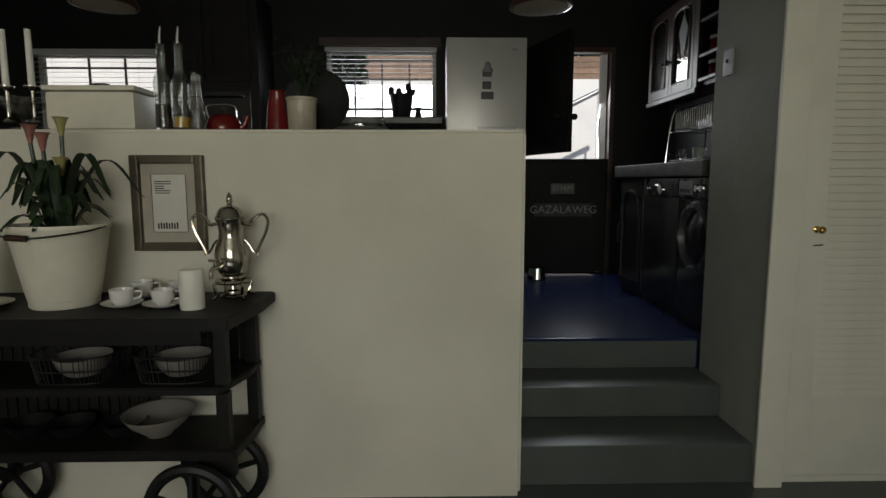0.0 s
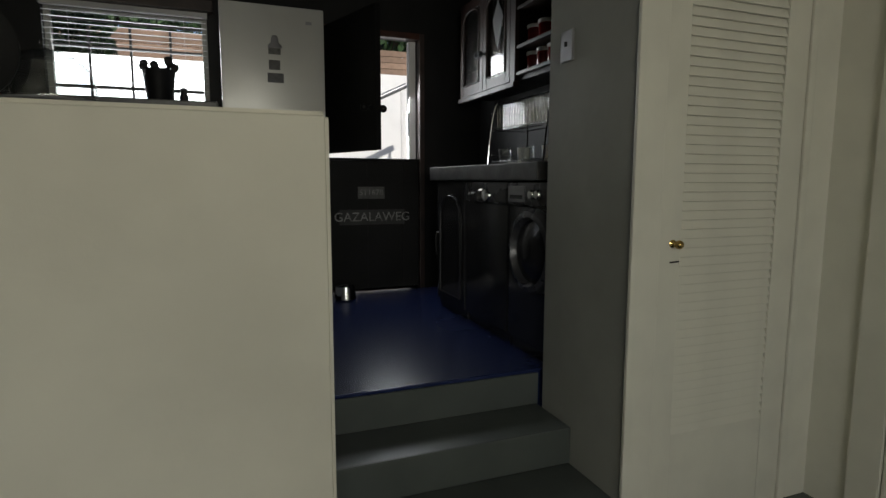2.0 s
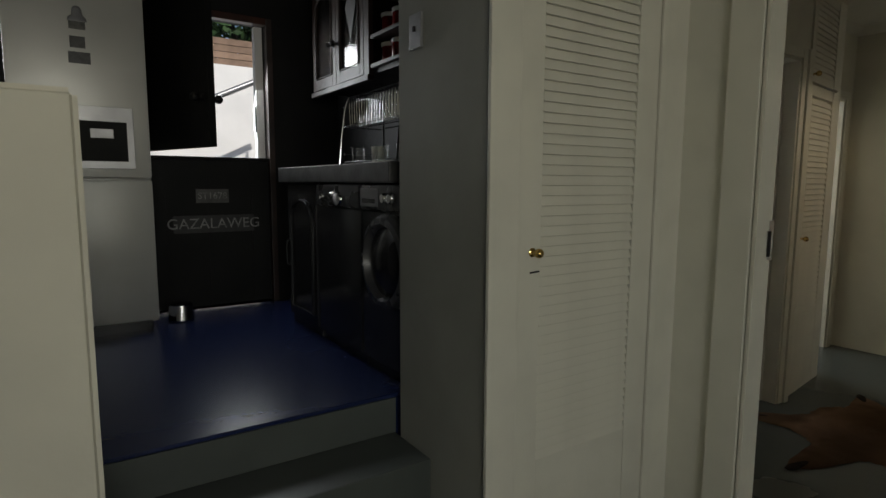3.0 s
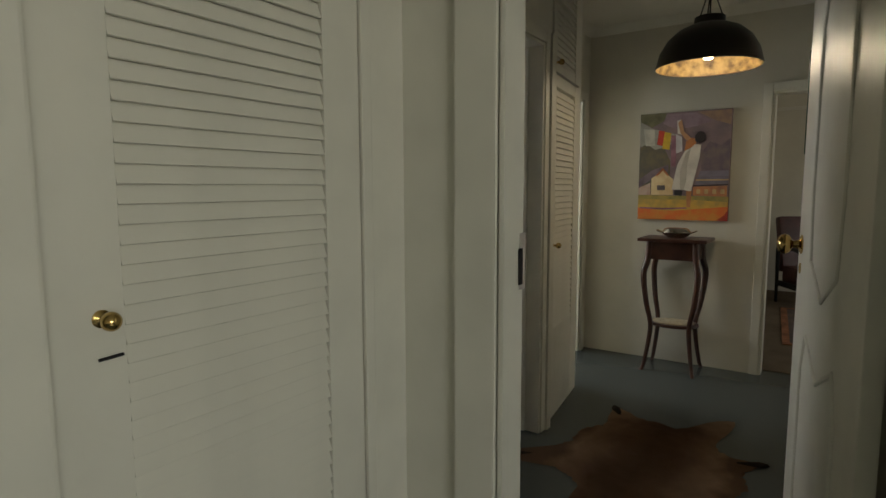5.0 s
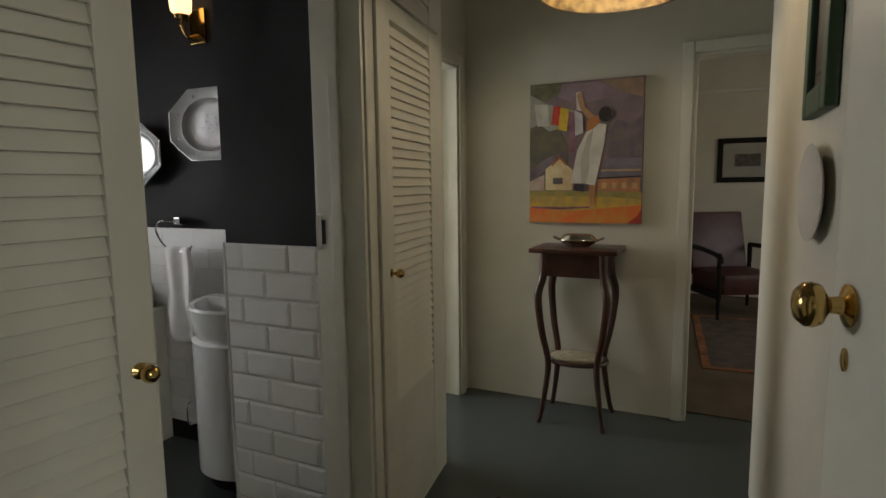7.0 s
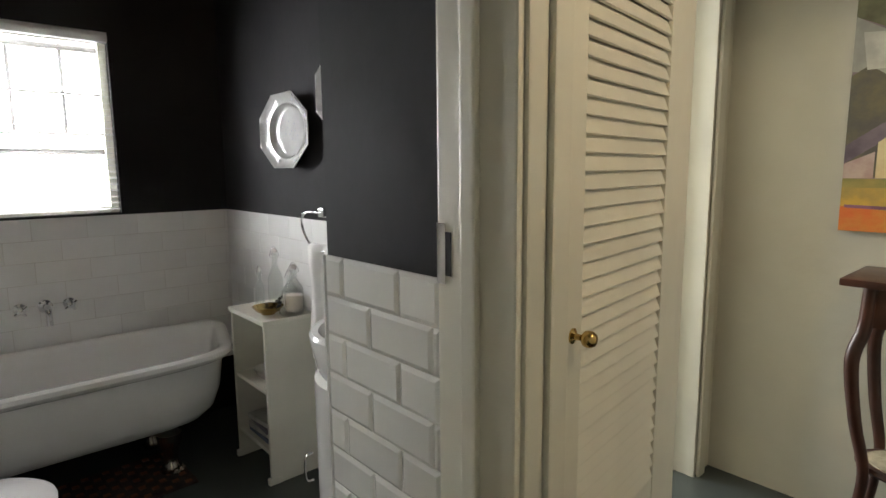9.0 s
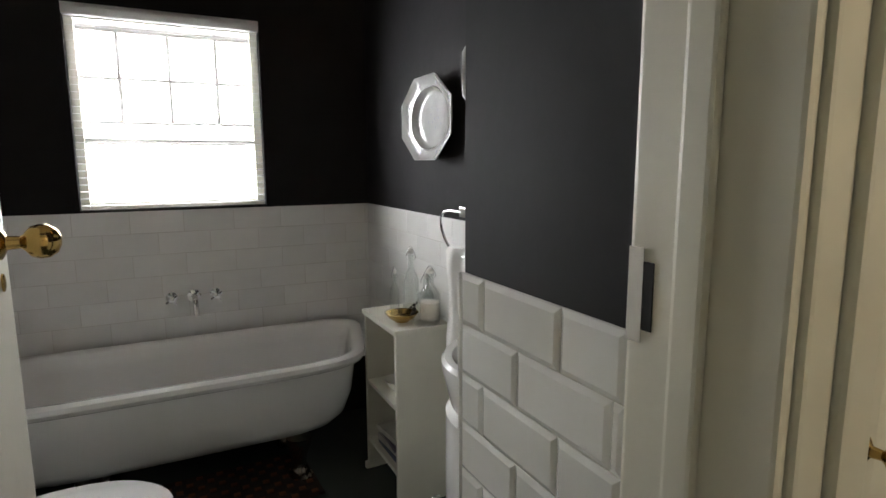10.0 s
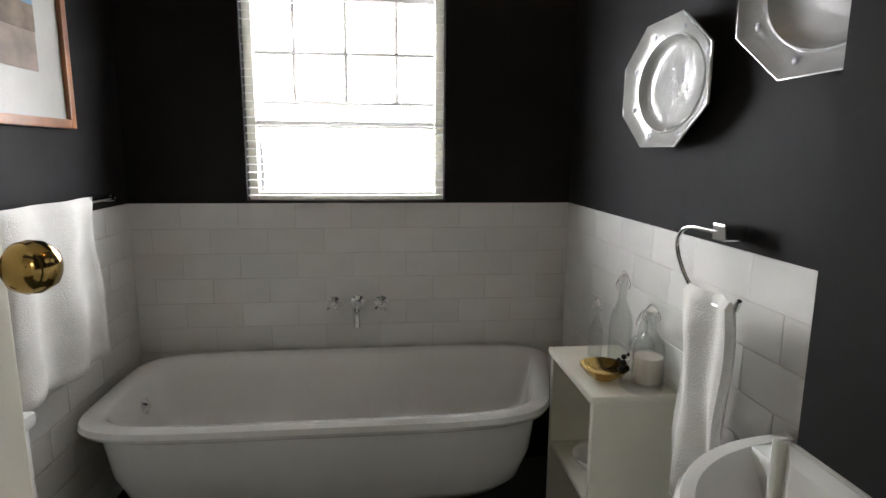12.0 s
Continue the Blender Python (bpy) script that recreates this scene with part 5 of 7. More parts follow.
bk = box_bm(-0.30, 0.30, -0.06, 0.06, 0, 0.66, 0.04)
part("backrest", bk, M_REDLEATHER, ac, "", True, pose(0, 0.30, 0.36, -14, 0, 0))
for sx in (-1, 1):
    part("arm", tube_bm(bez([(sx * 0.34, 0.30, 0.66), (sx * 0.35, 0.0, 0.66), (sx * 0.35, -0.30, 0.62), (sx * 0.35, -0.34, 0.56)], 5), 0.024, 8), M_DARKWOOD, ac, "", True)
    for yy in (-0.30, 0.30):
        part("leg", tube_bm([(sx * 0.34, yy, 0.0), (sx * 0.345, yy, 0.65)], 0.022, 8, radii=[0.016, 0.024]), M_DARKWOOD, ac, "", True)
    part("seat_rail", box_bm(sx * 0.325 - 0.015, sx * 0.325 + 0.015, -0.30, 0.30, 0.20, 0.26), M_DARKWOOD, ac)
framed_picture("bedroom_picture", "small framed print with a wide mount", pose(9.598, 0.94, 1.32, 0, 0, -90), 0.62, 0.50, 0.06, 0.12, M_DARKWOOD, mat("print_dark", (0.15, 0.13, 0.11), 0.6, 0.2, 20), mat("grey_mount", (0.40, 0.38, 0.34), 0.8))
structure("trim_picture_rail", box_bm(9.575, 9.597, -1.5, 2.0, 2.33, 2.37, 0.004), M_CEIL, "white picture rail", "trim")
window_light("bedroom_window_light", (7.5, -1.52, 1.5), (7.0, 1, 0.9), 1.7, 1.1, 20, (1.0, 0.95, 0.85))


# ================= outside the kitchen =================
fence_me = None
for i in range(4):
    for k in range(3, 12):
        o = None
        if fence_me is None:
            o = part("fence_board", box_bm(0, 1.73, -0.012, 0.012, 0, 0.082, 0.003), M_PLANK)
            fence_me = o.data
            fence = thing("board_fence", "weathered brown board fence above the yard wall", "fence", m=pose(-9, 8.66, 2.91))
        else:
            o = new("fence_board", fence_me)
        o.parent = fence
        o.matrix_basis = pose(k * 1.74, 0.0, 0.005 + i * 0.088)
for k in range(3, 13):
    part("post", box_bm(-0.04, 0.04, 0.014, 0.08, 0, 0.36), M_PLANK, fence, m=pose(k * 1.74, 0, 0))


def leaf_crown(name, label, x, y, z, rx, ry, rz, count, size, seed, trunk=True, ground=0.3):
    t = thing(name, label, "tree" if trunk else "shrub", m=pose(x, y, ground))
    rng = random.Random(seed)
    if trunk:
        part("trunk", tube_bm(bez([(0, 0, 0), (0.05, 0.03, (z - ground) * 0.5), (-0.04, 0, z - ground)], 6), 0.12, 10, radii=[0.16 - 0.006 * i for i in range(13)]), mat("bark", (0.10, 0.075, 0.055), 0.9, 0.2, 6, 0.5, 20), t, "", True)
        for k in range(6):
            a = k * 1.05
            part("limb", tube_bm(bez([(0, 0, (z - ground) * 0.7), (0.4 * rx * math.cos(a), 0.4 * ry * math.sin(a), (z - ground) * 0.9), (0.8 * rx * math.cos(a), 0.8 * ry * math.sin(a), z - ground + 0.3 * rz)], 4), 0.05, 8, radii=[0.07 - 0.005 * i for i in range(9)]), M_DARKWOOD, t, "", True)
    else:
        for k in range(5):
            a = k * 1.26
            part("stem", tube_bm(bez([(0.05 * math.cos(a), 0.05 * math.sin(a), 0), (0.12 * math.cos(a), 0.1 * math.sin(a), 0.8), (0.25 * math.cos(a), 0.2 * math.sin(a), 1.8)], 4), 0.012, 6), M_DARKWOOD, t)
    verts, faces = [], []
    for i in range(count):
        while True:
            p = Vector((rng.uniform(-1, 1), rng.uniform(-1, 1), rng.uniform(-1, 1)))
            if 0.25 < p.length < 1.0 + 0.12 * math.sin(5 * p.x + 3 * p.z):
                break
        c = Vector((p.x * rx, p.y * ry, p.z * rz + z - ground))
        q = Euler((rng.uniform(0, 6.3), rng.uniform(0, 6.3), rng.uniform(0, 6.3))).to_matrix()
        s = size * rng.uniform(0.6, 1.3)
        n = len(verts)
        for u in ((-s, 0, 0), (0, -s * 0.45, 0.1 * s), (s, 0, 0), (0, s * 0.45, 0.1 * s)):
            verts.append(c + q @ Vector(u))
        faces.append((n, n + 1, n + 2, n + 3))
    me = bpy.data.meshes.new("crown")
    me.from_pydata(verts, [], faces)
    me.materials.append(M_TREE)
    o = new("crown", me)
    o.parent = t
    o["kind"] = "stuff"
    return t


leaf_crown("tree", "leafy green tree behind the board fence", -2.0, 11.5, 4.6, 3.2, 1.4, 1.3, 4200, 0.13, 11)
leaf_crown("tree", "leafy green tree behind the board fence", 3.4, 12.0, 4.7, 3.0, 1.4, 1.3, 4200, 0.13, 12)
leaf_crown("shrub", "green shrub growing by the kitchen window", -1.02, 5.75, 2.2, 0.30, 0.30, 1.0, 2600, 0.05, 13, False)

hr = thing("outside_handrail", "sloping grey handrail in the yard", "handrail", m=pose(1.6, 7.6, 0.3))
part("rail", tube_bm([(-0.9, 0, 1.55), (0.66, 0, 2.30)], 0.035, 10), M_GREYMET, hr, "", True)
for x, z in ((-0.8, 1.6), (0.6, 2.26)):
    part("rail_post", tube_bm([(x, 0, 0), (x, 0, z)], 0.02, 8), M_YARD, hr)

# ================= kitchen =================
sash_window("window_2", "kitchen window with glazing bars coloured as backlit and an open white blind", *KWIN, 4.74, [(-0.24, 0.03, 0.50), (0.0, 0.03, 0.50), (0.24, 0.03, 0.50)], [(0.10, 0.010), (0.355, 0.007), (0.52, 0.010)], M_GREY, (0.04, 0.58), 0.036, M_BACKLIT_SLAT, 4, -0.03, bar_m=M_BACKLIT_BAR)
tagged(part("pelmet", box_bm(-1.06, -0.03, 4.60, 4.688, 2.482, 2.55, 0.004), M_DOORWOOD), "dark wooden pelmet over the kitchen window", "pelmet")
structure("window_ledge", box_bm(-1.10, -0.02, 4.40, 4.688, 1.815, 1.872, 0.008), M_COUNTER, "dark stone ledge below the kitchen window", "ledge")
sash_window("window_3", "kitchen window with glazing bars coloured as backlit and a white venetian blind", *KWIN2, 4.74, [(-0.10, 0.02, 0.82), (0.21, 0.30, 0.80)], [(0.45, 0.007), (0.72, 0.007)], M_GREY, (0.04, 0.80), 0.042, M_BACKLIT_SLAT, 4, -0.03, bar_m=M_BACKLIT_BAR)
structure("worktop_bar", box_bm(-2.20, -0.24, 2.072, 2.53, 1.485, 1.545, 0.006), M_COUNTER, "dark worktop behind the half wall", "worktop")

# stable door
lower = thing("stable_door_lower", "black lower half of a stable door with two metal plates", "door", m=pose(0.66, 4.70, KF))
part("leaf", box_bm(0.012, 0.785, 0, 0.045, 0.016, 1.015, 0.004), M_BLACKWALL, lower)
part("ledge", box_bm(0.005, 0.79, -0.02, 0.06, 1.016, 1.034, 0.004), M_BLACKWALL, lower)
for x in (0.06, 0.41, 0.70):
    part("stile", box_bm(x - 0.045, x + 0.045, -0.008, -0.001, 0.02, 1.01, 0.003), M_BLACKWALL, lower)


def text_mesh(body, size, material, parent, m, depth=0.0012):
    c = bpy.data.curves.new("lettering", 'FONT')
    c.body, c.size, c.extrude, c.align_x, c.align_y = body, size, depth, 'CENTER', 'CENTER'
    tmp = bpy.data.objects.new("lettering_source", c)
    scene.collection.objects.link(tmp)
    me = bpy.data.meshes.new_from_object(tmp.evaluated_get(bpy.context.evaluated_depsgraph_get()))
    bpy.data.objects.remove(tmp)
    me.materials.clear()
    me.materials.append(material)
    o = new("lettering", me)
    o.parent, o.matrix_basis = parent, m
    return o


M_SIGN = mat("worn_sign_enamel", (0.03, 0.03, 0.03), 0.5, 0.15, 12)
M_SIGNW = mat("faded_white_letters", (0.30, 0.30, 0.29), 0.6, 0.2, 20)
s1 = thing("number_plate", "old metal number plate on the black door", "number plate", m=pose(1.056, 4.6905, 1.275))
part("plate", box_bm(-0.105, 0.105, -0.003, 0, -0.046, 0.046, 0.001), mat("number_plate_metal", (0.10, 0.10, 0.095), 0.5, 0.15, 15), s1)
text_mesh("ST1678", 0.062, M_SIGNW, s1, pose(0, -0.0035, 0, 90, 0, 0))
s2 = thing("street_sign", "old street name sign on the black door", "sign", m=pose(1.065, 4.6905, 1.086))
part("plate", box_bm(-0.26, 0.26, -0.003, 0, -0.058, 0.058, 0.001), M_SIGN, s2)
text_mesh("GAZALAWEG", 0.098, M_SIGNW, s2, pose(0, -0.0035, 0, 90, 0, 0))

upper = thing("stable_door_upper", "black upper half of a stable door swung open", "door", m=pose(0.675, 4.685, 1.562, 0, 0, -72.2))
part("leaf", box_bm(0, 0.80, -0.02, 0.02, 0, 0.89, 0.004), M_BLACKWALL, upper)
knob(upper, pose(0.745, 0.02, 0.265, 0, 0, 180), 0.024, "dark round door knob", M_IRON)
knob(upper, pose(0.745, -0.02, 0.265), 0.024, "dark round door knob", M_IRON)
kf = thing("kitchen_door_frame", "dark door frame with a white outer edge", "door frame", kind="structure", m=pose(0.66, 4.69, KF))
part("jamb", box_bm(0.79, 0.83, -0.012, 0.05, 0, 1.99, 0.004), M_DOORWOOD, kf)
part("jamb", box_bm(-0.035, 0.004, -0.012, 0.05, 0, 1.99, 0.004), M_REDWOOD, kf)
part("head", box_bm(0.005, 0.789, -0.012, 0.05, 1.945, 1.99, 0.004), M_REDWOOD, kf)
part("outer_post", box_bm(0.735, 0.79, 0.09, 0.15, 0, 1.95, 0.004), M_YARD, kf)
part("latch", box_bm(0.722, 0.733, 0.09, 0.12, 1.22, 1.40, 0.003), M_GREYMET, kf, "grey metal latch")

# fridge
fr = thing("fridge", "tall silver-grey fridge freezer with magnets on its door", "fridge", m=pose(0.007, 4.25, KF))
FH = 1.963
part("body", box_bm(0, 0.638, 0.06, 0.435, 0.04, FH, 0.012), M_FRIDGE, fr, "", True)
part("upper_door", box_bm(0, 0.638, 0, 0.058, 0.885, FH, 0.014), M_FRIDGE, fr, "", True)
part("lower_door", box_bm(0, 0.638, 0, 0.058, 0.06, 0.872, 0.014), M_FRIDGE, fr, "", True)
part("plinth", box_bm(0.01, 0.604, 0.02, 0.40, 0, 0.05), M_BLACKPL, fr)
dsp = part("dispenser", box_bm(0.25, 0.56, -0.004, 0.002, 0.935, 1.27, 0.003), M_GREYMET, fr, "grey water dispenser panel")
part("recess", box_bm(0.285, 0.525, -0.006, -0.0045, 0.975, 1.19), M_BLACKWALL, dsp, "black dispenser recess")
part("nozzle", box_bm(0.35, 0.46, -0.012, -0.0065, 1.10, 1.15, 0.002), M_GREYMET, dsp)
tagged(part("badge", box_bm(0.52, 0.56, -0.003, 0.001, 1.86, 1.88, 0.001), M_GREYMET, fr), "small metal badge")
for nm, x0, x1, z0, z1, cc in (("photo_magnet", 0.285, 0.355, 1.565, 1.625, (0.06, 0.06, 0.06)), ("photo_magnet", 0.275, 0.375, 1.485, 1.545, (0.05, 0.055, 0.06)), ("photo_magnet", 0.285, 0.36, 1.66, 1.70, (0.10, 0.10, 0.09))):
    t = tagged(part(nm, box_bm(x0, x1, -0.003, -0.0005, z0, z1, 0.001), mat("magnet_card", cc, 0.4, 0.2, 40), m=pose(0.007, 4.25, KF)), "small dark photo magnet on the fridge", "magnet", "fridge magnets")
tagged(part("bell_magnet", lathe_bm([(0, 0), (0.045, 0), (0.04, 0.02), (0.024, 0.03), (0.022, 0.06), (0.014, 0.075), (0, 0.078)], 20, (0.325, 0, 1.70), sy=0.12), M_GREYMET, smooth=True, m=pose(0.007, 4.243, KF)), "grey dome-shaped magnet on the fridge", "magnet", "fridge magnets")

tagged(part("steel_bowl", lathe_bm([(0, 0), (0.075, 0), (0.082, 0.01), (0.07, 0.10), (0.074, 0.103), (0.066, 0.10), (0.07, 0.02), (0, 0.012)], 28, (0.79, 4.43, KF)), M_CHROME, smooth=True), "stainless steel pet bowl on the kitchen floor", "bowl")

# counter and machines
structure("worktop", box_bm(1.325, 1.978, 2.66, 4.10, 1.37, 1.457, 0.006), M_COUNTER, "dark worktop over the washing machines", "worktop")


def front_loader(y0, y1, label, kind):
    """An appliance that looks along -x: local x runs along the front, y is the depth."""
    w = y1 - y0
    t = thing(kind, label, "washing machine" if kind == "washing_machine" else "dishwasher", m=pose(1.365, y1, KF, 0, 0, -90))
    part("body", box_bm(0, w, 0.03, 0.56, 0.03, 0.862, 0.008), M_BLACKPL, t, "", True)
    part("front", box_bm(0.003, w - 0.003, 0.0, 0.028, 0.06, 0.738, 0.01), M_BLACKPL, t, "", True)
    cp = part("control_panel", box_bm(0.003, w - 0.003, -0.012, 0.028, 0.745, 0.858, 0.022), M_GRAPHITE, t, "graphite control panel with a rounded top", True)
    part("plinth", box_bm(0.01, w - 0.01, 0.03, 0.5, 0, 0.05), M_BLACKPL, t)
    if kind == "washing_machine":
        cz = 0.53
        bm = lathe_bm([(0.205, 0.0), (0.205, 0.02), (0.19, 0.045), (0.165, 0.05), (0.155, 0.03), (0.15, 0.02)], 48)
        bmesh.ops.rotate(bm, verts=bm.verts, cent=(0, 0, 0), matrix=Matrix.Rotation(radians(90), 3, 'X'))
        dr = part("porthole_ring", bm, M_GRAPHITE, t, "graphite porthole ring", True, pose(w / 2, 0, cz))
        bm = lathe_bm([(0.155, 0.018), (0.12, 0.03), (0.06, 0.055), (0, 0.06)], 40)
        bmesh.ops.rotate(bm, verts=bm.verts, cent=(0, 0, 0), matrix=Matrix.Rotation(radians(90), 3, 'X'))
        part("porthole_glass", bm, M_BLACKPL, dr, "dark domed glass", True)
        dw = part("drawer", box_bm(0.02, 0.19, -0.018, -0.0125, 0.76, 0.84, 0.004), M_GREYMET, cp)
        part("drawer_slot", box_bm(0.04, 0.17, -0.0195, -0.0182, 0.775, 0.795), M_BLACKPL, dw, "dark finger slot")
        for kx in (0.27, 0.33):
            bm = lathe_bm([(0.024, 0), (0.024, 0.018), (0.018, 0.026), (0, 0.027)], 24)
            bmesh.ops.rotate(bm, verts=bm.verts, cent=(0, 0, 0), matrix=Matrix.Rotation(radians(90), 3, 'X'))
            part("dial", bm, M_CHROME, cp, "", True, pose(kx, -0.0125, 0.80))
    else:
        bm = lathe_bm([(0.085, 0.0), (0.08, 0.012), (0.05, 0.018), (0, 0.018)], 32)
        bmesh.ops.rotate(bm, verts=bm.verts, cent=(0, 0, 0), matrix=Matrix.Rotation(radians(90), 3, 'X'))
        bmesh.ops.scale(bm, vec=(1, 1, 0.45), verts=bm.verts)
        part("handle_scoop", bm, M_CHROME, cp, "curved grip", True, pose(w / 2, -0.012, 0.785))
        bm = lathe_bm([(0.014, 0), (0.014, 0.01), (0, 0.012)], 20)
        bmesh.ops.rotate(bm, verts=bm.verts, cent=(0, 0, 0), matrix=Matrix.Rotation(radians(90), 3, 'X'))
        part("button", bm, M_CHROME, cp, "", True, pose(0.08, -0.012, 0.79))
    return t


front_loader(2.45, 3.00, "black front-loading washing machine with a grey control panel", "washing_machine")
front_loader(3.01, 3.555, "black dishwasher with a grey control panel", "dishwasher")
cc = thing("corner_cabinet", "black painted base cabinet with an arched door panel", "cabinet", m=pose(1.365, 4.05, KF, 0, 0, -90))
part("body", box_bm(0, 0.48, 0.02, 0.60, 0.0, 0.862, 0.006), M_BLACKPL, cc)
dd = part("door", box_bm(0.005, 0.475, -0.002, 0.018, 0.06, 0.84, 0.004), M_BLACKPL, cc)
pts = [(0.07, -0.004, 0.12)] + [(0.24 + 0.17 * math.cos(math.pi - k * math.pi / 12), -0.004, 0.66 + 0.10 * math.sin(k * math.pi / 12)) for k in range(13)] + [(0.41, -0.004, 0.12)]
part("moulding", tube_bm(pts, 0.012, 8, closed=True), M_BLACKPL, dd, "raised arched moulding", True)
part("handle", tube_bm(bez([(0.055, -0.004, 0.52), (0.055, -0.03, 0.50), (0.055, -0.03, 0.38), (0.055, -0.004, 0.36)], 5), 0.006, 8), M_IRON, dd, "", True)

# wall cabinets
wc2 = thing("wall_cabinet", "dark wooden wall cabinet with arched glazed doors and open shelves", "wall cabinet", m=pose(1.705, 4.47, 1.985, 0, 0, -90))
part("body", box_bm(0, 1.50, 0.03, 0.27, 0, 0.03, 0.003), M_DARKWOOD, wc2)
part("body_top", box_bm(0, 1.50, 0.03, 0.27, 0.65, 0.68, 0.003), M_DARKWOOD, wc2)
part("body_back", box_bm(0, 1.50, 0.25, 0.27, 0.031, 0.649), M_DARKWOOD, wc2)
for x in (0.0, 0.40, 0.80, 1.48):
    part("divider", box_bm(x, x + 0.018, 0.03, 0.249, 0.031, 0.649), M_DARKWOOD, wc2)
part("face_stile", box_bm(0.805, 0.87, 0.0, 0.029, 0.0, 0.68, 0.004), M_DOORWOOD, wc2)
part("plate_rail", box_bm(-0.01, 0.875, -0.012, 0.03, -0.035, -0.001, 0.008), M_DOORWOOD, wc2)
for z in (0.031, 0.19, 0.42):
    part("shelf_board", box_bm(0.88, 1.479, 0.005, 0.249, z, z + 0.02, 0.003), M_DOORWOOD, wc2)
M_SMOKE = glass("leaded_glass", (0.55, 0.5, 0.45), 0.15)
M_PALE = mat("frosted_diamond", (0.15, 0.145, 0.145), 0.6, 0.05, 8)
for x in (0.005, 0.405):
    d = part("door", box_bm(x, x + 0.06, 0.0, 0.028, 0.005, 0.67, 0.004), M_DOORWOOD, wc2, "dark wooden door frame")
    part("door_stile", box_bm(x + 0.335, x + 0.395, 0.0, 0.028, 0.005, 0.67, 0.004), M_DOORWOOD, d)
    part("door_rail", box_bm(x + 0.061, x + 0.334, 0.0, 0.028, 0.005, 0.075, 0.004), M_DOORWOOD, d)
    part("door_rail", box_bm(x + 0.061, x + 0.334, 0.0, 0.028, 0.60, 0.67, 0.004), M_DOORWOOD, d)
    arch = [(x + 0.1975 + 0.135 * math.cos(math.pi - k * math.pi / 10), -0.002, 0.53 + 0.07 * math.sin(k * math.pi / 10)) for k in range(11)]
    part("arch_bead", tube_bm([(x + 0.062, -0.002, 0.08)] + arch + [(x + 0.333, -0.002, 0.08)], 0.007, 8, closed=True), M_DOORWOOD, d, "", True)
    part("pane", box_bm(x + 0.061, x + 0.334, 0.012, 0.016, 0.076, 0.599), M_SMOKE, d, "leaded glass pane")
    if x > 0.2:
        bm = bmesh.new()
        vs = [bm.verts.new(p) for p in ((x + 0.20, 0.010, 0.24), (x + 0.275, 0.010, 0.44), (x + 0.20, 0.010, 0.56), (x + 0.125, 0.010, 0.44))]
        bm.faces.new(vs)
        r = bmesh.ops.extrude_face_region(bm, geom=bm.faces[:])
        bmesh.ops.translate(bm, vec=(0, 0.0015, 0), verts=[e for e in r["geom"] if isinstance(e, bmesh.types.BMVert)])
        part("diamond_pane", bm, M_PALE, d, "pale diamond of frosted glass")
    knob(d, pose(x + (0.365 if x < 0.2 else 0.03), 0, 0.25), 0.017, "dark round knob", M_IRON)
for i, (x, z) in enumerate(((0.95, 0.0515), (1.07, 0.0515), (1.19, 0.0515), (0.95, 0.2105), (1.08, 0.2105))):
    tin = thing("red_tin", "red tin with a pale lid on the open kitchen shelf", "tin", "tins on the shelf", m=pose(1.80, 4.47 - x, 1.985 + z))
    part("can", lathe_bm([(0, 0), (0.048, 0), (0.05, 0.006), (0.05, 0.085), (0.047, 0.09), (0, 0.09)], 20), M_RED, tin, "", True)
    part("lid", lathe_bm([(0.05, 0.0905), (0.052, 0.092), (0.052, 0.11), (0.04, 0.116), (0, 0.117)], 20), M_CERAMIC, tin, "pale lid", True)

# dish rack
rk = thing("dish_rack", "two-tier chrome wire dish rack with plates", "dish rack", m=pose(1.44, 3.42, 1.458, 0, 0, -90))
for x in (0.0, 0.62):
    part("end_frame", tube_bm(bez([(x, 0.0, 0.0), (x, 0.02, 0.20), (x, 0.05, 0.34), (x, 0.10, 0.365), (x, 0.22, 0.365), (x, 0.26, 0.30), (x, 0.26, 0.0)], 5), 0.0045, 8), M_CHROME, rk, "", True)
    for z in (0.06, 0.20, 0.30):
        part("cross_wire", tube_bm([(x, 0.025, z), (x, 0.26, z)], 0.003, 6), M_CHROME, rk)
for z in (0.02, 0.205):
    for y in (0.03, 0.14, 0.255):
        part("long_wire", tube_bm([(0, y, z), (0.62, y, z)], 0.003, 6), M_CHROME, rk)
w_me = None
for i in range(20):
    if w_me is None:
        o = part("plate_wire", tube_bm(bez([(0, 0.05, 0.205), (0, 0.05, 0.335), (0, 0.075, 0.345), (0, 0.09, 0.335), (0, 0.09, 0.205)], 4), 0.0028, 6), M_CHROME, rk, "", True)
        w_me = o.data
    else:
        o = new("plate_wire", w_me)
        o.parent = rk
    o.matrix_basis = pose(0.03 + i * 0.029, 0, 0)
for i in range(4):
    tagged(part("tumbler", lathe_bm([(0, 0), (0.03, 0), (0.036, 0.09), (0.033, 0.09), (0.027, 0.006), (0, 0.006)], 20), M_CERAMIC if i % 2 else M_GLASS, smooth=True, m=pose(1.50 + 0.05 * (i % 2), 3.32 - i * 0.13, 1.4585)), "tumbler standing under the dish rack" if i % 2 == 0 else "white mug standing under the dish rack", "cup", "cups under the rack")

# tall cooker housing on the back wall
ck = thing("cooker_housing", "tall black kitchen unit with an oven and cupboard doors", "cabinet", m=pose(-2.27, 4.26, KF))
part("body", box_bm(0, 0.76, 0.02, 0.425, 0, 2.30, 0.004), M_DARKWOOD, ck)
part("side_panel", box_bm(0.762, 0.80, 0.0, 0.425, 0, 2.30, 0.003), M_DARKWOOD, ck, "black side panel")
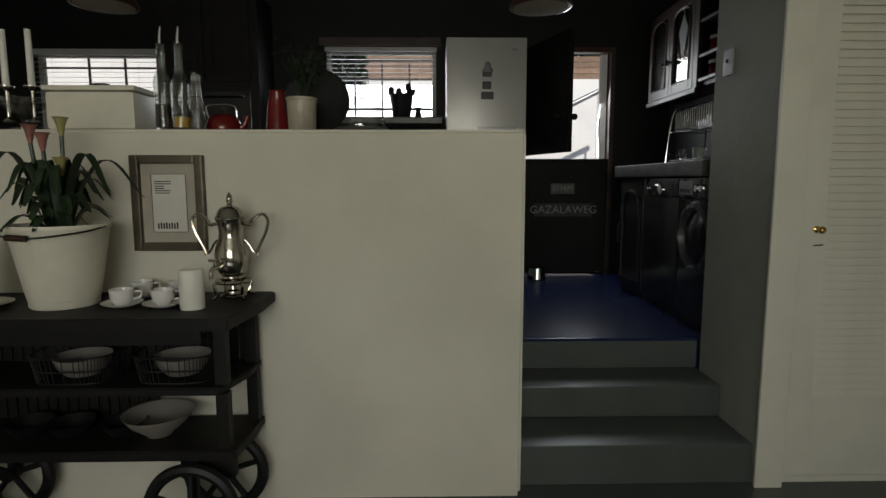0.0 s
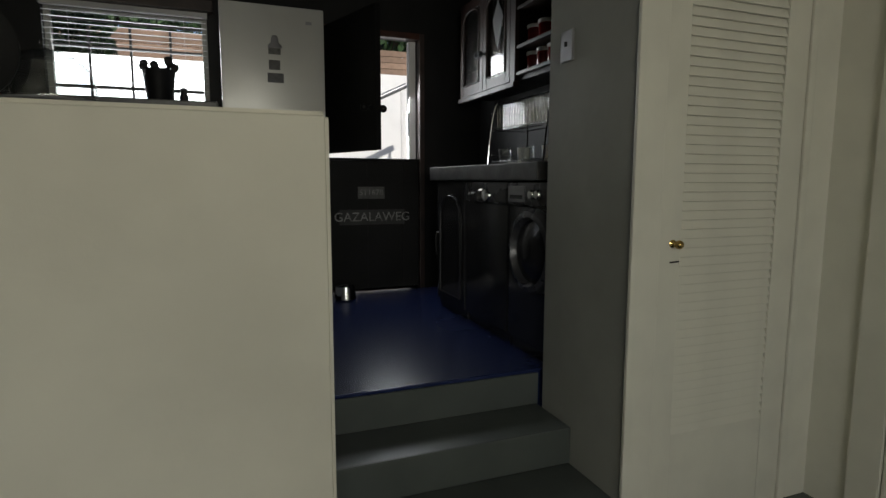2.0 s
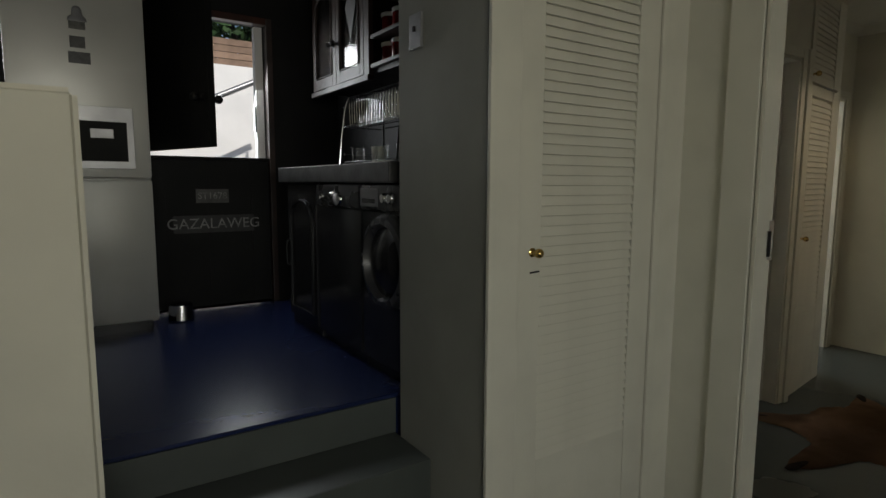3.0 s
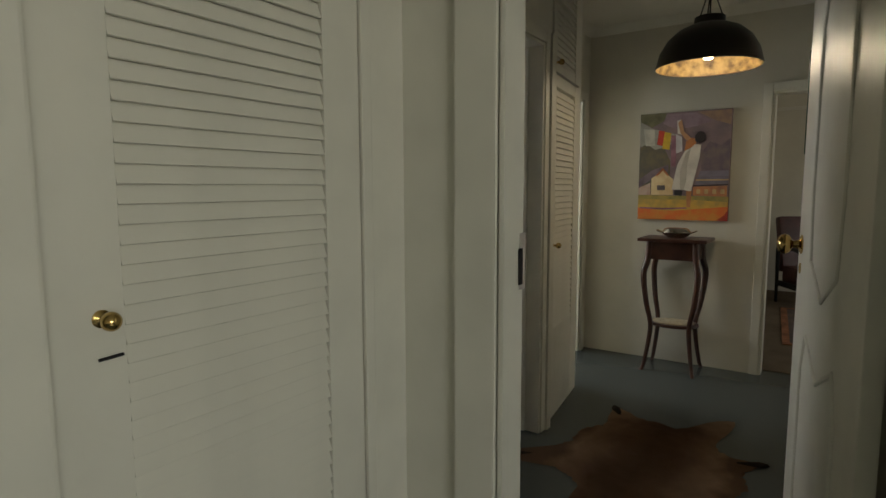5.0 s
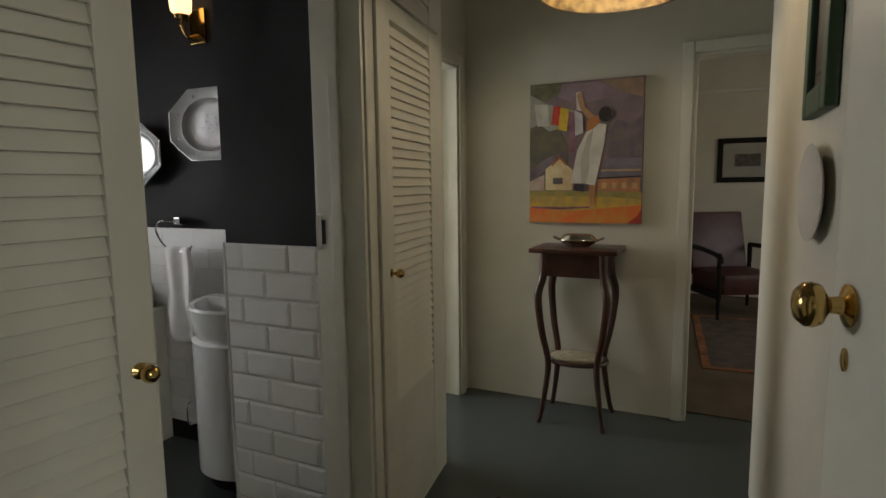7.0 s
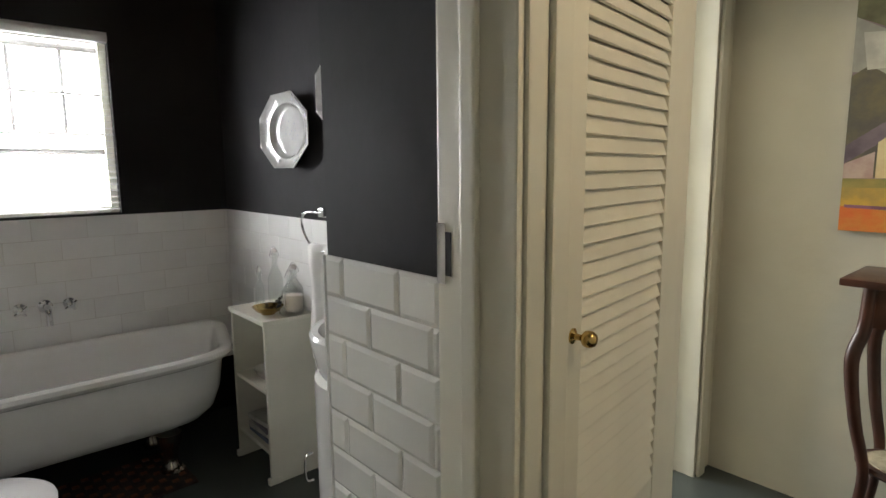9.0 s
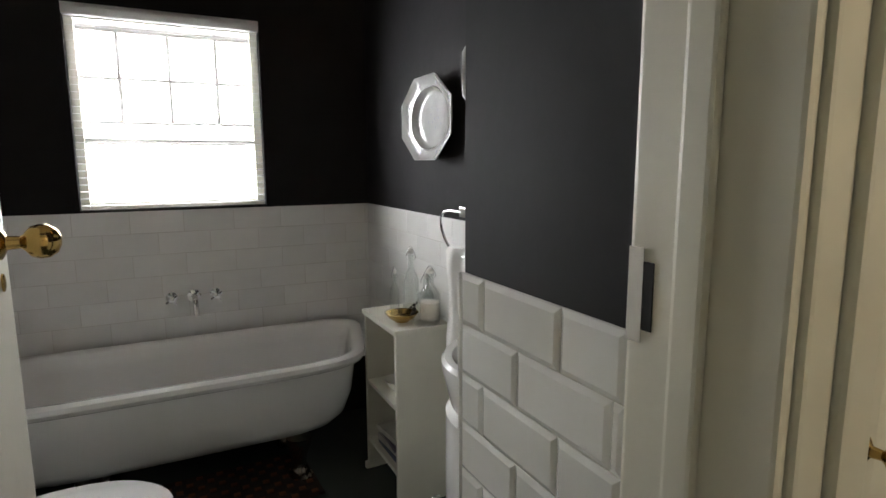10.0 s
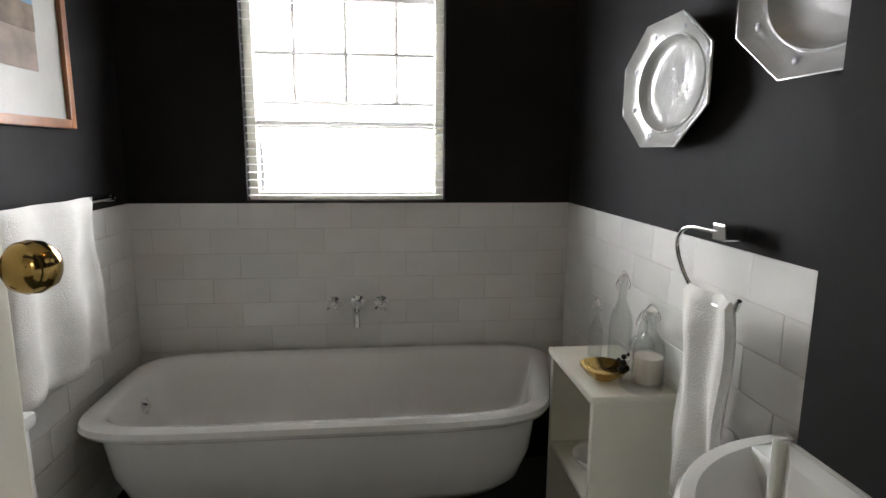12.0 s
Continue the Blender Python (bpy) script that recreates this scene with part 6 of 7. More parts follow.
for x in (0.03, 0.395):
    d = part("door", box_bm(x, x + 0.335, 0.0, 0.018, 1.62, 2.26, 0.004), M_DARKWOOD, ck)
    part("panel", box_bm(x + 0.05, x + 0.285, -0.006, -0.0005, 1.70, 2.18, 0.005), M_DARKWOOD, d)
ov = part("oven_door", box_bm(0.03, 0.73, -0.006, 0.018, 0.95, 1.55, 0.006), M_BLACKPL, ck, "black glass oven door")
part("oven_handle", tube_bm([(0.08, -0.035, 1.50), (0.68, -0.035, 1.50)], 0.008, 8), M_CHROME, ov)
for x in (0.08, 0.68):
    part("handle_post", tube_bm([(x, -0.035, 1.50), (x, -0.005, 1.50)], 0.006, 8), M_CHROME, ov)

# small pendant shades over the half wall
for x in (-1.56, 0.378):
    p = thing("shade_lamp", "unlit pale pendant shade over the half wall", "pendant lamp", "pendants over the half wall", m=pose(x, 2.30, 2.115))
    part("shade", lathe_bm([(0.125, 0.0), (0.14, 0.004), (0.14, 0.012), (0.11, 0.06), (0.05, 0.11), (0.03, 0.12), (0, 0.122)], 36), M_REDWOOD, p, "dark wooden shade", True)
    part("diffuser", lathe_bm([(0, -0.012), (0.08, -0.008), (0.123, 0.001), (0, 0.002)], 36), mat("beige_lining", (0.42, 0.36, 0.29), 0.7), p, "pale underside", True)
    part("cord", tube_bm([(0, 0, 0.12), (0, 0, 2.92 - 2.115)], 0.003, 6), M_IRON, p)

# light switch on the pier
ls = thing("light_switch", "steel light switch plate on the grey pier", "light switch", m=pose(1.3115, 2.41, 1.905))
part("plate", box_bm(-0.012, 0, -0.04, 0.04, -0.06, 0.06, 0.003), M_GREYMET, ls)
part("toggle", box_bm(-0.02, -0.0125, -0.006, 0.006, -0.002, 0.016, 0.002), M_IRON, ls)


# ================= on the half wall =================
HW = 1.5495
bb = thing("bread_bin", "cream enamel bread bin with a lid on the half wall", "bread bin", m=pose(-1.463, 2.02, HW))
part("bin", box_bm(-0.172, 0.178, -0.06, 0.13, 0, 0.15, 0.026), M_CREAMPOT, bb, "", True)
part("lid", box_bm(-0.177, 0.184, -0.066, 0.136, 0.151, 0.172, 0.01), M_CREAMPOT, bb, "", True)
part("lid_handle", tube_bm(bez([(-0.04, 0.03, 0.171), (-0.03, 0.03, 0.187), (0.03, 0.03, 0.187), (0.04, 0.03, 0.171)], 5), 0.005, 8), M_IRON, bb, "", True)

M_VINEGAR = mat("dark_vinegar", (0.015, 0.008, 0.006), 0.1)
M_OIL = mat("golden_oil", (0.42, 0.26, 0.02), 0.1, 0.05, 5, 0.0)
for x, fill, lab in ((-1.185, M_VINEGAR, "glass bottle of dark vinegar with a metal pourer"), (-1.115, M_OIL, "glass bottle of golden oil with a metal pourer")):
    b = thing("oil_bottle", lab, "bottle", "oil and vinegar bottles", m=pose(x, 1.99, HW))
    part("glass", lathe_bm([(0, 0), (0.03, 0), (0.034, 0.006), (0.034, 0.185), (0.030, 0.205), (0.021, 0.220), (0.018, 0.232), (0.016, 0.315), (0.019, 0.318), (0.019, 0.335), (0.0135, 0.335), (0.0145, 0.232), (0.026, 0.203), (0.031, 0.185), (0.031, 0.008), (0, 0.006)], 24), M_GLASS, b, "", True)
    part("content", lathe_bm([(0, 0.007), (0.0305, 0.009), (0.0305, 0.10 if fill is M_VINEGAR else 0.05), (0, 0.10 if fill is M_VINEGAR else 0.05)], 24), fill, b, "", True)
    part("pourer", tube_bm(bez([(0, 0, 0.335), (0, 0, 0.36), (0.003, 0, 0.385), (0.004, 0, 0.40)], 4), 0.005, 8, radii=[0.007 - 0.0003 * i for i in range(13)]), M_CHROME, b, "metal pourer", True)
tagged(part("carafe", lathe_bm([(0, 0), (0.03, 0), (0.033, 0.006), (0.031, 0.06), (0.018, 0.17), (0.017, 0.21), (0.02, 0.225), (0.017, 0.225), (0.0145, 0.20), (0.027, 0.06), (0.029, 0.008), (0, 0.006)], 24, (-1.062, 2.01, HW)), M_GLASS, smooth=True), "clear glass carafe on the half wall", "carafe")

tp = thing("red_teapot", "red enamel kettle with a looped wire handle", "kettle", m=pose(-1.045, 2.26, 1.5455))
part("body", lathe_bm([(0, 0), (0.065, 0), (0.075, 0.01), (0.078, 0.04), (0.068, 0.075), (0.04, 0.095), (0, 0.10)], 32), M_RED, tp, "", True)
part("knob", lathe_bm([(0, 0.10), (0.008, 0.102), (0.011, 0.112), (0, 0.12)], 14), M_IRON, tp, "", True)
part("spout", tube_bm(bez([(0.06, 0, 0.03), (0.09, 0, 0.05), (0.105, 0, 0.09)], 5), 0.014, 10, radii=[0.018 - 0.0008 * i for i in range(11)]), M_RED, tp, "", True)
part("handle", tube_bm(bez([(-0.06, 0, 0.07), (-0.075, 0, 0.115), (-0.06, 0, 0.135), (0.045, 0, 0.135), (0.06, 0, 0.08)], 6), 0.0035, 8), M_CHROME, tp, "", True)
rv = thing("red_jug", "tall tapering red enamel jug with utensils", "jug", m=pose(-0.845, 2.42, 1.5455))
part("jug", lathe_bm([(0, 0), (0.052, 0), (0.06, 0.01), (0.05, 0.14), (0.034, 0.215), (0.038, 0.225), (0.033, 0.22), (0.045, 0.14), (0.05, 0.012), (0, 0.01)], 28), M_RED, rv, "", True)
part("handle", tube_bm(bez([(0.033, 0, 0.18), (0.075, 0, 0.15), (0.078, 0, 0.09), (0.05, 0, 0.05)], 5), 0.006, 8), M_RED, rv, "", True)
for k in range(3):
    part("utensil", tube_bm([(-0.01 + 0.01 * k, 0, 0.10), (-0.02 + 0.025 * k, 0.01, 0.225)], 0.003, 6), M_CHROME, rv)

fp = thing("plant_pot", "small leafy plant in a pale textured pot", "plant", m=pose(-0.637, 2.0, HW))
part("pot", lathe_bm([(0, 0), (0.05, 0), (0.055, 0.006), (0.059, 0.115), (0.062, 0.118), (0.062, 0.128), (0.055, 0.128), (0.052, 0.10), (0, 0.095)], 32), mat("beige_textured_pot", (0.42, 0.37, 0.29), 0.4, 0.1, 14, 0.8, 26), fp, "", True)


def foliage(parent, rng, count, base, spread, height, size, material, name="leaf"):
    for i in range(count):
        a = rng.uniform(0, 6.28)
        r = spread * math.sqrt(rng.random())
        h = height * rng.uniform(0.5, 1.0)
        tip = Vector((r * math.cos(a), r * math.sin(a), base + h))
        bm = tube_bm(bez([(0.01 * math.cos(a), 0.01 * math.sin(a), base), (tip.x * 0.5, tip.y * 0.5, base + h * 0.6), tip], 3), 0.0014, 5)
        q = Euler((rng.uniform(-0.9, 0.9), rng.uniform(-0.9, 0.9), a)).to_matrix()
        for k in range(5):
            c = tip + Vector((rng.uniform(-1, 1), rng.uniform(-1, 1), rng.uniform(-1, 0.6))) * size * 1.6
            vs = [bm.verts.new(c + q @ Vector(u) * size) for u in ((-0.5, 0, 0), (0, -0.42, 0.1), (0.6, 0, 0.0), (0, 0.42, 0.1))]
            bm.faces.new(vs)
        part(name, bm, material, parent)


foliage(fp, random.Random(5), 22, 0.10, 0.085, 0.24, 0.028, M_LEAF)
tagged(part("round_tray", lathe_bm([(0, 0), (0.125, 0), (0.138, 0.006), (0.14, 0.016), (0.132, 0.012), (0, 0.006)], 40), M_BLACKWALL, smooth=True, m=pose(-0.605, 2.16, 1.5455 + 0.139, 82, 0, 0) @ pose(0, 0, 0)), "black round tray leaning behind the plant pot", "tray")
gd = thing("glass_cloche", "clear glass dome on a low metal cake stand", "cake dome", m=pose(-0.44, 2.27, 1.5455))
part("stand", lathe_bm([(0, 0), (0.09, 0), (0.10, 0.004), (0.125, 0.028), (0.132, 0.030), (0.128, 0.036), (0, 0.036)], 40), M_GREYMET, gd, "", True)
part("dome", lathe_bm([(0.116, 0.037), (0.116, 0.07), (0.108, 0.115), (0.08, 0.152), (0.03, 0.172), (0, 0.174), (0, 0.171), (0.029, 0.169), (0.078, 0.149), (0.1055, 0.113), (0.1132, 0.07), (0.1132, 0.037)], 40), M_GLASS, gd, "", True)
part("knob", lathe_bm([(0, 0.174), (0.006, 0.175), (0.014, 0.186), (0.010, 0.198), (0, 0.2)], 16), M_GLASS, gd, "glass knob", True)
uc = thing("utensil_crock", "dark crock full of dark kitchen utensils", "utensil holder", m=pose(-0.365, 4.53, 1.8725))
part("crock", lathe_bm([(0, 0), (0.072, 0), (0.076, 0.008), (0.098, 0.185), (0.103, 0.195), (0.095, 0.192), (0.070, 0.014), (0, 0.012)], 32), M_IRON, uc, "", True)
rng = random.Random(8)
for k in range(7):
    a = k * 0.9
    top = Vector((0.095 * math.cos(a), 0.06 * math.sin(a), 0.205 + 0.045 * rng.random()))
    bm = tube_bm([(0.03 * math.cos(a), 0.03 * math.sin(a), 0.03), top], 0.007, 6)
    lathe_bm([(0, -0.032), (0.018, -0.02), (0.027, 0.0), (0.02, 0.02), (0, 0.028)], 10, top, sy=0.4, bm=bm)
    part("utensil", bm, M_IRON, uc, "", True)
tagged(part("pepper_mill", lathe_bm([(0, 0), (0.026, 0), (0.028, 0.035), (0.018, 0.06), (0.024, 0.085), (0, 0.095)], 16, (-0.225, 4.53, 1.8725)), M_IRON, smooth=True), "small dark pepper mill beside the crock", "mill")

cs = thing("candelabra", "silver two-armed candle holder with white candles", "candle holder", m=pose(-1.745, 2.0, HW))
part("bowl", lathe_bm([(0, 0.0), (0.05, 0), (0.05, 0.006), (0.014, 0.014), (0.012, 0.04), (0.05, 0.07), (0.11, 0.12), (0.107, 0.122), (0.045, 0.075), (0, 0.06)], 36), M_GLASS, cs, "glass bowl", True)
for x, h in ((-0.045, 0.22), (0.055, 0.22)):
    part("arm", lathe_bm([(0, 0), (0.025, 0), (0.02, 0.008), (0.006, 0.02), (0.006, 0.12), (0.03, 0.135), (0.03, 0.14), (0, 0.14)], 18, (x, -0.02, 0.03)), M_SILVER, cs, "", True)
    part("candle", lathe_bm([(0, 0.171), (0.0125, 0.171), (0.0115, 0.385), (0, 0.387)], 16, (x, -0.02, 0)), M_WAX, cs, "tall white candle", True)

# framed verse on the half wall
def verse(t, iw, ih, h):
    rng = random.Random(2)
    z = h - ih - 0.03
    for k in range(6):
        part("writing_line", box_bm(-iw + 0.012, -iw + 0.012 + rng.uniform(0.035, 0.065), -0.0122, -0.0107, z, z + 0.0035), M_IRON, t)
        z -= 0.009
    for k in range(8):
        part("small_silhouette", box_bm(-iw + 0.016 + k * 0.0105, -iw + 0.022 + k * 0.0105, -0.0122, -0.0107, ih + 0.012, ih + 0.034 + 0.003 * (k % 2)), M_IRON, t)
    for b in ((-iw - 0.002, -iw, ih, h - ih), (iw, iw + 0.002, ih, h - ih)):
        part("rule", box_bm(b[0], b[1], -0.0122, -0.0107, b[2], b[3]), M_IRON, t)
    for zz in (ih - 0.002, h - ih):
        part("rule", box_bm(-iw, iw, -0.0122, -0.0107, zz, zz + 0.002), M_IRON, t)


framed_picture("framed_verse", "small printed verse in a bronze frame on the half wall", pose(-1.153, 1.934, 1.071), 0.283, 0.377, 0.033, 0.042, mat("bronze_frame", (0.10, 0.082, 0.055), 0.4, 0.15, 12, 0.1, 40, metal=0.4), M_PAPER, mat("stone_mount", (0.42, 0.38, 0.31), 0.8, 0.05, 10), 0.03, extra=verse)

# ================= trolley =================
# Pale crockery with the shade below the trolley top put into its colour.
M_SHADED_WARE = mat("shaded_pale_stoneware", (0.22, 0.20, 0.175), 0.6, 0.06, 8, 0.05, 40)
TX0, TX1, TY0, TY1 = -2.0, -0.748, 1.405, 1.915
tr = thing("serving_trolley", "black wooden serving trolley with shelves and iron wheels", "trolley", m=pose(TX1, TY1, 0))
L = TX1 - TX0


def plank_top(z0, z1, cut, nm, depth=0.51, inset=0.0):
    bm = bmesh.new()
    pts = [(-L, 0), (-inset, 0), (-inset, -0.4 * depth), (-inset - cut, -depth), (-L, -depth)]
    lo = [bm.verts.new((x, y, z0)) for x, y in pts]
    hi = [bm.verts.new((x, y, z1)) for x, y in pts]
    bm.faces.new(lo[::-1])
    bm.faces.new(hi)
    for i in range(5):
        bm.faces.new((lo[i], lo[(i + 1) % 5], hi[(i + 1) % 5], hi[i]))
    bmesh.ops.bevel(bm, geom=bm.edges[:], offset=0.005, segments=2, affect='EDGES')
    part(nm, bm, M_DARKWOOD, tr)


plank_top(0.862, 0.905, 0.03, "tabletop", 0.455)
plank_top(0.595, 0.625, 0.05, "middle_shelf", 0.33, 0.066)
plank_top(0.345, 0.385, 0.015, "lower_shelf", 0.315, 0.062)
x = -L + 0.08
while x < -0.14:
    part("slat_and_shade_strip", box_bm(x, x + 0.034, -0.020, -0.008, 0.628, 0.860, 0.002), M_DARKWOOD, tr)
    # Lower tier: added dark strips in place of the shadow on the wall.
    if x < -0.50:
        part("slat_and_shade_strip", box_bm(x, x + 0.034, -0.020, -0.008, 0.387, 0.594, 0.002), M_DARKWOOD, tr)
    x += 0.041
for x, y in ((-0.09, -0.035), (-0.118, -0.285), (-L + 0.05, -0.035), (-L + 0.05, -0.285)):
    part("post", box_bm(x - 0.022, x + 0.022, y - 0.022, y + 0.022, 0.626, 0.861, 0.004), M_DARKWOOD, tr)
    part("post", box_bm(x - 0.022, x + 0.022, y - 0.022, y + 0.022, 0.386, 0.594, 0.004), M_DARKWOOD, tr)
part("apron", box_bm(-L + 0.08, -0.145, -0.40, -0.384, 0.80, 0.861, 0.003), M_DARKWOOD, tr)
part("axle", box_bm(-0.30, -0.10, -0.26, -0.22, 0.25, 0.344, 0.006), M_DARKWOOD, tr)
for wx, wy in ((-0.237, -0.33), (-0.21, -0.06), (-L + 0.18, -0.33), (-L + 0.18, -0.06)):
    R = 0.15
    ringp = [(R * math.cos(2 * math.pi * k / 40), 0, R * math.sin(2 * math.pi * k / 40)) for k in range(40)]
    wh = part("wheel", tube_bm(ringp, 0.023, 8, closed=True), M_IRON, tr, "spoked iron wheel", True, pose(wx, wy, R + 0.023))
    for k in range(5):
        a = 2 * math.pi * k / 5 + 0.3
        part("spoke", tube_bm([(0.02 * math.cos(a), 0, 0.02 * math.sin(a)), (0.14 * math.cos(a), 0, 0.14 * math.sin(a))], 0.012, 8), M_IRON, wh, "", True)
    part("hub", tube_bm([(0, -0.03, 0), (0, 0.03, 0)], 0.028, 14), M_IRON, wh)
    part("fork", box_bm(wx - 0.02, wx + 0.02, wy + 0.031, wy + 0.041, 0.16, 0.344, 0.003), M_IRON, tr)

TT = 0.9055
# bucket planter
pb = thing("planter_bucket", "arum lilies in a cream enamel bucket with a bail handle", "plant", m=pose(-1.435, 1.685, TT))
part("bucket", lathe_bm([(0, 0), (0.105, 0), (0.11, 0.006), (0.11, 0.028), (0.113, 0.03), (0.155, 0.27), (0.159, 0.275), (0.162, 0.282), (0.160, 0.292), (0.152, 0.29), (0.148, 0.26), (0, 0.235)], 44), M_CREAMPOT, pb, "", True)
part("bail_handle", tube_bm(bez([(-0.16, 0, 0.282), (-0.14, -0.11, 0.265), (0, -0.172, 0.255), (0.14, -0.11, 0.27), (0.16, 0, 0.282)], 8), 0.0035, 8), M_IRON, pb, "dark wire handle", True)
part("grip", tube_bm([(-0.07, -0.162, 0.258), (0.0, -0.173, 0.255)], 0.011, 10), M_REDWOOD, pb, "wooden grip", True)
part("soil", lathe_bm([(0, 0.268), (0.148, 0.263), (0, 0.258)], 30), M_DARKWOOD, pb)


def blade(p0, p1, p2, w, material, nm):
    """A long arched leaf along a curve, widest in the middle."""
    C = bez([p0, p1, p2], 7)
    bm = bmesh.new()
    rows = []
    for i, c in enumerate(C):
        f = i / (len(C) - 1)
        d = (C[min(i + 1, len(C) - 1)] - C[max(i - 1, 0)]).normalized()
        s = d.cross(Vector((0, 0, 1)))
        s = s.normalized() if s.length > 1e-4 else Vector((1, 0, 0))
        n = s.cross(d)
        ww = w * (math.sin(math.pi * min(1, f * 0.86 + 0.08)) ** 0.8)
        rows.append([bm.verts.new(c - s * ww + n * ww * 0.25), bm.verts.new(c), bm.verts.new(c + s * ww + n * ww * 0.25)])
    for a, b in zip(rows, rows[1:]):
        for k in range(2):
            bm.faces.new((a[k], a[k + 1], b[k + 1], b[k]))
    return part(nm, bm, material, pb, "", True)


rng = random.Random(21)
for k in range(46):
    a = rng.uniform(0, 6.28)
    r = rng.uniform(0.07, 0.19)
    h = rng.uniform(0.05, 0.24)
    blade((0.03 * math.cos(a), 0.03 * math.sin(a), 0.245), (0.6 * r * math.cos(a), 0.6 * r * math.sin(a), 0.27 + h), (1.05 * r * math.cos(a), min(0.25, 1.05 * r * math.sin(a)), 0.24 + h * 0.75), rng.uniform(0.012, 0.022), M_LEAF, "leaf")
for a, r, h in ((0.05, 0.27, 0.24), (3.0, 0.28, 0.27), (-0.4, 0.24, 0.26), (2.6, 0.30, 0.18)):
    blade((0, 0, 0.25), (0.6 * r * math.cos(a), 0.6 * r * math.sin(a), 0.27 + h), (1.1 * r * math.cos(a), 1.1 * r * math.sin(a), 0.25 + h * 0.55), 0.017, M_LEAF, "leaf")
M_SPATHE = mat("dusky_pink_flower", (0.28, 0.11, 0.09), 0.5, 0.1, 12)
M_SPATHE2 = mat("greenish_flower", (0.30, 0.27, 0.10), 0.5, 0.1, 12)
for x, y, h, mm in ((-0.09, 0.02, 0.575, M_SPATHE), (-0.035, 0.0, 0.545, M_SPATHE), (0.02, 0.02, 0.60, M_SPATHE2), (0.035, -0.02, 0.46, M_SPATHE2)):
    part("stem", tube_bm(bez([(x * 0.3, y, 0.245), (x * 0.7, y, 0.33), (x, y, h)], 4), 0.007, 8), M_LEAF, pb, "", True)
    part("flower", lathe_bm([(0.006, 0), (0.011, 0.018), (0.015, 0.04), (0.023, 0.062), (0.028, 0.064), (0.020, 0.058), (0.012, 0.04), (0.007, 0.02)], 16, (x, y, h)), mm, pb, "funnel-shaped flower", True)

# samovar urn
ur = thing("silver_urn", "tarnished silver coffee urn with scrolled handles on a burner stand", "urn", m=pose(-0.867, 1.78, TT))
part("stand_ring", lathe_bm([(0.046, 0.060), (0.062, 0.060), (0.066, 0.066), (0.062, 0.074), (0.046, 0.074)], 36), M_SILVER, ur, "", True)
part("base_ring", tube_bm([(0.044 * math.cos(k * math.pi / 12), 0.044 * math.sin(k * math.pi / 12), 0.012) for k in range(24)], 0.005, 8, closed=True), M_SILVER, ur, "", True)
part("burner", lathe_bm([(0, 0.004), (0.026, 0.004), (0.030, 0.012), (0.026, 0.03), (0.012, 0.036), (0.010, 0.048), (0, 0.05)], 24), M_SILVER, ur, "", True)
for k in range(4):
    a = math.pi / 4 + k * math.pi / 2
    part("leg", tube_bm(bez([(q * math.cos(a), q * math.sin(a), z) for q, z in ((0.056, 0.066), (0.074, 0.060), (0.068, 0.035), (0.064, 0.018), (0.082, 0.006))], 4), 0.006, 8), M_SILVER, ur, "", True)
part("body", lathe_bm([(0.03, 0.072), (0.040, 0.080), (0.038, 0.088), (0.052, 0.105), (0.061, 0.135), (0.062, 0.165), (0.055, 0.200), (0.045, 0.230), (0.0425, 0.250), (0.046, 0.280), (0.051, 0.296), (0.054, 0.300), (0.054, 0.307)], 40), M_SILVER, ur, "", True)
part("lid", lathe_bm([(0.053, 0.308), (0.048, 0.316), (0.042, 0.332), (0.030, 0.345), (0.012, 0.350), (0.008, 0.356), (0.013, 0.366), (0.009, 0.376), (0.011, 0.384), (0.005, 0.393), (0, 0.402)], 30), M_SILVER, ur, "", True)
for sx in (-1, 1):
    part("handle", tube_bm(bez([(sx * q, 0, z) for q, z in ((0.048, 0.283), (0.074, 0.279), (0.084, 0.296), (0.104, 0.314), (0.126, 0.318), (0.140, 0.292), (0.130, 0.250), (0.108, 0.205), (0.090, 0.165))], 6), 0.006, 8), M_SILVER, ur, "", True)
    part("handle_brace", tube_bm(bez([(sx * q, 0, z) for q, z in ((0.050, 0.222), (0.066, 0.205), (0.080, 0.180), (0.100, 0.166))], 5), 0.0045, 8), M_SILVER, ur, "", True)
part("tap", tube_bm(bez([(-0.022, -0.050, 0.125), (-0.036, -0.082, 0.128), (-0.042, -0.098, 0.115), (-0.042, -0.100, 0.092)], 4), 0.008, 10), M_SILVER, ur, "", True)
part("tap_key", tube_bm(bez([(-0.036, -0.082, 0.13), (-0.036, -0.084, 0.150), (-0.056, -0.084, 0.156), (-0.016, -0.084, 0.156)], 4), 0.004, 8), M_SILVER, ur)

tagged(part("pillar_candle", lathe_bm([(0, 0), (0.04, 0), (0.041, 0.003), (0.041, 0.132), (0.037, 0.138), (0.03, 0.133), (0, 0.13)], 30, (-0.95, 1.61, TT)), M_WAX, smooth=True), "white pillar candle on the trolley", "candle")
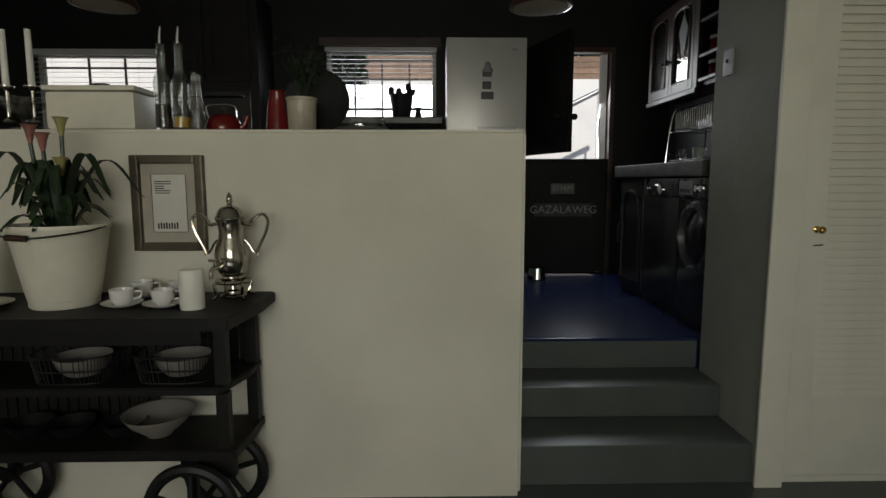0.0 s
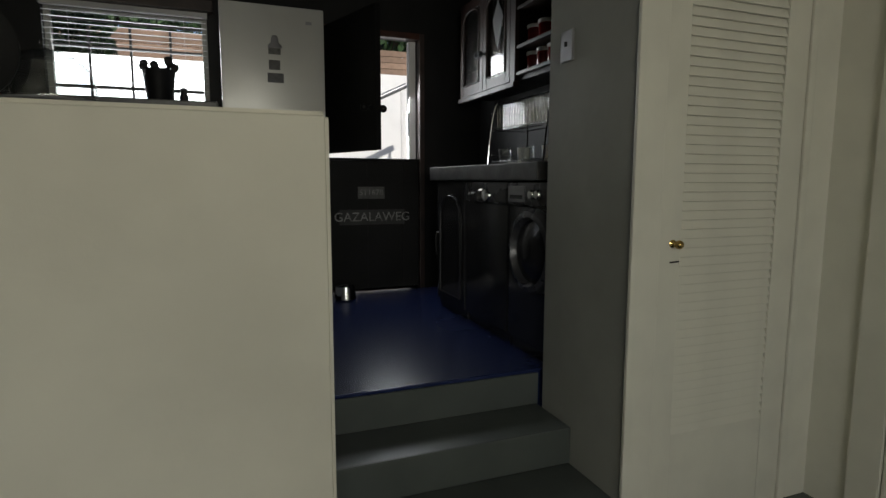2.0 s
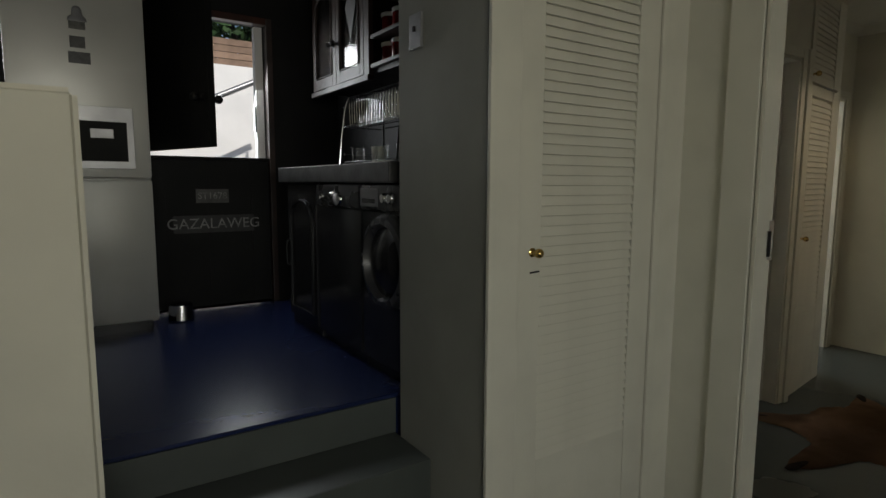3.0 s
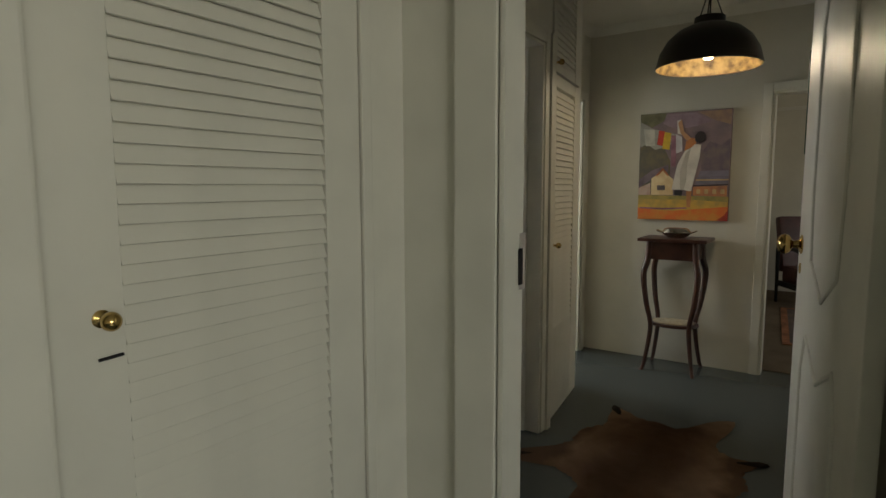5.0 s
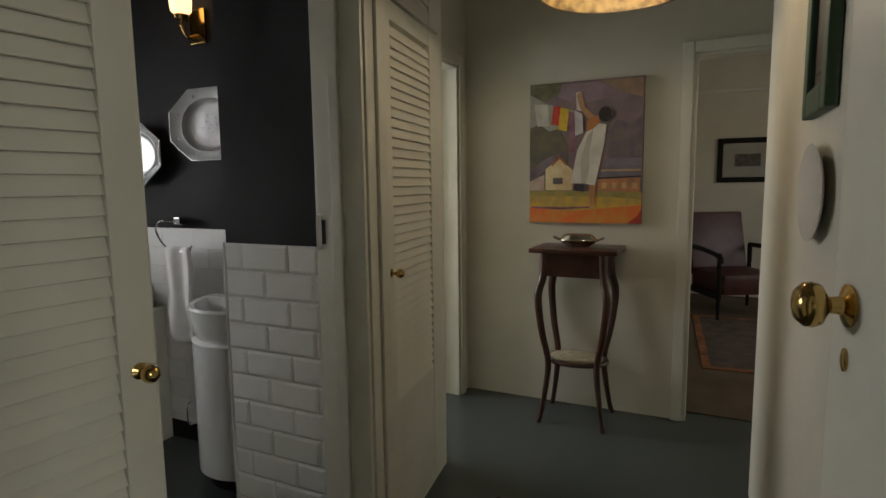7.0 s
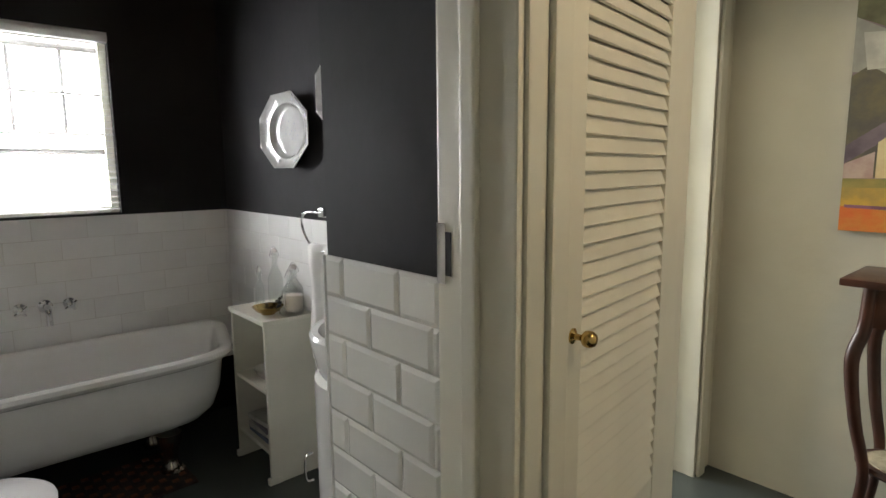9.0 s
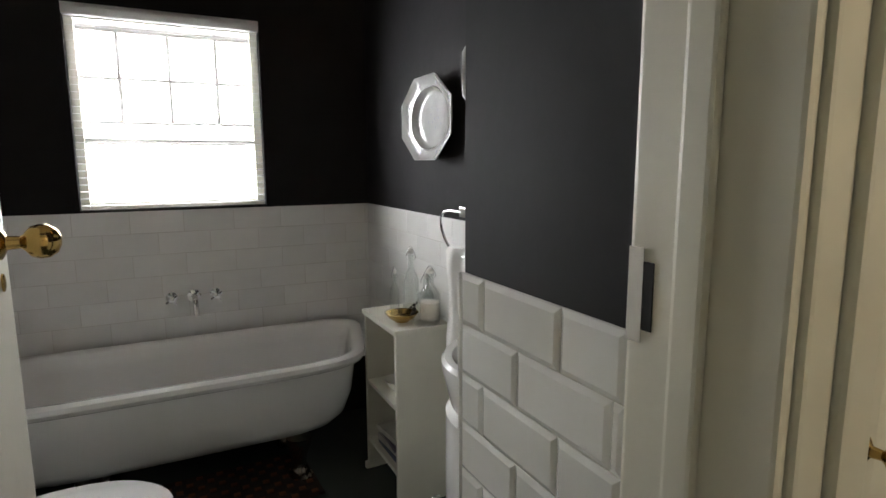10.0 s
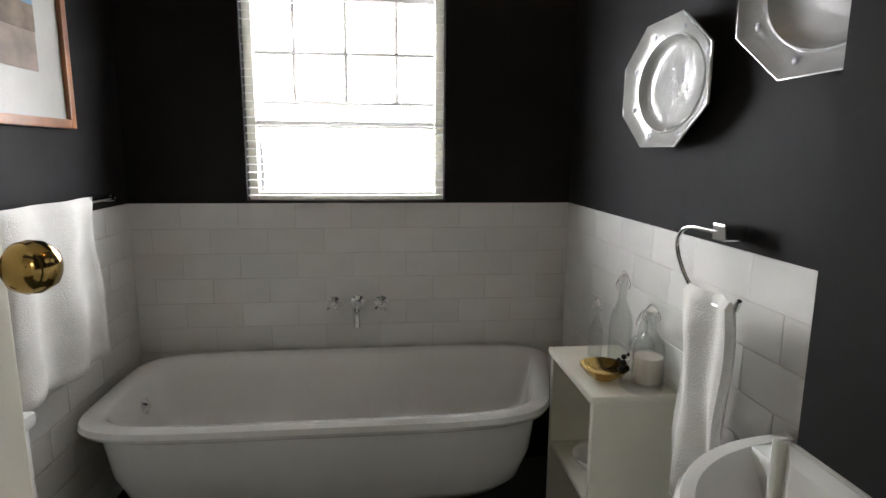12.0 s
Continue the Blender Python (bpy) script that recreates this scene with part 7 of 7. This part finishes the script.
for x, y, sau in ((-1.215, 1.65, True), (-1.067, 1.645, True), (-1.225, 1.81, True), (-1.085, 1.82, False)):
    c = thing("tea_cup", "white china cup on its saucer", "cup", "tea cups on the trolley", m=pose(x, y, TT, 0, 0, 20))
    if sau:
        part("saucer", lathe_bm([(0, 0), (0.035, 0), (0.05, 0.006), (0.068, 0.014), (0.069, 0.016), (0.05, 0.009), (0, 0.005)], 32), M_CERAMIC, c, "", True)
    part("cup", lathe_bm([(0, 0.006), (0.024, 0.006), (0.028, 0.012), (0.037, 0.03), (0.040, 0.062), (0.038, 0.062), (0.034, 0.03), (0.02, 0.012), (0, 0.011)], 30), M_CERAMIC, c, "", True)
    part("cup_handle", tube_bm(bez([(0.038, 0, 0.05), (0.058, 0, 0.052), (0.058, 0, 0.03), (0.035, 0, 0.024)], 5), 0.0035, 8), M_CERAMIC, c, "", True)
tagged(part("serving_bowl", lathe_bm([(0, 0), (0.045, 0), (0.05, 0.008), (0.10, 0.05), (0.125, 0.085), (0.127, 0.089), (0.121, 0.086), (0.095, 0.052), (0.04, 0.014), (0, 0.012)], 44, (-1.16, 1.745, 0.3855)), M_SHADED_WARE, smooth=True), "wide white serving bowl on the lower shelf", "bowl")
# wire baskets on the middle shelf
for x in (-1.05, -1.42):
    bk = thing("wire_basket", "dark wire basket holding a pale dish", "basket", "wire baskets on the trolley", m=pose(x, 1.735, 0.6255))
    for z, s in ((0.004, 0.9), (0.05, 0.95), (0.10, 1.0)):
        part("hoop", tube_bm(bath_ring(0, 0, 0.15 * s, 0.13 * s, z, 40, 3.5), 0.003, 6, closed=True), M_IRON, bk)
    for k in range(60):
        q = bath_ring(0, 0, 0.15, 0.13, 0.0, 60, 3.5)[k]
        part("wire", tube_bm([(q.x * 0.9, q.y * 0.9, 0.004), (q.x, q.y, 0.10)], 0.0017, 5), M_IRON, bk)
    tagged(part("pale_dish", lathe_bm([(0, 0), (0.06, 0), (0.085, 0.03), (0.10, 0.07), (0.096, 0.07), (0.08, 0.03), (0.05, 0.01), (0, 0.008)], 36), M_SHADED_WARE, smooth=True, m=pose(x, 1.735, 0.634)), "pale dish in a wire basket", "dish", "dishes in the baskets")
tagged(part("dark_platter", lathe_bm([(0, 0), (0.08, 0), (0.12, 0.012), (0.125, 0.018), (0.118, 0.014), (0, 0.006)], 36, (-1.72, 1.62, TT)), M_SILVER, smooth=True), "dark metal platter on the trolley", "platter")
tagged(part("white_jug", lathe_bm([(0, 0), (0.055, 0), (0.07, 0.03), (0.075, 0.10), (0.06, 0.17), (0.05, 0.22), (0.055, 0.24), (0.05, 0.238), (0.045, 0.2), (0.065, 0.1), (0, 0.012)], 32, (-1.74, 1.66, TT + 0.0185)), M_CERAMIC, smooth=True), "white jug standing on the dark platter", "jug")
for x in (-1.30, -1.50, -1.66):
    tagged(part("dark_fruit_bowl", lathe_bm([(0, 0), (0.05, 0), (0.085, 0.05), (0.08, 0.05), (0.045, 0.008), (0, 0.006)], 28, (x, 1.76, 0.3855)), M_IRON, smooth=True), "dark metal bowl on the lower trolley shelf", "bowl", "dark bowls")
